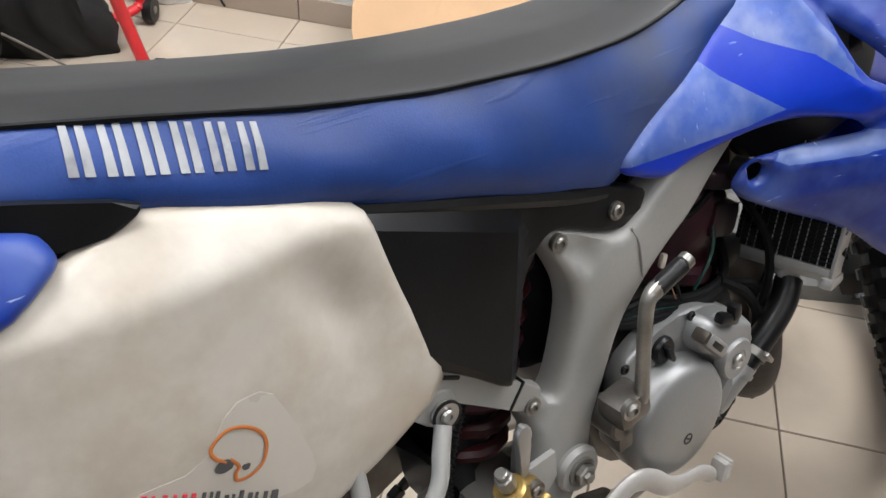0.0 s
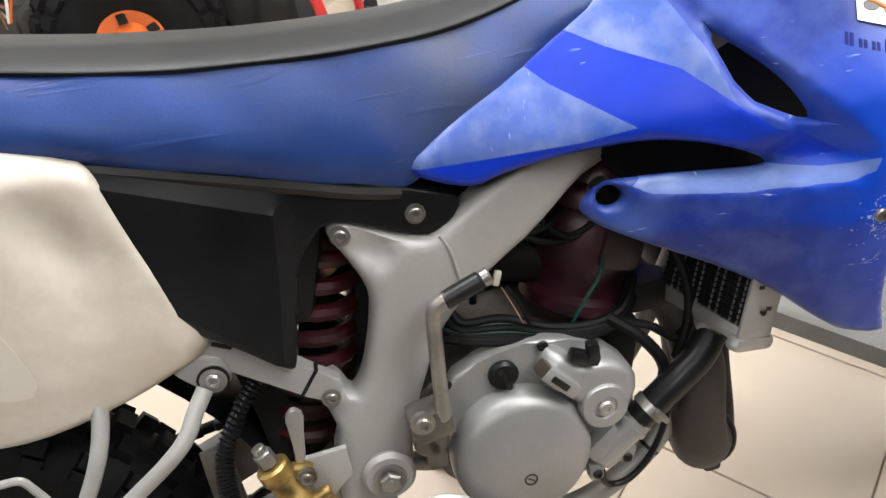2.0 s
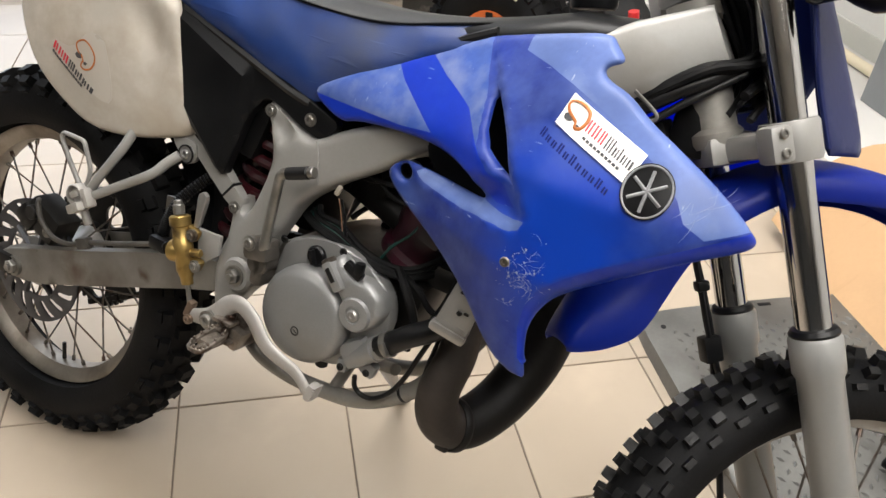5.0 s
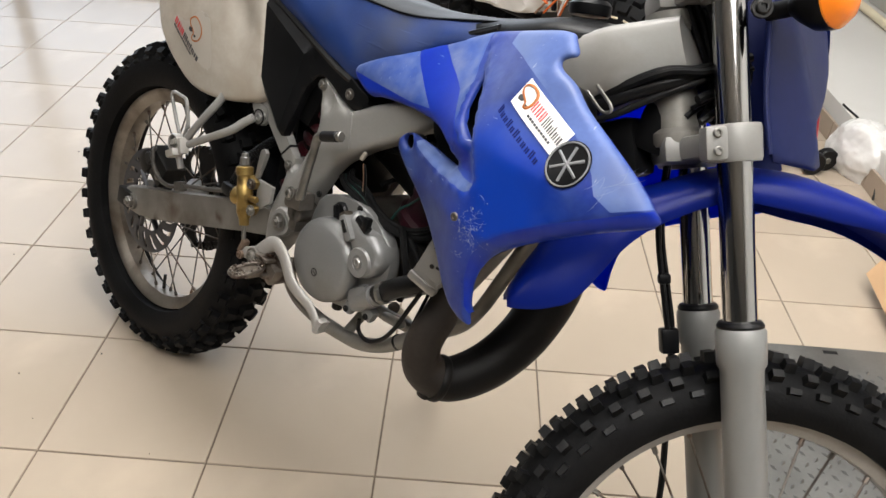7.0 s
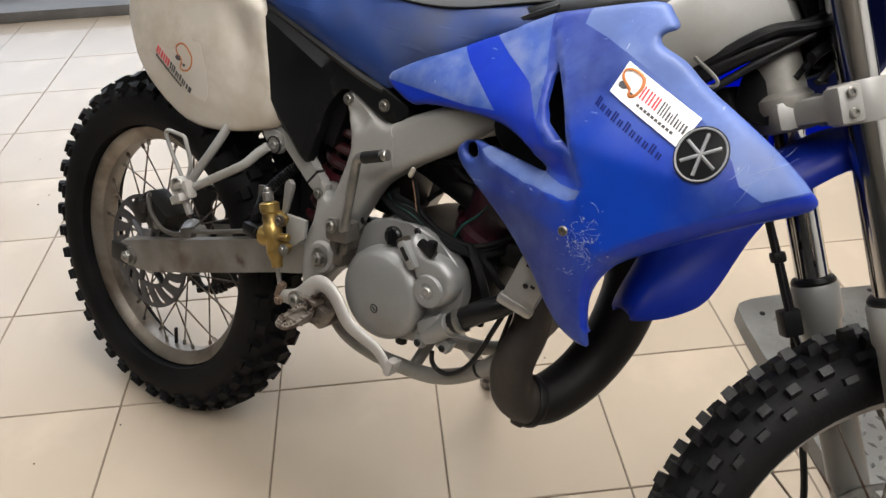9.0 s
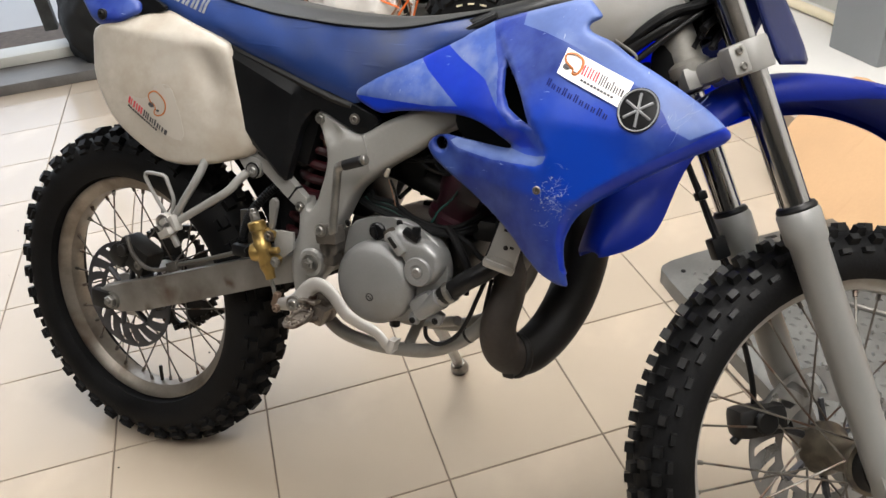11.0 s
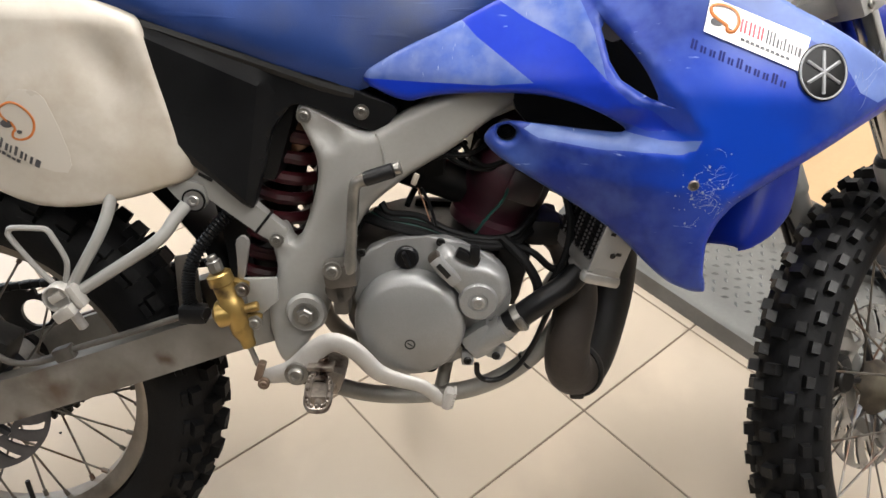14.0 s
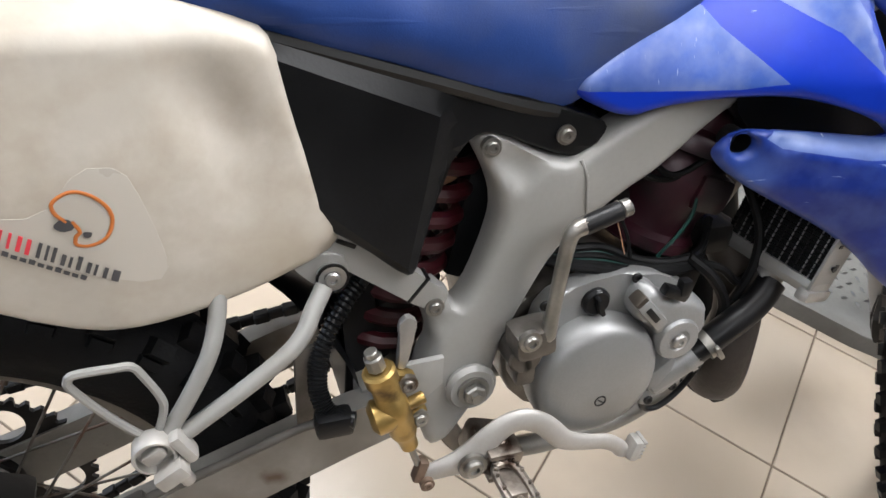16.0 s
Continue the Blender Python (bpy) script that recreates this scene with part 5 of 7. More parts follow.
part("inner_mudguard", bm, BLACK, bike, "black inner rear mudguard", sharp=80)
part("mud_flap", slab([(0.30, 0.44), (0.36, 0.44), (0.385, 0.30), (0.39, 0.17), (0.375, 0.10), (0.355, 0.10), (0.36, 0.2), (0.34, 0.32)], -0.05, 0.05, 0.004, 1), BLACK, bike)
_tank = bmesh.new()
rows = []
for i in range(12):
    x = 0.70 + 0.022 * i
    zt, w = lerp(x, (0.70, 0.76, 0.83, 0.90, 0.95), (0.585, 0.600, 0.622, 0.628, 0.612)), lerp(x, (0.70, 0.80, 0.9, 0.95), (0.075, 0.085, 0.07, 0.045))
    rows.append([_tank.verts.new((x, -w * math.cos(math.pi * k / 12), zt - 0.055 + 0.055 * math.sin(math.pi * k / 12) ** 0.5)) for k in range(13)])
for A, Bq in zip(rows, rows[1:]):
    for k in range(12):
        _tank.faces.new((A[k], A[k + 1], Bq[k + 1], Bq[k]))
part("tank_side", slab([(0.738, 0.384), (0.700, 0.425), (0.705, 0.470), (0.752, 0.505), (0.80, 0.542), (0.90, 0.550), (0.94, 0.52), (0.94, 0.42), (0.90, 0.372)], -0.094, -0.070, 0.006, 1), BLACK, bike, "black tank side behind the shroud")
tank = part("tank_cover", _tank, BLACK, bike, "black tank cover behind the steering head", sharp=80)
part("fuel_cap", lathe([(0, 0), (0.026, 0), (0.028, 0.004), (0.028, 0.014), (0.022, 0.020), (0.010, 0.020), (0.008, 0.016), (0, 0.016)], 24, (0.83, 0.0, 0.625), toward((-0.2, 0, 1))), GLOSSY, tank)

# ---------- engine ----------
_case = [(0.535, 0.246), (0.575, 0.262), (0.625, 0.268), (0.662, 0.258), (0.70, 0.235), (0.716, 0.20), (0.710, 0.160), (0.690, 0.125), (0.66, 0.105), (0.60, 0.088), (0.55, 0.10), (0.529, 0.14), (0.524, 0.20)]
_crank = [(0.505, 0.225), (0.535, 0.240), (0.575, 0.255), (0.65, 0.255), (0.69, 0.228), (0.708, 0.19), (0.700, 0.150), (0.68, 0.115), (0.60, 0.086), (0.545, 0.097), (0.515, 0.13), (0.505, 0.18)]
engine = part("engine", slab(_case, -0.104, -0.082, 0.004, 1), COVER, bike, "grey two-stroke engine cases")
part("crankcase", slab(_crank, -0.080, 0.095, 0.006, 1), GREASY, engine, "greasy dark crankcase")
part("drain_bolt", rod((0.617, -0.088, 0.094), (0.617, -0.088, 0.080), 0.009, 12), DARK, engine)
part("clutch_cover", lathe([(0.068, -0.100), (0.068, -0.112), (0.0665, -0.122), (0.062, -0.1285), (0.055, -0.1315), (0.03, -0.1345), (0, -0.1355)], 64, (0.593, 0, 0.159)), COVER, engine, "smooth domed cast clutch cover")
part("cover_screw", merge(lathe([(0.0066, -0.1318), (0.0066, -0.1352), (0.0052, -0.1356), (0.0046, -0.1342), (0, -0.1342)], 20, (0.594, 0, 0.140)), block((0.007, 0.0012, 0.0014), (0.594, -0.1348, 0.140), 0, Matrix.Rotation(radians(35), 3, "Y"))), DARK, engine)
part("oil_plug", merge(lathe([(0, -0.10), (0.0145, -0.10), (0.0145, -0.108), (0.012, -0.111), (0, -0.111)], 20, (0.588, 0, 0.241)), block((0.005, 0.012, 0.020), (0.588, -0.114, 0.241), 0.002, Matrix.Rotation(radians(-20), 3, "Y"))), HOSE, engine)
for _p in ((0.534, 0.246), (0.66, 0.128), (0.628, 0.262), (0.693, 0.225)):
    part("case_bolt", bolt((_p[0], -0.106, _p[1]), 0.0055, washer=False), DARK, engine)
# oil pump cover
_pump = [(0.618, 0.238), (0.628, 0.262), (0.642, 0.258), (0.655, 0.243), (0.682, 0.243), (0.705, 0.228), (0.713, 0.208), (0.700, 0.182), (0.682, 0.171), (0.664, 0.176), (0.654, 0.196), (0.640, 0.214), (0.626, 0.222)]
pump = part("oil_pump_cover", panel(_pump, lambda x, z: -0.128 + 0.04 * max(0, x - 0.67), 0.03, (), 0.008, 0.010, 0.012, 1), COVER, engine, "cast oil pump cover")
part("pump_boss", lathe([(0.0235, -0.120), (0.0235, -0.129), (0.0215, -0.1318), (0.012, -0.1322), (0.0105, -0.1305), (0, -0.1305)], 28, (0.674, 0, 0.196)), COVER, pump)
part("pump_screw", lathe([(0, -0.129), (0.0072, -0.129), (0.0078, -0.1335), (0.0062, -0.1355), (0.003, -0.1355), (0.0025, -0.1338), (0, -0.1338)], 18, (0.674, 0, 0.196)), ALLOY, pump)
nozzle = part("pump_nozzle", block((0.042, 0.020, 0.0155), (0.6345, -0.127, 0.2355), 0.005, Matrix.Rotation(radians(48), 3, "Y")), COVER, pump)
part("nozzle_slot", block((0.020, 0.003, 0.0065), (0.6325, -0.1368, 0.2375), 0.001, Matrix.Rotation(radians(48), 3, "Y")), DARK, nozzle)
part("nozzle_tip", block((0.011, 0.018, 0.0145), (0.6215, -0.1265, 0.2500), 0.004, Matrix.Rotation(radians(48), 3, "Y")), HUB, nozzle, "yellowed nozzle tip")
part("pump_clip", merge(block((0.030, 0.012, 0.012), (0.660, -0.126, 0.252), 0.004, Matrix.Rotation(radians(25), 3, "Y")), block((0.012, 0.012, 0.018), (0.668, -0.128, 0.258), 0.004)), HOSE, pump)
_elbow = rod((0.668, -0.104, 0.122), (0.716, -0.112, 0.162), 0.0155, 20)
block((0.046, 0.034, 0.040), (0.680, -0.103, 0.136), 0.013, Matrix.Rotation(radians(-38), 3, "Y"), bm=_elbow)
block((0.024, 0.016, 0.022), (0.698, -0.100, 0.118), 0.006, Matrix.Rotation(radians(20), 3, "Y"), bm=_elbow)
block((0.016, 0.014, 0.020), (0.664, -0.110, 0.112), 0.005, bm=_elbow)
elbow = part("water_pump", _elbow, COVER, engine, "cast water pump elbow")
for _p in ((0.699, -0.108, 0.114), (0.664, -0.117, 0.111)):
    part("elbow_bolt", bolt(_p, 0.0052, washer=False), DARK, elbow)
part("elbow_bead", lathe([(0.0150, -0.003), (0.0172, -0.003), (0.0172, 0.003), (0.0150, 0.003)], 24, (0.706, -0.1105, 0.1537), toward((0.048, -0.008, 0.04)), close=True), COVER, elbow)
part("hose_clamp", lathe([(0.0150, -0.0045), (0.0172, -0.0045), (0.0172, 0.0045), (0.0150, 0.0045)], 24, (0.724, -0.1135, 0.170), toward((0.057, 0, 0.04)), close=True), STEEL, engine)
part("clamp_screw", block((0.006, 0.008, 0.018), (0.728, -0.1305, 0.170), 0.002, Matrix.Rotation(radians(-35), 3, "Y")), STEEL, engine)
curve_tube("coolant_hose", [(0.712, -0.112, 0.160), (0.728, -0.114, 0.174), (0.751, -0.116, 0.194), (0.776, -0.113, 0.212), (0.794, -0.106, 0.230)], 0.0150, HOSE, bike, "black coolant hose", 16)
curve_tube("breather_hose", [(0.676, -0.095, 0.094), (0.678, -0.093, 0.078), (0.688, -0.091, 0.069), (0.706, -0.090, 0.070), (0.728, -0.089, 0.088), (0.745, -0.089, 0.118), (0.758, -0.089, 0.155), (0.770, -0.088, 0.190)], 0.0036, HOSE, bike)
# kick starter
kick = part("kick_starter", sweep([(0.515, -0.132, 0.232), (0.524, -0.136, 0.236), (0.526, -0.137, 0.26), (0.530, -0.137, 0.315), (0.533, -0.138, 0.338), (0.542, -0.138, 0.345), (0.552, -0.138, 0.348)], (0.007, 0.008, 0.0068, 0.0068, 0.007, 0.008, 0.008), 12), STEEL, bike, "steel kick starter lever")
part("kick_sleeve", rod((0.543, -0.138, 0.345), (0.576, -0.139, 0.357), 0.0085, 14), HOSE, kick)
part("kick_tip", rod((0.576, -0.139, 0.357), (0.584, -0.139, 0.360), 0.0078, 14), STEEL, kick)
_boss = block((0.040, 0.034, 0.030), (0.513, -0.126, 0.228), 0.008, Matrix.Rotation(radians(-8), 3, "Y"))
rod((0.510, -0.09, 0.205), (0.510, -0.13, 0.205), 0.017, 18, _boss)
block((0.02, 0.03, 0.05), (0.512, -0.115, 0.198), 0.006, bm=_boss)
part("kick_boss", _boss, GREASY, kick)
part("kick_bolt", bolt((0.505, -0.143, 0.236), 0.0075), STEEL, kick)
# barrel, head, carburettor
_tilt = Matrix.Rotation(radians(18), 3, "Y")
_up = _tilt @ Vector((0, 0, 1))
_foot = Vector((0.688, -0.012, 0.250))
barrel = part("cylinder", lathe([(0.050, 0.0), (0.056, 0.004), (0.056, 0.016), (0.049, 0.022), (0.048, 0.040), (0.053, 0.052), (0.055, 0.085), (0.052, 0.100), (0.046, 0.108), (0, 0.108)], 36, tuple(_foot), toward(_up)), PURPLE, bike, "maroon painted water-cooled cylinder")
part("cylinder_head", lathe([(0.046, 0.108), (0.058, 0.110), (0.058, 0.124), (0.054, 0.130), (0.047, 0.134), (0.043, 0.152), (0.034, 0.162), (0, 0.164)], 36, tuple(_foot), toward(_up)), PURPLE, barrel)
part("valve_housing", block((0.045, 0.050, 0.042), (0.726, -0.048, 0.318), 0.012, _tilt), PURPLE, barrel)
for _i in range(6):
    _a = math.pi * (_i + 0.5) / 3
    _b = _foot + _up * 0.124 + _tilt @ Vector((math.cos(_a) * 0.052, math.sin(_a) * 0.052, 0))
    part("head_bolt", bolt(tuple(_b), 0.005, tuple(_up), washer=False), DARK, barrel)
part("spark_plug_cap", sweep([(0.745, 0, 0.41), (0.752, -0.01, 0.44), (0.73, -0.02, 0.455), (0.69, -0.03, 0.45)], (0.012, 0.012, 0.009, 0.006), 10), HOSE, barrel)
_carb = block((0.050, 0.050, 0.055), (0.605, -0.005, 0.340), 0.01)
rod((0.607, -0.005, 0.322), (0.612, -0.005, 0.296), 0.017, 16, _carb)
rod((0.57, -0.005, 0.33), (0.66, -0.005, 0.30), 0.025, 18, _carb)
rod((0.605, -0.005, 0.35), (0.60, -0.005, 0.40), 0.02, 16, _carb)
part("carburettor", _carb, DARK, bike, "grimy black carburettor")
part("intake_boot", sweep([(0.575, 0, 0.33), (0.53, 0, 0.345), (0.47, 0, 0.37), (0.42, 0, 0.39)], (0.028, 0.033, 0.036, 0.05), 16), HOSE, bike)
# shock absorber
_sp = []
for _i in range(121):
    _t = _i / 120
    _a = 2 * math.pi * 8.5 * _t
    _c = Vector((0.395 + 0.062 * _t, -0.02, 0.175 + 0.215 * _t))
    _sp.append(_c + Vector((math.cos(_a) * 0.036 * 0.96, math.sin(_a) * 0.036, -math.cos(_a) * 0.036 * 0.28)))
shock = part("shock_absorber", rod((0.385, -0.02, 0.13), (0.462, -0.02, 0.41), 0.018, 18), DARK, bike, "shock absorber with a dark red coil spring")
part("coil_spring", sweep([tuple(p) for p in _sp], 0.0084, 8, smooth=False), SPRING_RED, shock, "dark red coil spring")
part("reservoir", rod((0.455, -0.035, 0.355), (0.435, -0.045, 0.40), 0.016, 16), COPPER, shock)
_link = block((0.07, 0.06, 0.05), (0.40, -0.01, 0.20), 0.012, Matrix.Rotation(radians(-30), 3, "Y"))
part("shock_linkage", _link, DARK, bike)
# wiring
_rng = random.Random(21)
for _i, (_m, _r) in enumerate(((LOOM_DARK, 0.0050), (LOOM_DARK, 0.0042), (GREEN, 0.0020), (LOOM_DARK, 0.0036), (GREEN, 0.0017), (LOOM_DARK, 0.0045))):
    _o = 0.004 * _i
    curve_tube("wire", [(0.535 + _o, -0.070, 0.276 + _o), (0.565, -0.086 + _o * 0.5, 0.272 + _o * 0.7), (0.60, -0.092 + _o * 0.6, 0.266 + _o * 0.9), (0.64, -0.094 + _o * 0.5, 0.257 + _o * 0.5), (0.68, -0.092 + _o * 0.3, 0.252 + _o * 0.4), (0.715, -0.080, 0.252 + _o * 0.6), (0.742, -0.052, 0.262 + _o)], _r, _m, bike, n=8)
curve_tube("green_wire", [(0.668, -0.078, 0.262), (0.682, -0.082, 0.285), (0.700, -0.076, 0.305), (0.712, -0.062, 0.330)], 0.0020, GREEN, bike, n=6)
for _i in range(4):
    _x = 0.585 + 0.03 * _i
    curve_tube("cable", [(_x - 0.03, -0.045, 0.365 + _rng.uniform(-0.01, 0.02)), (_x, -0.062, 0.352 + _rng.uniform(-0.01, 0.01)), (_x + 0.04, -0.060, 0.350 + _rng.uniform(-0.01, 0.01)), (_x + 0.07, -0.040, 0.362 + _rng.uniform(-0.01, 0.02))], 0.0034, LOOM_DARK, bike, n=8)
part("wire_plug", block((0.007, 0.006, 0.015), (0.597, -0.098, 0.335), 0.003, Matrix.Rotation(radians(20), 3, "Y")), CREAM, bike, "cream wire plug")
curve_tube("orange_wire", [(0.600, -0.098, 0.325), (0.608, -0.098, 0.305), (0.615, -0.099, 0.285)], 0.0007, COPPER, bike, n=6)
curve_tube("orange_wire", [(0.604, -0.098, 0.325), (0.614, -0.099, 0.305), (0.622, -0.10, 0.28)], 0.002, GLOSSY, bike, n=6)

# left-hand side: ignition cover, chamber body and loom
part("ignition_cover", lathe([(0.06, 0.09), (0.06, 0.115), (0.05, 0.125), (0, 0.128)], 40, (0.60, 0, 0.165)), DARK, engine)
part("battery_box", block((0.13, 0.10, 0.09), (0.52, 0.03, 0.40), 0.012, Matrix.Rotation(radians(16), 3, "Y")), BLACK, bike)
part("airbox_boot", block((0.07, 0.11, 0.12), (0.50, 0.01, 0.30), 0.015, Matrix.Rotation(radians(10), 3, "Y")), BLACK, bike)
# added near-black blocks that stand in for the shade in the engine's gaps
_gap_dark = block((0.13, 0.016, 0.105), (0.600, 0.052, 0.415), 0.006)
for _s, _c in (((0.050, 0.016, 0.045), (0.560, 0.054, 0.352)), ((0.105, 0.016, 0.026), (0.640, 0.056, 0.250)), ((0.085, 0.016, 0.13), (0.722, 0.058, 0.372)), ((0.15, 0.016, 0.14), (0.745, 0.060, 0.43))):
    block(_s, _c, 0.006, bm=_gap_dark)
_case = block((0.044, 0.10, 0.085), (0.712, -0.020, 0.205), 0.014, Matrix.Rotation(radians(12), 3, "Y"))
block((0.045, 0.08, 0.035), (0.752, -0.020, 0.258), 0.010, bm=_case)
part("crankcase_front", _case, DARK, engine)
for _r, _p in ((0.006, ((0.700, -0.085, 0.262), (0.726, -0.098, 0.240), (0.746, -0.100, 0.205), (0.742, -0.096, 0.165))), (0.0045, ((0.705, -0.080, 0.255), (0.738, -0.092, 0.246), (0.764, -0.090, 0.225), (0.785, -0.086, 0.236))), (0.005, ((0.770, -0.055, 0.330), (0.782, -0.080, 0.285), (0.778, -0.092, 0.245), (0.762, -0.094, 0.205)))):
    curve_tube("cable", list(_p), _r, LOOM_DARK, bike, n=8)
part("inner_guard", _gap_dark, LOOM_DARK, bike)
for _i in range(4):
    _x = 0.56 + 0.045 * _i
    curve_tube("cable", [(_x, -0.02 + _rng.uniform(-0.02, 0.04), 0.42), (_x + _rng.uniform(-0.02, 0.05), _rng.uniform(-0.03, 0.04), 0.37), (_x + _rng.uniform(-0.03, 0.06), _rng.uniform(-0.04, 0.04), 0.32), (_x + _rng.uniform(-0.02, 0.05), _rng.uniform(-0.03, 0.04), 0.28)], 0.0040, LOOM_DARK, bike, n=8)

# ---------- radiator ----------
_rc = Vector((0.28, 0.0, 0.96)).normalized()
_rb = Vector((0.30, -0.95, 0.10))
_rb = (_rb - _rc * _rb.dot(_rc)).normalized()
_ra = _rb.cross(_rc)
_rt = Matrix((_ra, _rb, _rc)).transposed()


def rad_at(a, b, c):
    """Radiator frame: a out of its rear face, b along its width to the outer end, c up."""
    return Vector((0.814, -0.146, 0.240)) + _rt @ Vector((a, b, c))


radiator = part("radiator", merge(block((0.042, 0.114, 0.018), rad_at(0, -0.054, 0.004), 0.008, _rt), block((0.048, 0.016, 0.014), rad_at(0.002, -0.002, -0.004), 0.006, _rt)), ALLOY, bike, "aluminium radiator with dark fins")
end_plate = part("end_plate", block((0.041, 0.0035, 0.135), rad_at(0.002, 0.0, 0.070), 0.001, _rt), COVER, radiator)
for _a, _c in ((0.010, 0.052), (-0.006, 0.030), (0.012, 0.086), (-0.008, 0.070)):
    part("slot", block((0.006, 0.0012, 0.0035), rad_at(_a, 0.0019, _c), 0, _rt), DARK, end_plate)
part("plate_bolt", bolt(tuple(rad_at(0.002, 0.003, 0.028)), 0.0035, tuple(_rb), washer=False), DARK, radiator)
part("radiator_core", block((0.030, 0.106, 0.13), rad_at(0.002, -0.054, 0.074), 0, _rt), LOOM_DARK, radiator)
for _i in range(12):
    part("radiator_fin", block((0.0365, 0.0009, 0.13), rad_at(0.001, -0.008 - 0.0085 * _i, 0.074), 0, _rt), DARK if _i % 3 == 2 else ALLOY, radiator)
for _i in range(22):
    part("radiator_rib", block((0.0372, 0.104, 0.0013), rad_at(0.0008, -0.0545, 0.017 + 0.0056 * _i), 0, _rt), LOOM_DARK, radiator)
part("radiator_neck", rod(rad_at(0.004, -0.044, 0.0), rad_at(0.006, -0.052, -0.014), 0.0145, 18), ALLOY, radiator)

# ---------- exhaust ----------
_hp = [(0.745, -0.01, 0.262), (0.785, -0.038, 0.238), (0.800, -0.062, 0.178), (0.792, -0.074, 0.115), (0.800, -0.060, 0.070), (0.824, -0.020, 0.058), (0.850, 0.040, 0.092), (0.866, 0.088, 0.160), (0.858, 0.125, 0.245), (0.80, 0.135, 0.30), (0.66, 0.13, 0.33)]
_hr = (0.021, 0.023, 0.0255, 0.028, 0.0305, 0.035, 0.038, 0.041, 0.045, 0.048, 0.05)
_whole = [tuple(q) for q in spline([(*p, r) for p, r in zip(_hp, _hr)], 10)]
exhaust = part("exhaust_pipe", sweep([q[:3] for q in _whole[46:]], [q[3] for q in _whole[46:]], 24, smooth=False), PIPE, bike, "black burnt expansion chamber")
part("exhaust_header", sweep([q[:3] for q in _whole[:48]], [q[3] + 0.0006 for q in _whole[:48]], 24, smooth=False), HEADER, exhaust, "brown rusty header pipe")
part("pipe_flange", lathe([(0.031, -0.007), (0.0352, -0.007), (0.0372, -0.004), (0.0372, 0.003), (0.0352, 0.006), (0.031, 0.006)], 28, _whole[46][:3], toward(Vector(_whole[47][:3]) - Vector(_whole[45][:3])), close=True), PIPE, exhaust)
part("exhaust_bracket", merge(block((0.020, 0.022, 0.018), (0.812, -0.056, 0.036), 0.005), block((0.012, 0.028, 0.024), (0.818, -0.048, 0.052), 0.003)), DARK, exhaust)
part("exhaust_seam", sweep([(0.775, -0.075, 0.19), (0.770, -0.082, 0.12), (0.785, -0.07, 0.055)], 0.003, 6), PIPE, exhaust)

# ---------- foot controls and rear master cylinder ----------
pedal = part("brake_pedal", sweep([(0.410, -0.130, 0.086), (0.435, -0.134, 0.094), (0.458, -0.136, 0.103), (0.484, -0.140, 0.134), (0.506, -0.142, 0.144), (0.530, -0.142, 0.132), (0.555, -0.142, 0.106), (0.580, -0.140, 0.094), (0.606, -0.138, 0.086), (0.622, -0.138, 0.076), (0.630, -0.138, 0.067), (0.639, -0.138, 0.064)],
                                         (0.0095, 0.0125, 0.0165, 0.0135, 0.0125, 0.0120, 0.0115, 0.0104, 0.0096, 0.0090, 0.0086, 0.0080), 14, flat=0.50), PEDAL, bike, "forged alloy rear brake pedal")
_tip = block((0.013, 0.020, 0.026), (0.6415, -0.140, 0.0705), 0.006, Matrix.Rotation(radians(14), 3, "Y"))
_tip_ob = part("pedal_tip", _tip, PEDAL, pedal)
for _i in range(5):
    part("tooth", block((0.004, 0.019, 0.0028), (0.6455 + 0.0011 * _i, -0.140, 0.0625 + 0.0046 * _i), 0.001), PEDAL, _tip_ob)
part("pedal_bolt", bolt((0.458, -0.148, 0.102), 0.010), STEEL, pedal)
peg = bmesh.new()
_pd = Vector((0.10, -0.96, -0.12)).normalized()
_pc = Vector((0.487, -0.150, 0.100))
def peg_rim(a, up=0.0):
    c, q = math.cos(a), math.sin(a)
    return _pc + _pd * (0.030 + 0.030 * math.copysign(abs(c) ** 0.6, c)) + Vector((0.0128 * math.copysign(abs(q) ** 0.6, q), 0, up))


sweep([tuple(peg_rim(2 * math.pi * k / 32)) for k in range(32)], 0.0042, 8, smooth=False, closed=True, bm=peg)
for k in range(20):
    a = 2 * math.pi * k / 20
    block((0.0036, 0.0036, 0.006), peg_rim(a, 0.005), 0.001, Matrix.Rotation(a, 3, "Z"), 1, peg)
block((0.0215, 0.034, 0.012), _pc + _pd * 0.020 + Vector((0, 0, -0.007)), 0.003, bm=peg)
rod(_pc + _pd * 0.036 + Vector((0, 0, -0.006)), _pc + _pd * 0.060, 0.0045, 8, peg)
footpeg = part("footpeg", peg, PEGSTEEL, bike, "worn steel toothed footpeg")
_pb = block((0.05, 0.050, 0.034), (0.488, -0.118, 0.092), 0.008, Matrix.Rotation(radians(20), 3, "Y"))
rod((0.488, -0.137, 0.075), (0.488, -0.137, 0.122), 0.008, bm=_pb)
for _z in (0.086, 0.114):
    block((0.032, 0.020, 0.006), (0.488, -0.146, _z), 0.002, bm=_pb)
part("peg_bracket", _pb, PEGSTEEL, footpeg)
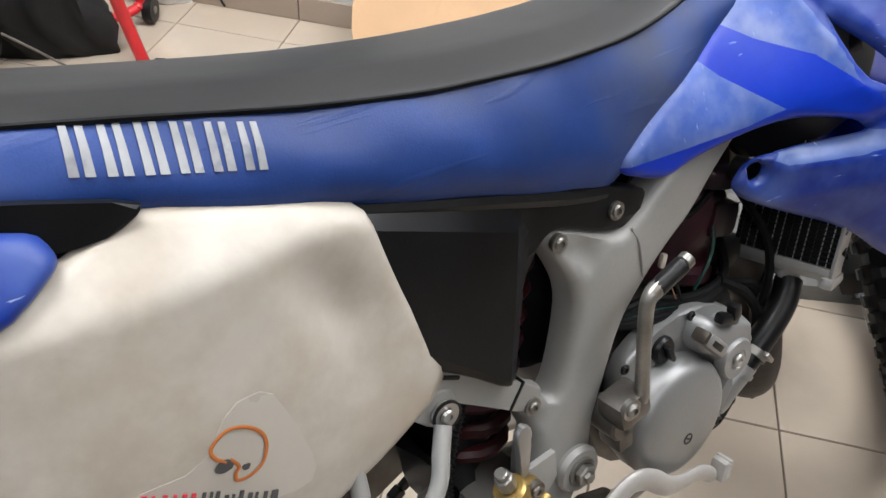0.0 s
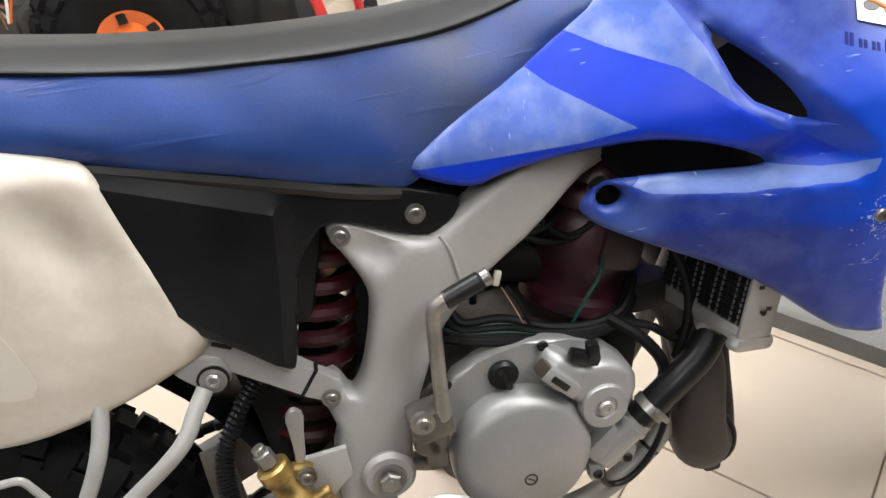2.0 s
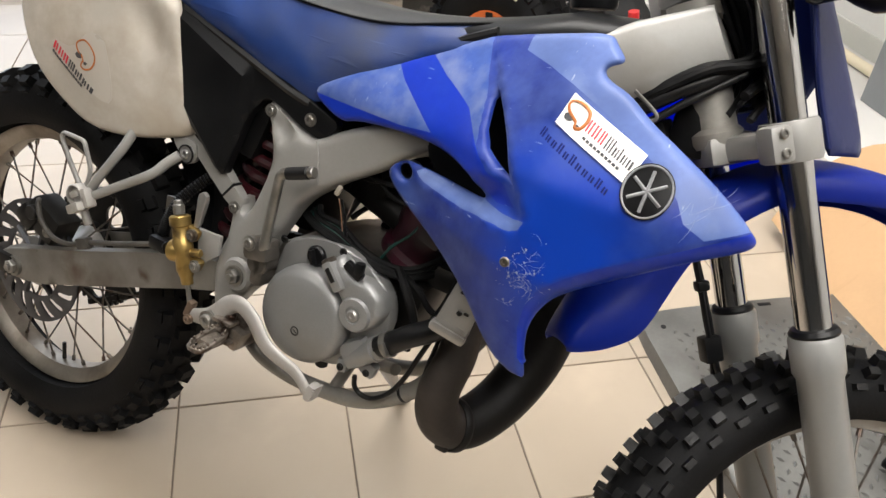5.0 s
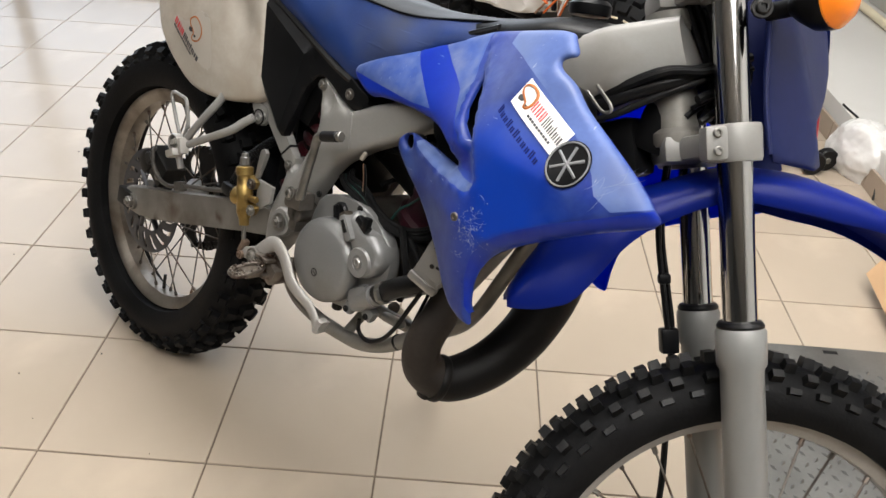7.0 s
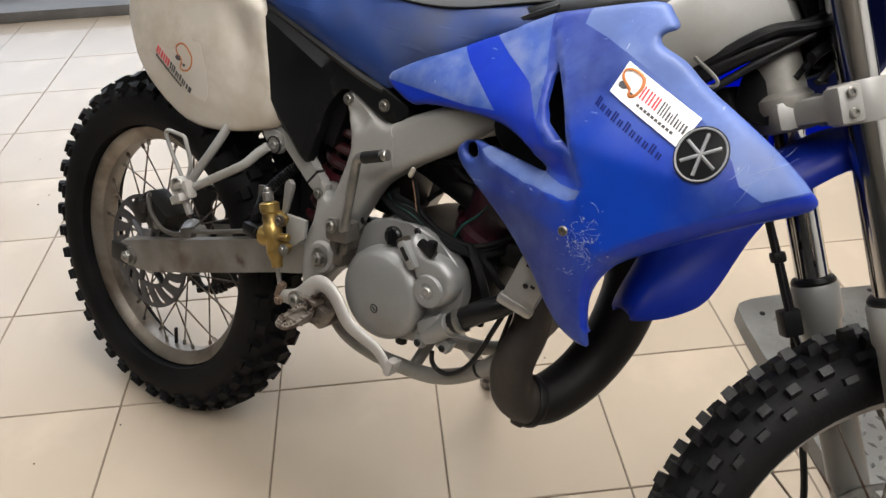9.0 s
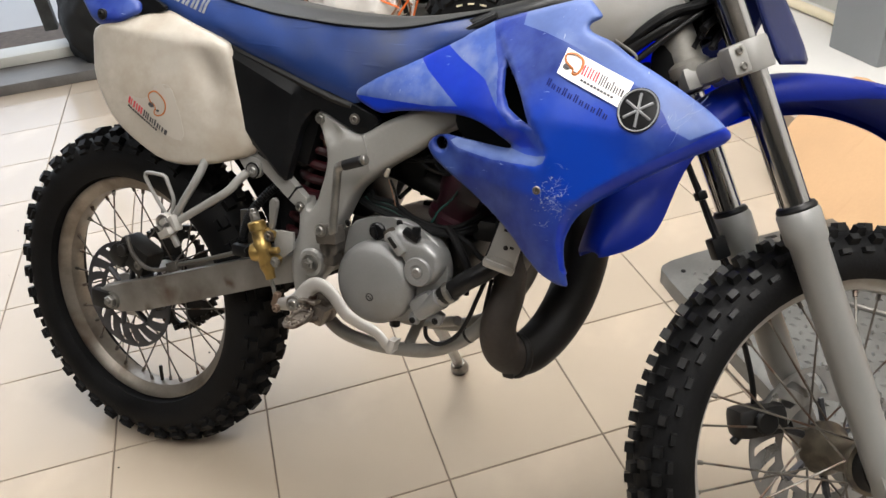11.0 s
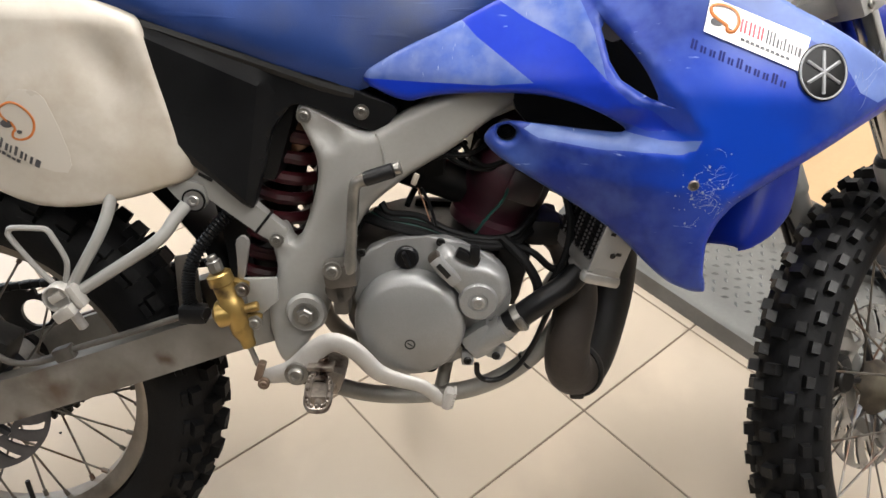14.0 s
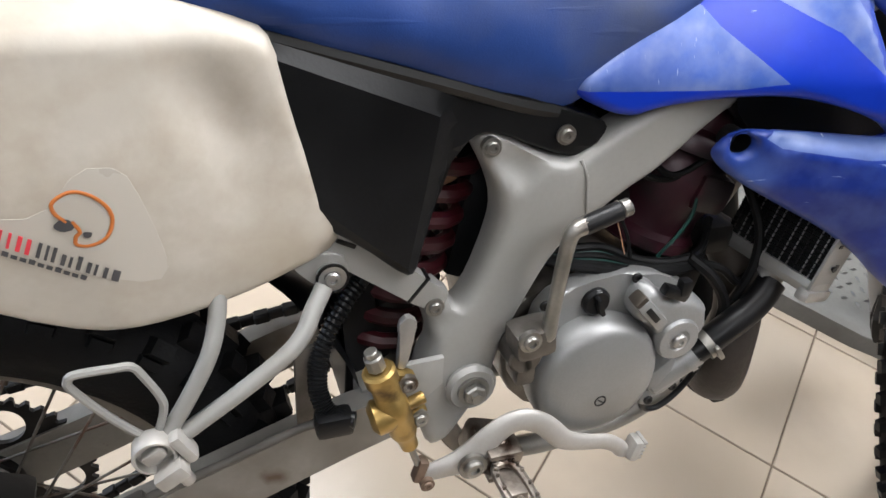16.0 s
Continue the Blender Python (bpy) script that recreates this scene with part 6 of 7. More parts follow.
# brass master cylinder
_ma, _mb = Vector((0.369, -0.132, 0.226)), Vector((0.399, -0.132, 0.132))
_md = (_mb - _ma).normalized()
_turn = toward(_md)
mc = part("rear_master_cylinder", lathe([(0, 0), (0.0125, 0), (0.0150, 0.002), (0.0150, 0.014), (0.0128, 0.016), (0.0128, 0.034), (0.0142, 0.036), (0.0142, 0.056), (0.0132, 0.058), (0.0132, 0.078), (0.0118, 0.082), (0.0090, 0.090), (0.0085, 0.100), (0, 0.100)], 28, _ma, _turn), BRASS, bike, "gold brass rear master cylinder")
for _o in ((0.0215, 0.006, -0.020), (0.034, 0.006, -0.062)):
    part("mc_ear", block((0.024, 0.014, 0.018), tuple(_ma + Vector(_o)), 0.005, Matrix.Rotation(radians(17), 3, "Y")), BRASS, mc)
part("mc_banjo", merge(rod(_ma - _md * 0.001, _ma - _md * 0.016, 0.0085, 8), rod(_ma - _md * 0.014, _ma - _md * 0.022, 0.006, 12)), STEEL, mc)
_mp = _ma + _md * 0.052
part("mc_port", merge(lathe([(0, 0), (0.0135, 0), (0.0165, 0.008), (0.0165, 0.019), (0.010, 0.024), (0, 0.024)], 20, _mp, toward((-0.95, 0, -0.25))), rod(_mp + Vector((0.002, 0, 0)), _mp + Vector((0.028, 0.004, 0.006)), 0.006)), BRASS, mc)
for _o in ((0.027, -0.002, -0.021), (0.039, -0.002, -0.064)):
    part("mc_bolt", bolt(tuple(_ma + Vector(_o)), 0.0062), STEEL, mc)
part("mc_bracket", slab([(0.392, 0.212), (0.434, 0.214), (0.434, 0.185), (0.412, 0.165), (0.398, 0.175)], -0.118, -0.111, 0.0015, 0), FRAME, mc)
part("mc_lever", slab([(0.389, 0.262), (0.398, 0.270), (0.407, 0.262), (0.402, 0.242), (0.398, 0.215), (0.388, 0.212), (0.391, 0.240)], -0.124, -0.116, 0.002, 1), ALLOY, mc)
part("pushrod", rod(_ma + _md * 0.10, _ma + _md * 0.128, 0.0035, 10), STEEL, mc)
part("clevis", merge(block((0.010, 0.013, 0.026), _ma + _md * 0.136, 0.003, Matrix.Rotation(radians(17), 3, "Y")), bolt(tuple(_ma + _md * 0.150 + Vector((0.001, -0.009, 0))), 0.005)), RUSTED, mc, "rusty steel clevis")
_hp = [(0.350, -0.128, 0.170), (0.330, -0.118, 0.172), (0.322, -0.105, 0.195), (0.330, -0.092, 0.230), (0.360, -0.075, 0.270), (0.39, -0.06, 0.29)]
curve_tube("fluid_hose", _hp, 0.0075, HOSE, bike, "corrugated black fluid hose")
bm = bmesh.new()
_dense = spline(_hp, 10)
for _i in range(4, len(_dense) - 8):
    _c, _t = Vector(_dense[_i]), Vector(_dense[_i + 1]) - Vector(_dense[_i])
    lathe([(0.0074, -0.0012), (0.0094, 0), (0.0074, 0.0012)], 12, _c, toward(_t), bm)
part("hose_coil", bm, HOSE, bike)["kind"] = "stuff"
part("hose_elbow", block((0.034, 0.022, 0.022), (0.332, -0.122, 0.167), 0.006), HOSE, bike)

# ---------- side stand ----------
stand = part("side_stand", sweep([(0.60, 0.075, 0.045), (0.585, 0.16, -0.02), (0.56, 0.29, -0.125), (0.543, 0.365, -0.186)], (0.012, 0.012, 0.0115, 0.011), 14), STEEL, bike, "steel side stand with a worn foot")
part("stand_foot", lathe([(0, -0.010), (0.014, -0.010), (0.019, 0.0), (0.021, 0.012), (0.019, 0.016), (0, 0.016)], 20, (0.541, 0.374, -0.196), toward((-0.06, 0.60, -0.62))), STEEL, stand)

# ---------- front end (its own steered frame: x forwards, y left, z up the legs) ----------
LEG = 0.079
for _s in (-1, 1):
    leg = part("fork_leg", lathe([(0, -0.035), (0.017, -0.035), (0.022, -0.022), (0.023, 0.03), (0.0225, 0.10), (0.0245, 0.112), (0.0245, 0.335), (0.028, 0.342), (0.0285, 0.380), (0.026, 0.384), (0.022, 0.384), (0.022, 0.37)], 36, (-0.006, _s * LEG, 0), "Z"), SLIDER, bike, "grey painted fork slider", FRONT)
    part("dust_seal", lathe([(0.0195, 0.384), (0.0262, 0.384), (0.0268, 0.387), (0.0240, 0.3915), (0.0195, 0.393)], 32, (-0.006, _s * LEG, 0), "Z"), HOSE, leg)
    part("stanchion", lathe([(0, 0.37), (0.0195, 0.37), (0.0195, 0.80), (0.017, 0.803), (0, 0.803)], 36, (-0.006, _s * LEG, 0), "Z"), CHROME, leg, "chromed fork stanchion")
    part("axle_clamp", merge(block((0.052, 0.040, 0.050), (0.0, _s * LEG, -0.012), 0.012), bolt((0.014, _s * LEG + _s * 0.022, -0.024), 0.007, (0, _s, 0))), FRAME, leg)
    part("clamp_bolt", bolt((0.018, _s * LEG + _s * 0.020, 0.012), 0.0065, (0, _s, 0)), STEEL, leg)
axle = part("front_axle", merge(rod((0, -0.092, 0), (0, 0.092, 0), 0.0095, 16), lathe([(0.011, -0.064), (0.024, -0.064), (0.026, -0.068), (0.030, -0.068), (0.034, -0.064), (0.036, -0.056), (0.036, -0.046), (0.02, -0.044)], 32)), DARK, bike, "greasy axle with a speedometer drive", FRONT)
_ca = block((0.082, 0.046, 0.048), (-0.086, 0.058, 0.082), 0.014, Matrix.Rotation(radians(14), 3, "Y"))
block((0.09, 0.018, 0.03), (-0.05, 0.078, 0.06), 0.006, Matrix.Rotation(radians(20), 3, "Y"), bm=_ca)
rod((-0.088, 0.034, 0.085), (-0.088, 0.022, 0.085), 0.018, 18, _ca)
rod((-0.118, 0.06, 0.070), (-0.134, 0.06, 0.064), 0.006, 10, _ca)
caliper = part("front_caliper", _ca, DARK, bike, "grimy black front brake caliper", FRONT)
for _a, _c in ((-0.112, 0.098), (-0.060, 0.066)):
    part("caliper_bolt", bolt((_a, 0.034, _c), 0.006, (0, -1, 0)), STEEL, caliper, "", FRONT)
# yokes
AX = -0.047


def yoke(z, h, bore):
    bm = block((0.062, 0.075, h), (AX + 0.004, 0, z), 0.010)
    for s in (-1, 1):
        block((0.046, 0.075, h * 0.85), (-0.024, s * 0.055, z), 0.009, Matrix.Rotation(radians(-22 * s), 3, "Z"), bm=bm)
        lathe([(bore, z - h * 0.62), (0.0295, z - h * 0.62), (0.031, z - h * 0.5), (0.031, z + h * 0.5), (0.0295, z + h * 0.62), (bore, z + h * 0.62)], 32, (-0.006, s * LEG, 0), "Z", bm, close=True)
        block((0.026, 0.030, h * 1.15), (-0.034, s * (LEG + 0.014), z), 0.006, bm=bm)
    return bm


lower = part("lower_yoke", yoke(0.595, 0.034, 0.0197), FRAME, bike, "grey lower fork yoke", FRONT)
for _z in (0.586, 0.606):
    part("yoke_bolt", bolt((-0.034, -LEG - 0.030, _z), 0.0055, (0, -1, 0), washer=False), STEEL, lower)
upper = part("upper_yoke", yoke(0.775, 0.030, 0.0197), FRAME, bike, "grey upper fork yoke", FRONT)
part("stem_nut", lathe([(0, 0.79), (0.024, 0.79), (0.024, 0.80), (0.018, 0.803), (0.018, 0.812), (0, 0.812)], 6, (AX, 0, 0), "Z"), STEEL, upper)
# dark mass added to fill the darkness behind the steering head
part("coil_box", merge(block((0.085, 0.06, 0.075), (0.935, 0.0, 0.478), 0.012, Matrix.Rotation(radians(-30), 3, "Y")), block((0.05, 0.05, 0.06), (0.985, 0.0, 0.525), 0.012)), LOOM_DARK, bike)
_rng = random.Random(31)
for _i in range(8):                              # dark loom strands under the spar and round the steering head
    _o = Vector((_rng.uniform(-0.006, 0.006), _rng.uniform(-0.006, 0.006), _rng.uniform(-0.007, 0.007)))
    curve_tube("cable", [tuple(Vector(p) + _o * k) for p, k in (((0.86, -0.050, 0.492), 1.6), ((0.905, -0.056, 0.527), 1.0), ((0.945, -0.056, 0.560), 0.8), ((0.985, -0.047, 0.592), 0.9), ((1.020, -0.020, 0.606), 1.3), ((1.045, 0.015, 0.632), 2.2))], _rng.choice((0.003, 0.004, 0.005)), LOOM_DARK, bike, n=8)
# clutter of cables behind the mask
_rng = random.Random(4)
for _i in range(18):
    _yy = _rng.uniform(-0.06, 0.06)
    curve_tube("cable", [(-0.03 + _rng.uniform(-0.02, 0.02), _yy, 0.62 + _rng.uniform(0, 0.03)), (0.0 + _rng.uniform(-0.02, 0.03), _yy * 0.7, 0.68 + _rng.uniform(-0.02, 0.02)), (-0.02 + _rng.uniform(-0.02, 0.03), _yy, 0.74), (-0.05, _yy * 1.2, 0.80)], _rng.choice((0.003, 0.0045, 0.006)), HOSE, bike, n=8, m=FRONT)
part("connector_block", merge(block((0.030, 0.075, 0.15), (-0.002, 0.010, 0.705), 0.010), merge(block((0.022, 0.03, 0.05), (0.012, -0.035, 0.66), 0.006), block((0.02, 0.028, 0.04), (0.004, -0.045, 0.74), 0.006))), BLACK, bike, "black wiring connector behind the forks", FRONT)
curve_tube("loom", [(0.80, -0.055, 0.462), (0.87, -0.060, 0.498), (0.92, -0.058, 0.530), (0.958, -0.050, 0.562), (0.995, -0.030, 0.590), (1.03, 0.01, 0.62)], 0.0095, HOSE, bike, "taped black wiring loom", 12)
curve_tube("throttle_cable", [(0.78, -0.05, 0.47), (0.87, -0.070, 0.487), (0.935, -0.060, 0.520), (0.978, -0.045, 0.56), (1.02, -0.02, 0.60)], 0.0045, HOSE, bike)
curve_tube("wire_clip", [(0.915, -0.085, 0.545), (0.945, -0.088, 0.53), (0.955, -0.088, 0.538), (0.925, -0.086, 0.556)], 0.0022, STEEL, bike, n=6)
part("horn", merge(lathe([(0, 0), (0.03, 0), (0.034, 0.008), (0.03, 0.02), (0, 0.024)], 28, (0.90, -0.065, 0.475), toward((0.5, -0.6, 0.3))), block((0.05, 0.04, 0.07), (0.885, -0.04, 0.50), 0.01)), BLACK, bike)
curve_tube("fork_cable", [(-0.04, 0.06, 0.60), (-0.055, 0.062, 0.50), (-0.05, 0.065, 0.42), (-0.045, 0.07, 0.36), (-0.05, 0.07, 0.30), (-0.07, 0.06, 0.15), (-0.09, 0.06, 0.08)], 0.0045, HOSE, bike, n=8, m=FRONT)
curve_tube("fork_cable", [(-0.045, 0.048, 0.60), (-0.062, 0.050, 0.50), (-0.058, 0.055, 0.42), (-0.052, 0.062, 0.36), (-0.04, 0.06, 0.25)], 0.004, HOSE, bike, n=8, m=FRONT)
part("cable_guide", block((0.024, 0.022, 0.034), (-0.050, 0.068, 0.345), 0.004), BLACK, bike, "", FRONT)
part("cable_clip", block((0.016, 0.016, 0.014), (-0.056, 0.056, 0.43), 0.004), BLACK, bike, "", FRONT)


# front mudguard
def guard_rows():
    X = (-0.270, -0.264, -0.252, -0.230, -0.205, -0.185, -0.165, -0.12, -0.075, 0.0, 0.07, 0.12, 0.165, 0.21, 0.26, 0.29, 0.32, 0.35, 0.375, 0.395, 0.405)
    T = (0.428, 0.439, 0.456, 0.482, 0.507, 0.523, 0.535, 0.546, 0.556, 0.571, 0.563, 0.546, 0.523, 0.495, 0.458, 0.430, 0.400, 0.366, 0.330, 0.296, 0.272)
    Wd = (0.034, 0.041, 0.046, 0.051, 0.054, 0.055, 0.056, 0.056, 0.058, 0.062, 0.068, 0.071, 0.073, 0.074, 0.075, 0.075, 0.075, 0.073, 0.067, 0.055, 0.036)
    D = (0.008, 0.020, 0.038, 0.065, 0.088, 0.099, 0.096, 0.060, 0.044, 0.040, 0.046, 0.045, 0.036, 0.030, 0.030, 0.034, 0.045, 0.062, 0.062, 0.030, 0.008)
    q = spline(list(zip(X, T, Wd, D)), 5)
    return q


bm = bmesh.new()
rows = []
for x, t, w, d in guard_rows():
    row = []
    for k in range(25):
        s = -1 + 2 * k / 24
        a = abs(s)
        flat = 0.74
        yy = math.copysign(w * min(1.0, a / flat * 0.86 + max(0, a - flat) * 0.37), s)
        dz = d * (0.35 * min(1, a / flat) ** 2 + (0.65 * ((a - flat) / (1 - flat)) ** 0.9 if a > flat else 0))
        row.append(Vector((x - dz * 0.12, yy, t - dz)))
    rows.append(row)
top_rows = [[bm.verts.new(v) for v in row] for row in rows]
low_rows = [[bm.verts.new(Vector((v.x, v.y * 0.965, v.z - 0.0035))) for v in row] for row in rows]
for R_, flip in ((top_rows, False), (low_rows, True)):
    for A, Bq in zip(R_, R_[1:]):
        for k in range(24):
            q = (A[k], A[k + 1], Bq[k + 1], Bq[k])
            bm.faces.new(q[::-1] if flip else q)
for i in range(len(rows) - 1):
    for k in (0, 24):
        bm.faces.new((top_rows[i][k], top_rows[i + 1][k], low_rows[i + 1][k], low_rows[i][k]))
for i in (0, len(rows) - 1):
    for k in range(24):
        bm.faces.new((top_rows[i][k], top_rows[i][k + 1], low_rows[i][k + 1], low_rows[i][k]))
guard = part("front_mudguard", bm, FENDER, bike, "dark blue scuffed front mudguard", FRONT, sharp=50)
part("guard_bolt", bolt((0.395, 0.01, 0.368), 0.004, (-0.7, -0.1, -0.6), washer=False), STEEL, guard)
# headlamp mask
_mask = [(0.028, 0.573), (0.070, 0.565), (0.108, 0.557), (0.105, 0.590), (0.104, 0.612), (0.120, 0.626), (0.142, 0.650), (0.165, 0.690), (0.170, 0.735), (0.172, 0.82), (0.05, 0.82), (0.035, 0.73), (0.026, 0.65)]


def mask_y(x, z):
    crease = 0.110 - (z - 0.559) * 0.20
    return -0.090 + 0.55 * (min(x, crease) - 0.03) + 1.3 * max(0.0, x - crease)


mask = part("headlamp_mask", panel(_mask, mask_y, 0.003, (), 0.010, 0.008, 0.006, 1), MASKBLUE, bike, "dark blue headlamp mask", FRONT, sharp=50)
part("mask_side", panel(_mask, lambda x, z: min(0.09, 0.09 - 0.2 * (x - 0.03)), 0.003, (), 0.02, 0.008, 0.006, 1, side=-1), MASKBLUE, mask, "", None, sharp=50)
part("mask_rim", sweep([(0.030, -0.089, 0.580), (0.028, -0.089, 0.65), (0.037, -0.086, 0.73), (0.05, -0.08, 0.82)], 0.003, 6), MASKBLUE, mask)
signal = part("turn_signal", lathe([(0, 0.0), (0.010, 0.0), (0.010, 0.03), (0.020, 0.042), (0.030, 0.058), (0.032, 0.075), (0.031, 0.08)], 28, (0.035, -0.085, 0.738), toward((0.55, -0.83, -0.05))), GLOSSY, bike, "black turn signal with an orange lens", FRONT)
_so = Vector((0.035, -0.085, 0.738)) + Vector((0.55, -0.83, -0.05)).normalized() * 0.079
part("signal_lens", lathe([(0, 0.022), (0.012, 0.020), (0.024, 0.012), (0.0315, 0.0), (0, 0.0)], 28, _so, toward((0.55, -0.83, -0.05))), LENS, signal)
part("signal_bolt", bolt((0.018, -0.112, 0.738), 0.008, (0, -1, 0)), DARK, signal)

# ---------- things round the motorcycle ----------
def thing(name, bm, material, label, category, m=None, sharp=38, group="", kind=""):
    return tagged(finish(name, bm, material, None, "", m, sharp), label, category, group, kind)


# tread plate of a low lift
T_PLATE = Matrix.Translation(room(1.17, 0.0)) @ ROOM
_out = [(0.03, -0.005), (0.56, -0.005), (0.60, 0.03), (0.60, 1.25), (0.0, 1.25), (0.0, 0.04)]
bm = bmesh.new()
_p = soften(_out, 2)
_lo = [bm.verts.new((a, b, 0.0)) for a, b in _p]
_hi = [bm.verts.new((a, b, 0.042)) for a, b in _p]
_top = bm.faces.new(_hi)
bm.faces.new(_lo[::-1])
for _i in range(len(_p)):
    bm.faces.new((_lo[_i], _lo[(_i + 1) % len(_p)], _hi[(_i + 1) % len(_p)], _hi[_i]))
bmesh.ops.bevel(bm, geom=list(_top.edges), offset=0.006, segments=2, profile=0.6, affect="EDGES")
lift = thing("lift_platform", bm, PLATE, "worn grey steel lift platform with raised treads", "lift platform", T_PLATE)
bm = bmesh.new()
for _i in range(21):
    for _j in range(40):
        _a, _b = 0.075 + 0.0235 * _i, 0.075 + 0.0285 * _j + (0.014 if _i % 2 else 0)
        _t = 0.9 if (_i + _j) % 2 else -0.9
        _c, _s = math.cos(_t), math.sin(_t)
        _v = [bm.verts.new((_a + _c * u - _s * w, _b + _s * u + _c * w, 0.042 + h)) for u, w, h in ((-0.0115, 0, -0.001), (0, -0.0042, 0), (0.0115, 0, -0.001), (0, 0.0042, 0), (0, 0, 0.0050))]
        for _k in range(4):
            bm.faces.new((_v[_k], _v[(_k + 1) % 4], _v[4]))
tread = part("tread", bm, PLATE, lift, "raised tread bars")
tread["kind"] = "stuff"
part("edge_slot", block((0.035, 0.012, 0.004), (0.34, 0.012, 0.0405), 0.002), HOSE, lift)
part("plate_hole", lathe([(0, 0.001), (0.006, 0.001), (0.0065, -0.001), (0, -0.001)], 16, (0.055, 0.055, 0.0425), "Z"), HOSE, lift)
part("clamp_arm", merge(block((0.055, 0.34, 0.04), (0.38, 0.66, 0.068), 0.010, Matrix.Rotation(radians(35), 3, "Z")), rod((0.30, 0.50, 0.075), (0.46, 0.84, 0.085), 0.014, 12)), BLACK, lift, "black wheel clamp arm")
part("clamp_lever", sweep([(0.26, 0.30, 0.075), (0.28, 0.38, 0.10), (0.33, 0.46, 0.11), (0.42, 0.50, 0.10)], 0.006, 8), STEEL, lift)

# cardboard leaning on the plinth: a flat carton with folded flap
C_LEAN = Matrix.Translation(room(1.705, -0.30, 0.022)) @ ROOM @ Matrix.Rotation(radians(-45), 4, "Y")
_cb = [(0.0, 0.0), (0.14, -0.05), (0.28, -0.05), (0.37, 0.0), (0.385, 0.06), (0.385, 1.5), (0.0, 1.5)]
bm = bmesh.new()
_p = soften(_cb, 1)
_lo = [bm.verts.new((a, b, -0.012)) for a, b in _p]
_hi = [bm.verts.new((a, b, 0.012)) for a, b in _p]
bm.faces.new(_hi)
bm.faces.new(_lo[::-1])
for _i in range(len(_p)):
    bm.faces.new((_lo[_i], _lo[(_i + 1) % len(_p)], _hi[(_i + 1) % len(_p)], _hi[_i]))
carton = thing("cardboard_carton", bm, CARD, "flattened brown cardboard carton leaning on the white plinth", "cardboard", C_LEAN)
part("tape_strip", block((0.030, 1.30, 0.0010), (0.335, 0.80, 0.0130), 0), TAPE, carton, "shiny parcel tape")
for _k in range(3):
    _a = radians(120 * _k + 90)
    part("print_bar", block((0.004, 0.030, 0.0008), (0.17 + 0.010 * math.cos(_a), 0.98 + 0.010 * math.sin(_a), 0.0128), 0, Matrix.Rotation(_a, 3, "Z")), GREYINK, carton, "faint printed triangle")


def crumple(size, centre, seed, amount, cuts=5, flat=1.0):
    """A soft heap: a ball pushed about by noise and flattened below."""
    bm = bmesh.new()
    bmesh.ops.create_icosphere(bm, subdivisions=cuts, radius=1.0)
    for v in bm.verts:
        n1 = noise.noise(v.co * 1.7 + Vector((seed, 0, 0)))
        n2 = abs(noise.noise(v.co * 4.3 + Vector((0, seed, 0))))
        n3 = abs(noise.noise(v.co * 9.0 + Vector((0, 0, seed))))
        v.co *= 1 + amount * (n1 + 0.7 * n2 + 0.3 * n3)
        v.co = Vector((v.co.x * size[0], v.co.y * size[1], max(-0.55, v.co.z) * size[2])) + Vector(centre)
    lo = min(v.co.z for v in bm.verts)
    for v in bm.verts:
        v.co.z -= lo
    return bm


thing("plastic_bag", crumple((0.22, 0.17, 0.07), (0, 0, 0), 2.0, 0.32), POLY, "crumpled milky plastic bag with red print on the plinth", "plastic bag", Matrix.Translation(room(2.14, 0.0, H_P)) @ ROOM, 80)
_rb = thing("paper_sheet", crumple((0.07, 0.05, 0.03), (0, 0, 0), 5.0, 0.4, 3), REDINK, "crumpled red plastic wrapper on a milky bag", "wrapper", Matrix.Translation(room(2.03, 0.02, H_P + 0.055)) @ ROOM, 80)
thing("plastic_bag", crumple((0.135, 0.09, 0.115), (0, 0, 0), 14.0, 0.13, 5), POLY, "pale clear plastic sack beside a red trolley", "plastic bag", Matrix.Translation((0.80, 2.07, 0)) @ Matrix.Rotation(radians(-26), 4, "Z"), 60)

# red paddock trolley with castors
trolley = tagged(new("paddock_trolley"), "red tubular steel trolley with black castors", "trolley")
trolley.matrix_basis = Matrix.Translation((0.612, 1.770, 0))
part("upright", sweep([(-0.042, -0.167, 0.035), (-0.068, -0.144, 0.20), (-0.11, -0.170, 0.45)], 0.0165, 14), REDPAINT, trolley)
part("upright", sweep([(0.045, 0.140, 0.058), (0.060, 0.150, 0.080), (0.042, 0.108, 0.236), (0.01, 0.03, 0.50)], 0.0150, 14), REDPAINT, trolley)
part("foot_rail", sweep([(-0.22, 0.10, 0.055), (-0.10, 0.11, 0.055), (0.02, 0.135, 0.055), (0.055, 0.150, 0.062)], 0.014, 14), REDPAINT, trolley)
part("side_rail", sweep([(-0.042, -0.167, 0.055), (-0.03, -0.02, 0.055), (0.0, 0.13, 0.055)], 0.013, 12), REDPAINT, trolley)
part("castor", lathe([(0.012, -0.013), (0.030, -0.013), (0.034, -0.010), (0.034, 0.010), (0.030, 0.013), (0.012, 0.013)], 28, (-0.012, -0.170, 0.034), toward((0.75, -0.6, 0)), close=True), HOSE, trolley, "black castor")
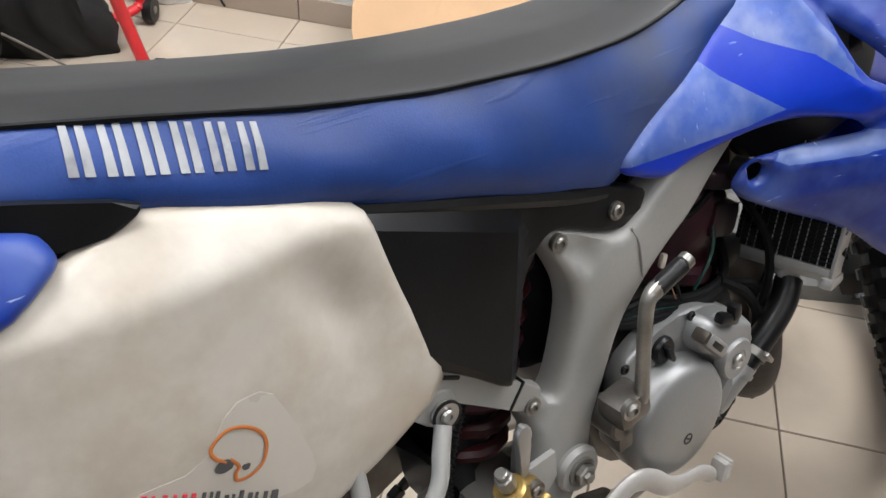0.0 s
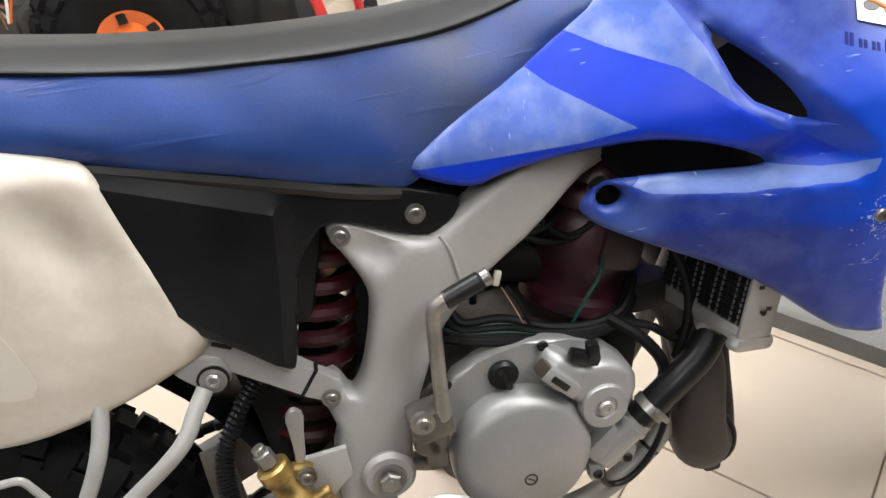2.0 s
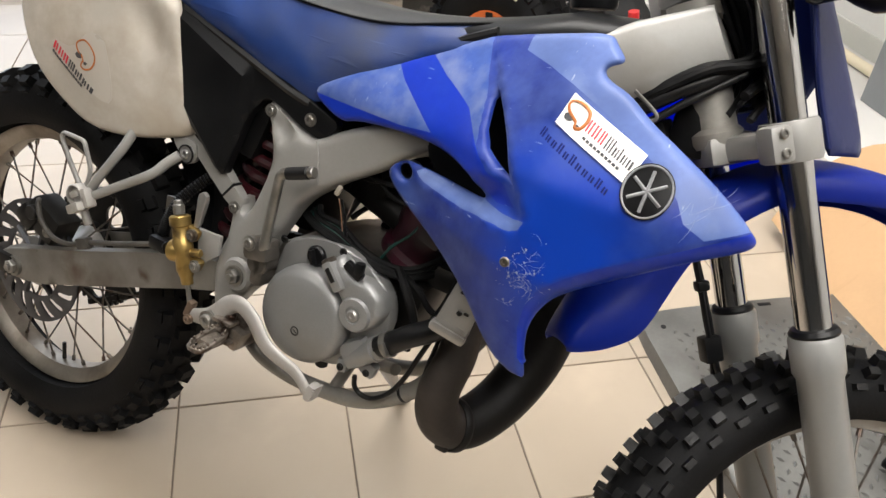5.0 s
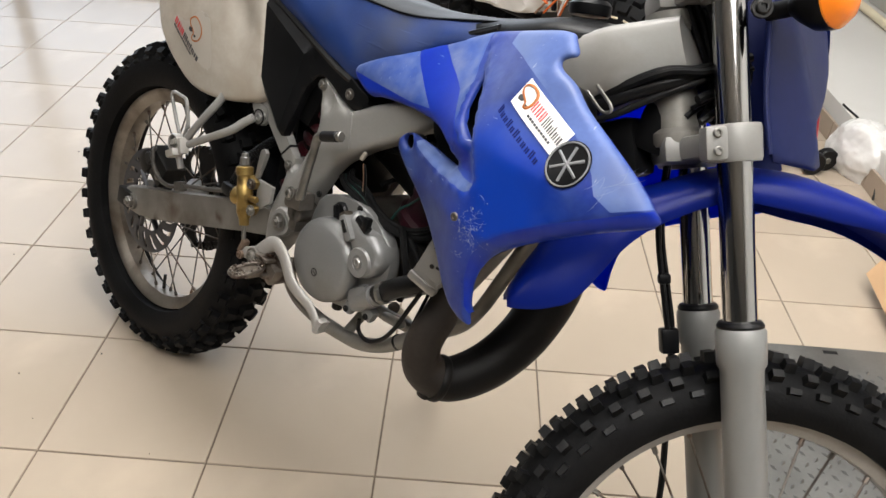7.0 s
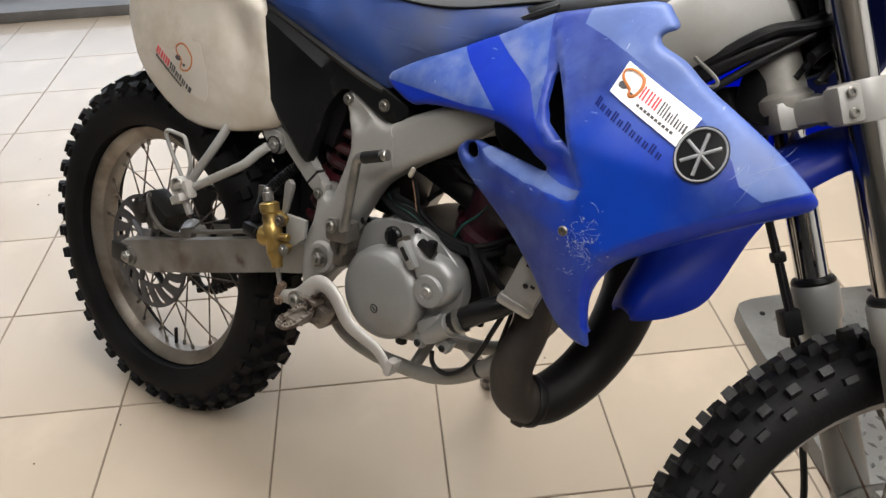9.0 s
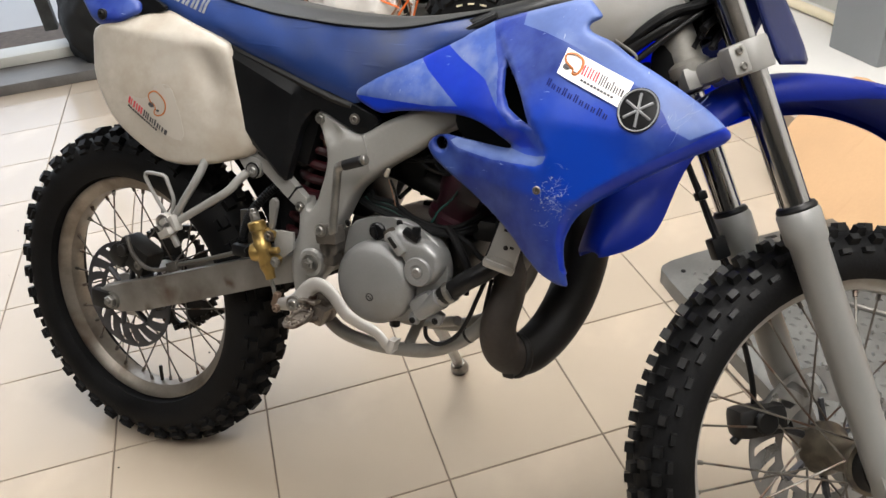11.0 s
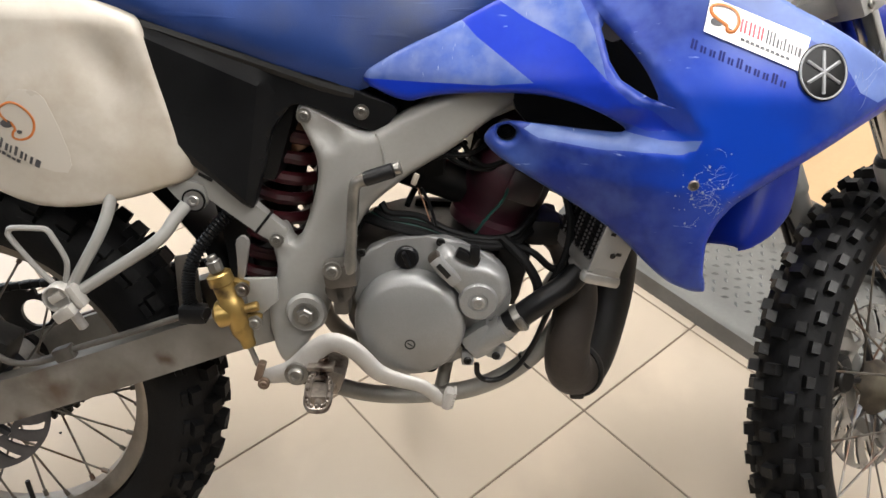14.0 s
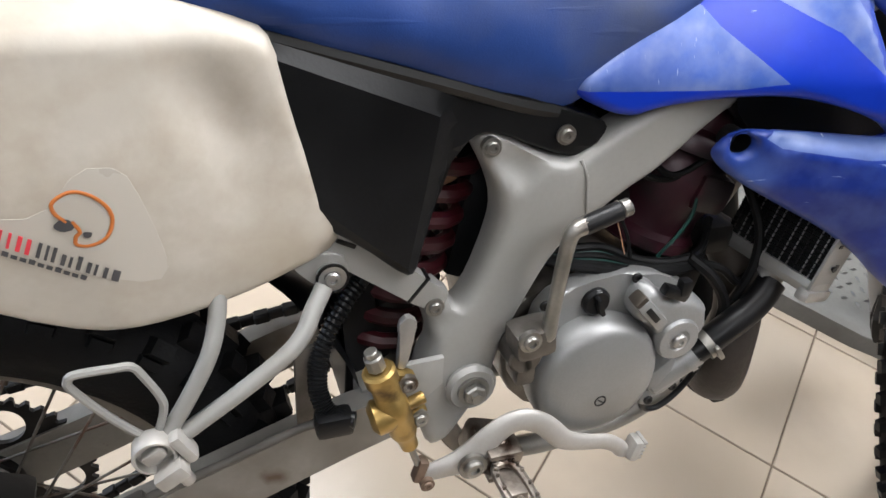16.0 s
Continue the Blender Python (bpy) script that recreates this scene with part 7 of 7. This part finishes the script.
for _x, _yy in ((0.082, 0.152), (0.098, 0.215)):
    castor = part("castor", lathe([(0.012, -0.014), (0.036, -0.014), (0.040, -0.010), (0.040, 0.010), (0.036, 0.014), (0.012, 0.014)], 28, (_x, _yy, 0.040), toward((0.75, -0.6, 0)), close=True), HOSE, trolley, "black castor")
    part("castor_hub", rod(Vector((_x, _yy, 0.040)) - Vector((0.75, -0.6, 0)) * 0.018, Vector((_x, _yy, 0.040)) + Vector((0.75, -0.6, 0)) * 0.018, 0.011, 16), STEEL, castor)
part("castor_axle", rod((0.05, 0.15, 0.055), (0.105, 0.25, 0.055), 0.006), STEEL, trolley)
# dark bag and riding jacket
bm = crumple((0.20, 0.10, 0.30), (0, 0, 0), 21.0, 0.14, 4)
for _v in bm.verts:                            # leans over to one side and tapers down to a corner
    _v.co.x += 0.10 * (0.30 - _v.co.z) / 0.30 - 0.02
    _v.co.y *= 0.6 + 0.4 * min(1.0, _v.co.z / 0.2)
    _v.co += Vector((0.010, 0.016, 0)) * math.sin(_v.co.x * 62 + _v.co.z * 24 + 2 * math.sin(_v.co.z * 17)) * min(1.0, max(0.0, _v.co.z) / 0.06)
thing("black_bag", bm, BAG, "slumped black cloth bag on the tiles", "bag", Matrix.Translation((0.33, 1.93, 0)) @ Matrix.Rotation(radians(-25), 4, "Z"), 80)
thing("steel_wire", sweep([(0.424, 1.749, 0.003), (0.33, 1.76, 0.10), (0.22, 1.77, 0.20), (0.12, 1.76, 0.26)], 0.0035, 6), STEEL, "thin bent steel wire leaning on a black bag", "wire")
thing("black_sack", crumple((0.24, 0.20, 0.36), (0, 0, 0), 33.0, 0.16), BAG, "black cloth sack beside the threshold", "sack", Matrix.Translation((-1.95, 1.74, 0)), 80)

# all-terrain quad standing behind
quad = tagged(new("quad_bike"), "grubby orange and black quad bike with knobbly tyres", "quad bike")
quad.matrix_basis = Matrix.Translation((-0.42, 1.78, 0)) @ Matrix.Rotation(radians(4), 4, "Z")
_rq = random.Random(12)
QK = ((0, 0.034, 0.045, 0.016, 0.0), (26, 0.034, 0.040, 0.016, 0.5), (52, 0.038, 0.032, 0.014, 0.0))
for _x, _yy in ((0.44, -0.12), (-0.52, -0.12), (0.44, 0.45), (-0.52, 0.45)):
    _qa, _qk = tyre(0.250, 0.105, 22, _rq, QK)
    qt = part("quad_tyre", _qa, RUBBER, quad, "fat black tyre", Matrix.Translation((_x, _yy, 0.250)))
    part("tread", _qk, RUBBER, qt, "chunky tread knobs")["kind"] = "stuff"
    if _yy < 0:
        _rc = part("rim_cover", lathe([(0.0, -0.075), (0.03, -0.080), (0.05, -0.070), (0.09, -0.088), (0.118, -0.085), (0.128, -0.070), (0.12, -0.06)], 40), ORANGEBODY, qt, "orange rim cover")
        for _k in range(5):
            _a = 2 * math.pi * _k / 5 + 0.4
            part("rim_slot", block((0.045, 0.006, 0.026), (0.075 * math.cos(_a), -0.082, 0.075 * math.sin(_a)), 0.008, Matrix.Rotation(-_a, 3, "Y")), DARK, _rc)
        for _k in range(4):
            _a = radians(62 + 15 * _k)
            part("print_bar", block((0.007, 0.004, 0.024), (0.172 * math.cos(_a), -0.1035, 0.172 * math.sin(_a)), 0.002, Matrix.Rotation(-_a, 3, "Y")), TRUNK, qt, "pale tyre lettering bar")
    part("quad_rim", lathe([(0, -0.05), (0.05, -0.05), (0.06, -0.02), (0.12, -0.03), (0.15, -0.07), (0.155, -0.06), (0.155, 0.07), (0.02, 0.05), (0, 0.05)], 40), GREYCAST, qt)
part("quad_frame", merge(sweep([(0.5, 0.10, 0.28), (0.2, 0.06, 0.24), (-0.2, 0.06, 0.24), (-0.5, 0.10, 0.30)], 0.022, 10), sweep([(0.44, -0.08, 0.25), (0.35, 0.15, 0.33), (0.2, 0.2, 0.40)], 0.015, 8)), HOSE, quad)
_qb = block((0.42, 0.26, 0.16), (-0.02, 0.16, 0.42), 0.05)
block((0.30, 0.30, 0.08), (-0.42, 0.16, 0.56), 0.03, Matrix.Rotation(radians(-12), 3, "Y"), bm=_qb)
part("quad_body", _qb, GREYCAST, quad, "dusty dark bodywork")
part("quad_engine", merge(block((0.28, 0.24, 0.22), (0.12, 0.14, 0.22), 0.03), rod((0.20, 0.0, 0.26), (0.20, 0.08, 0.26), 0.07, 24)), GREYCAST, quad, "dusty grey engine")
_sp = [Vector((0.60 + 0.05 * t / 8 + 0.032 * math.cos(2 * math.pi * t), -0.02 + 0.032 * math.sin(2 * math.pi * t), 0.30 + 0.032 * t)) for t in [i / 16 for i in range(0, 129)]]
part("quad_spring", sweep([tuple(p) for p in _sp], 0.006, 8, smooth=False), CHROME, quad, "bright coil spring")
part("quad_damper", rod((0.60, -0.02, 0.28), (0.65, -0.02, 0.58), 0.016, 14), DARK, quad)
part("quad_rack", sweep([(0.12, -0.10, 0.34), (0.11, -0.10, 0.50), (0.16, -0.09, 0.52), (0.24, -0.09, 0.51), (0.27, -0.09, 0.45)], 0.010, 10), HOSE, quad)
for _i in range(34):
    _a = _rq.uniform(-0.34, 0.16)
    part("loose_strip", sweep([(_a, -0.10 + _rq.uniform(-0.03, 0.05), 0.30 + _rq.uniform(0, 0.08)), (_a + _rq.uniform(-0.08, 0.08), -0.12, 0.42 + _rq.uniform(-0.03, 0.06)), (_a + _rq.uniform(-0.12, 0.12), -0.08, 0.46 + _rq.uniform(-0.05, 0.06))], 0.0042, 6), _rq.choice((ORANGEBODY, POLY, COPPER, COPPER)), quad)
part("wrapped_parcel", crumple((0.20, 0.12, 0.14), (-0.12, -0.02, 0.30), 41.0, 0.3, 4), POLY, quad, "parts in crumpled clear film", Matrix.Translation((0, 0, 0.30)))

# long cream trunking on the plinth
thing("trunking", sweep([(2.50, M_F + 0.1, H_P + 0.022), (2.50, 4.0, H_P + 0.022)], 0.02, 10, smooth=False), TRUNK, "cream cable trunking along the plinth", "trunking", ROOM, kind="structure")
thing("pillar", block((0.20, 0.24, 1.9), (2.44, -0.72, H_P + 0.95), 0.006), PILLAR, "dark grey square post on the plinth", "pillar", ROOM, kind="structure")
thing("electric_cable", sweep([(1.975, -1.25, H_P + 0.004), (1.985, -1.05, H_P - 0.002), (1.962, -0.85, 0.05), (1.95, -0.80, 0.006)], 0.004, 8), HOSE, "thin black cable over the plinth edge", "cable", ROOM)

# crumbs of dirt on the floor
_rq = random.Random(77)
bm = bmesh.new()
for _i in range(70):
    _c = room(_rq.uniform(-1.2, 1.0), _rq.uniform(-1.2, 1.2))
    _r = _rq.uniform(0.0008, 0.0028)
    _k = bmesh.ops.create_icosphere(bm, subdivisions=1, radius=_r)
    for _v in _k["verts"]:
        _v.co = Vector((_v.co.x * _rq.uniform(0.8, 1.8), _v.co.y * _rq.uniform(0.8, 1.5), (_v.co.z + _r) * 0.6)) + _c
thing("floor_crumb", bm, DARK, "specks of dark grit on the beige tiles", "grit", kind="stuff")

# ---------- tiles (last: many alike pieces) ----------
TS, GAP = 0.3333, 0.0032
T0 = Vector((TILE_X, TILE_Y, 0))
def tile_mesh(name, w, h, t, bev):
    bm = block((w, h, t), (0, 0, -t / 2), bev, None, 1)
    me = bpy.data.meshes.new(name)
    for f in bm.faces:
        f.smooth = False
    bm.to_mesh(me)
    bm.free()
    return me


_tm = tile_mesh("tile", TS - GAP, TS - GAP, 0.008, 0.0012)
_tm.materials.append(TILE)
_tile_v, _tile_f = [], []
for _i in range(-14, 9):
    for _j in range(-8, 19):
        c = T0 + UN * TS * (_i + 0.5) + UM * TS * (_j + 0.5)
        n_, m_ = c.dot(UN), c.dot(UM)
        if n_ > N_P + 0.15 or m_ < M_F + 0.1:
            continue
        if -1.9 < n_ and -2.7 < m_ < 1.9:
            ob = new("tile", _tm)
            ob.parent = floor
            ob.matrix_parent_inverse = ROOM.inverted()
            ob.matrix_basis = Matrix.Translation(c) @ ROOM
        else:
            k = len(_tile_v)
            h = (TS - GAP) / 2
            _tile_v += [tuple(c + UN * a * h + UM * b * h) for a, b in ((-1, -1), (1, -1), (1, 1), (-1, 1))] + [tuple(c + UN * a * h + UM * b * h - Vector((0, 0, 0.008))) for a, b in ((-1, -1), (1, -1), (1, 1), (-1, 1))]
            _tile_f += [(k, k + 1, k + 2, k + 3)] + [(k + a, k + 4 + a, k + 4 + (a + 1) % 4, k + (a + 1) % 4) for a in range(4)]
_far = bpy.data.meshes.new("tile_rest")
_far.from_pydata(_tile_v, [], _tile_f)
_far.materials.append(TILE)
_fo = new("tile_rest", _far)
_fo.parent = floor
_fo.matrix_parent_inverse = ROOM.inverted()
_fo["kind"] = "stuff"
_sk = tile_mesh("skirting_tile", 0.010, TS - GAP, 0.075, 0.001)
_sk.materials.append(SKIRT)
_skirt = setting("baseboard", block((0.004, M_B - M_F - 0.02, 0.07), (N_P - 0.004, (M_B + M_F) / 2, 0.036), 0), GROUT, "grout behind beige skirting tiles", "baseboard", ROOM)
_off = T0.dot(UM)
for _j in range(-7, 17):
    m_ = _off + TS * (_j + 0.5)
    if M_F + 0.25 < m_ < M_B - 0.2:
        ob = new("skirting_tile", _sk)
        ob.parent = _skirt
        ob.matrix_parent_inverse = ROOM.inverted()
        ob.matrix_basis = Matrix.Translation(room(N_P - 0.011, m_, 0.0765)) @ ROOM
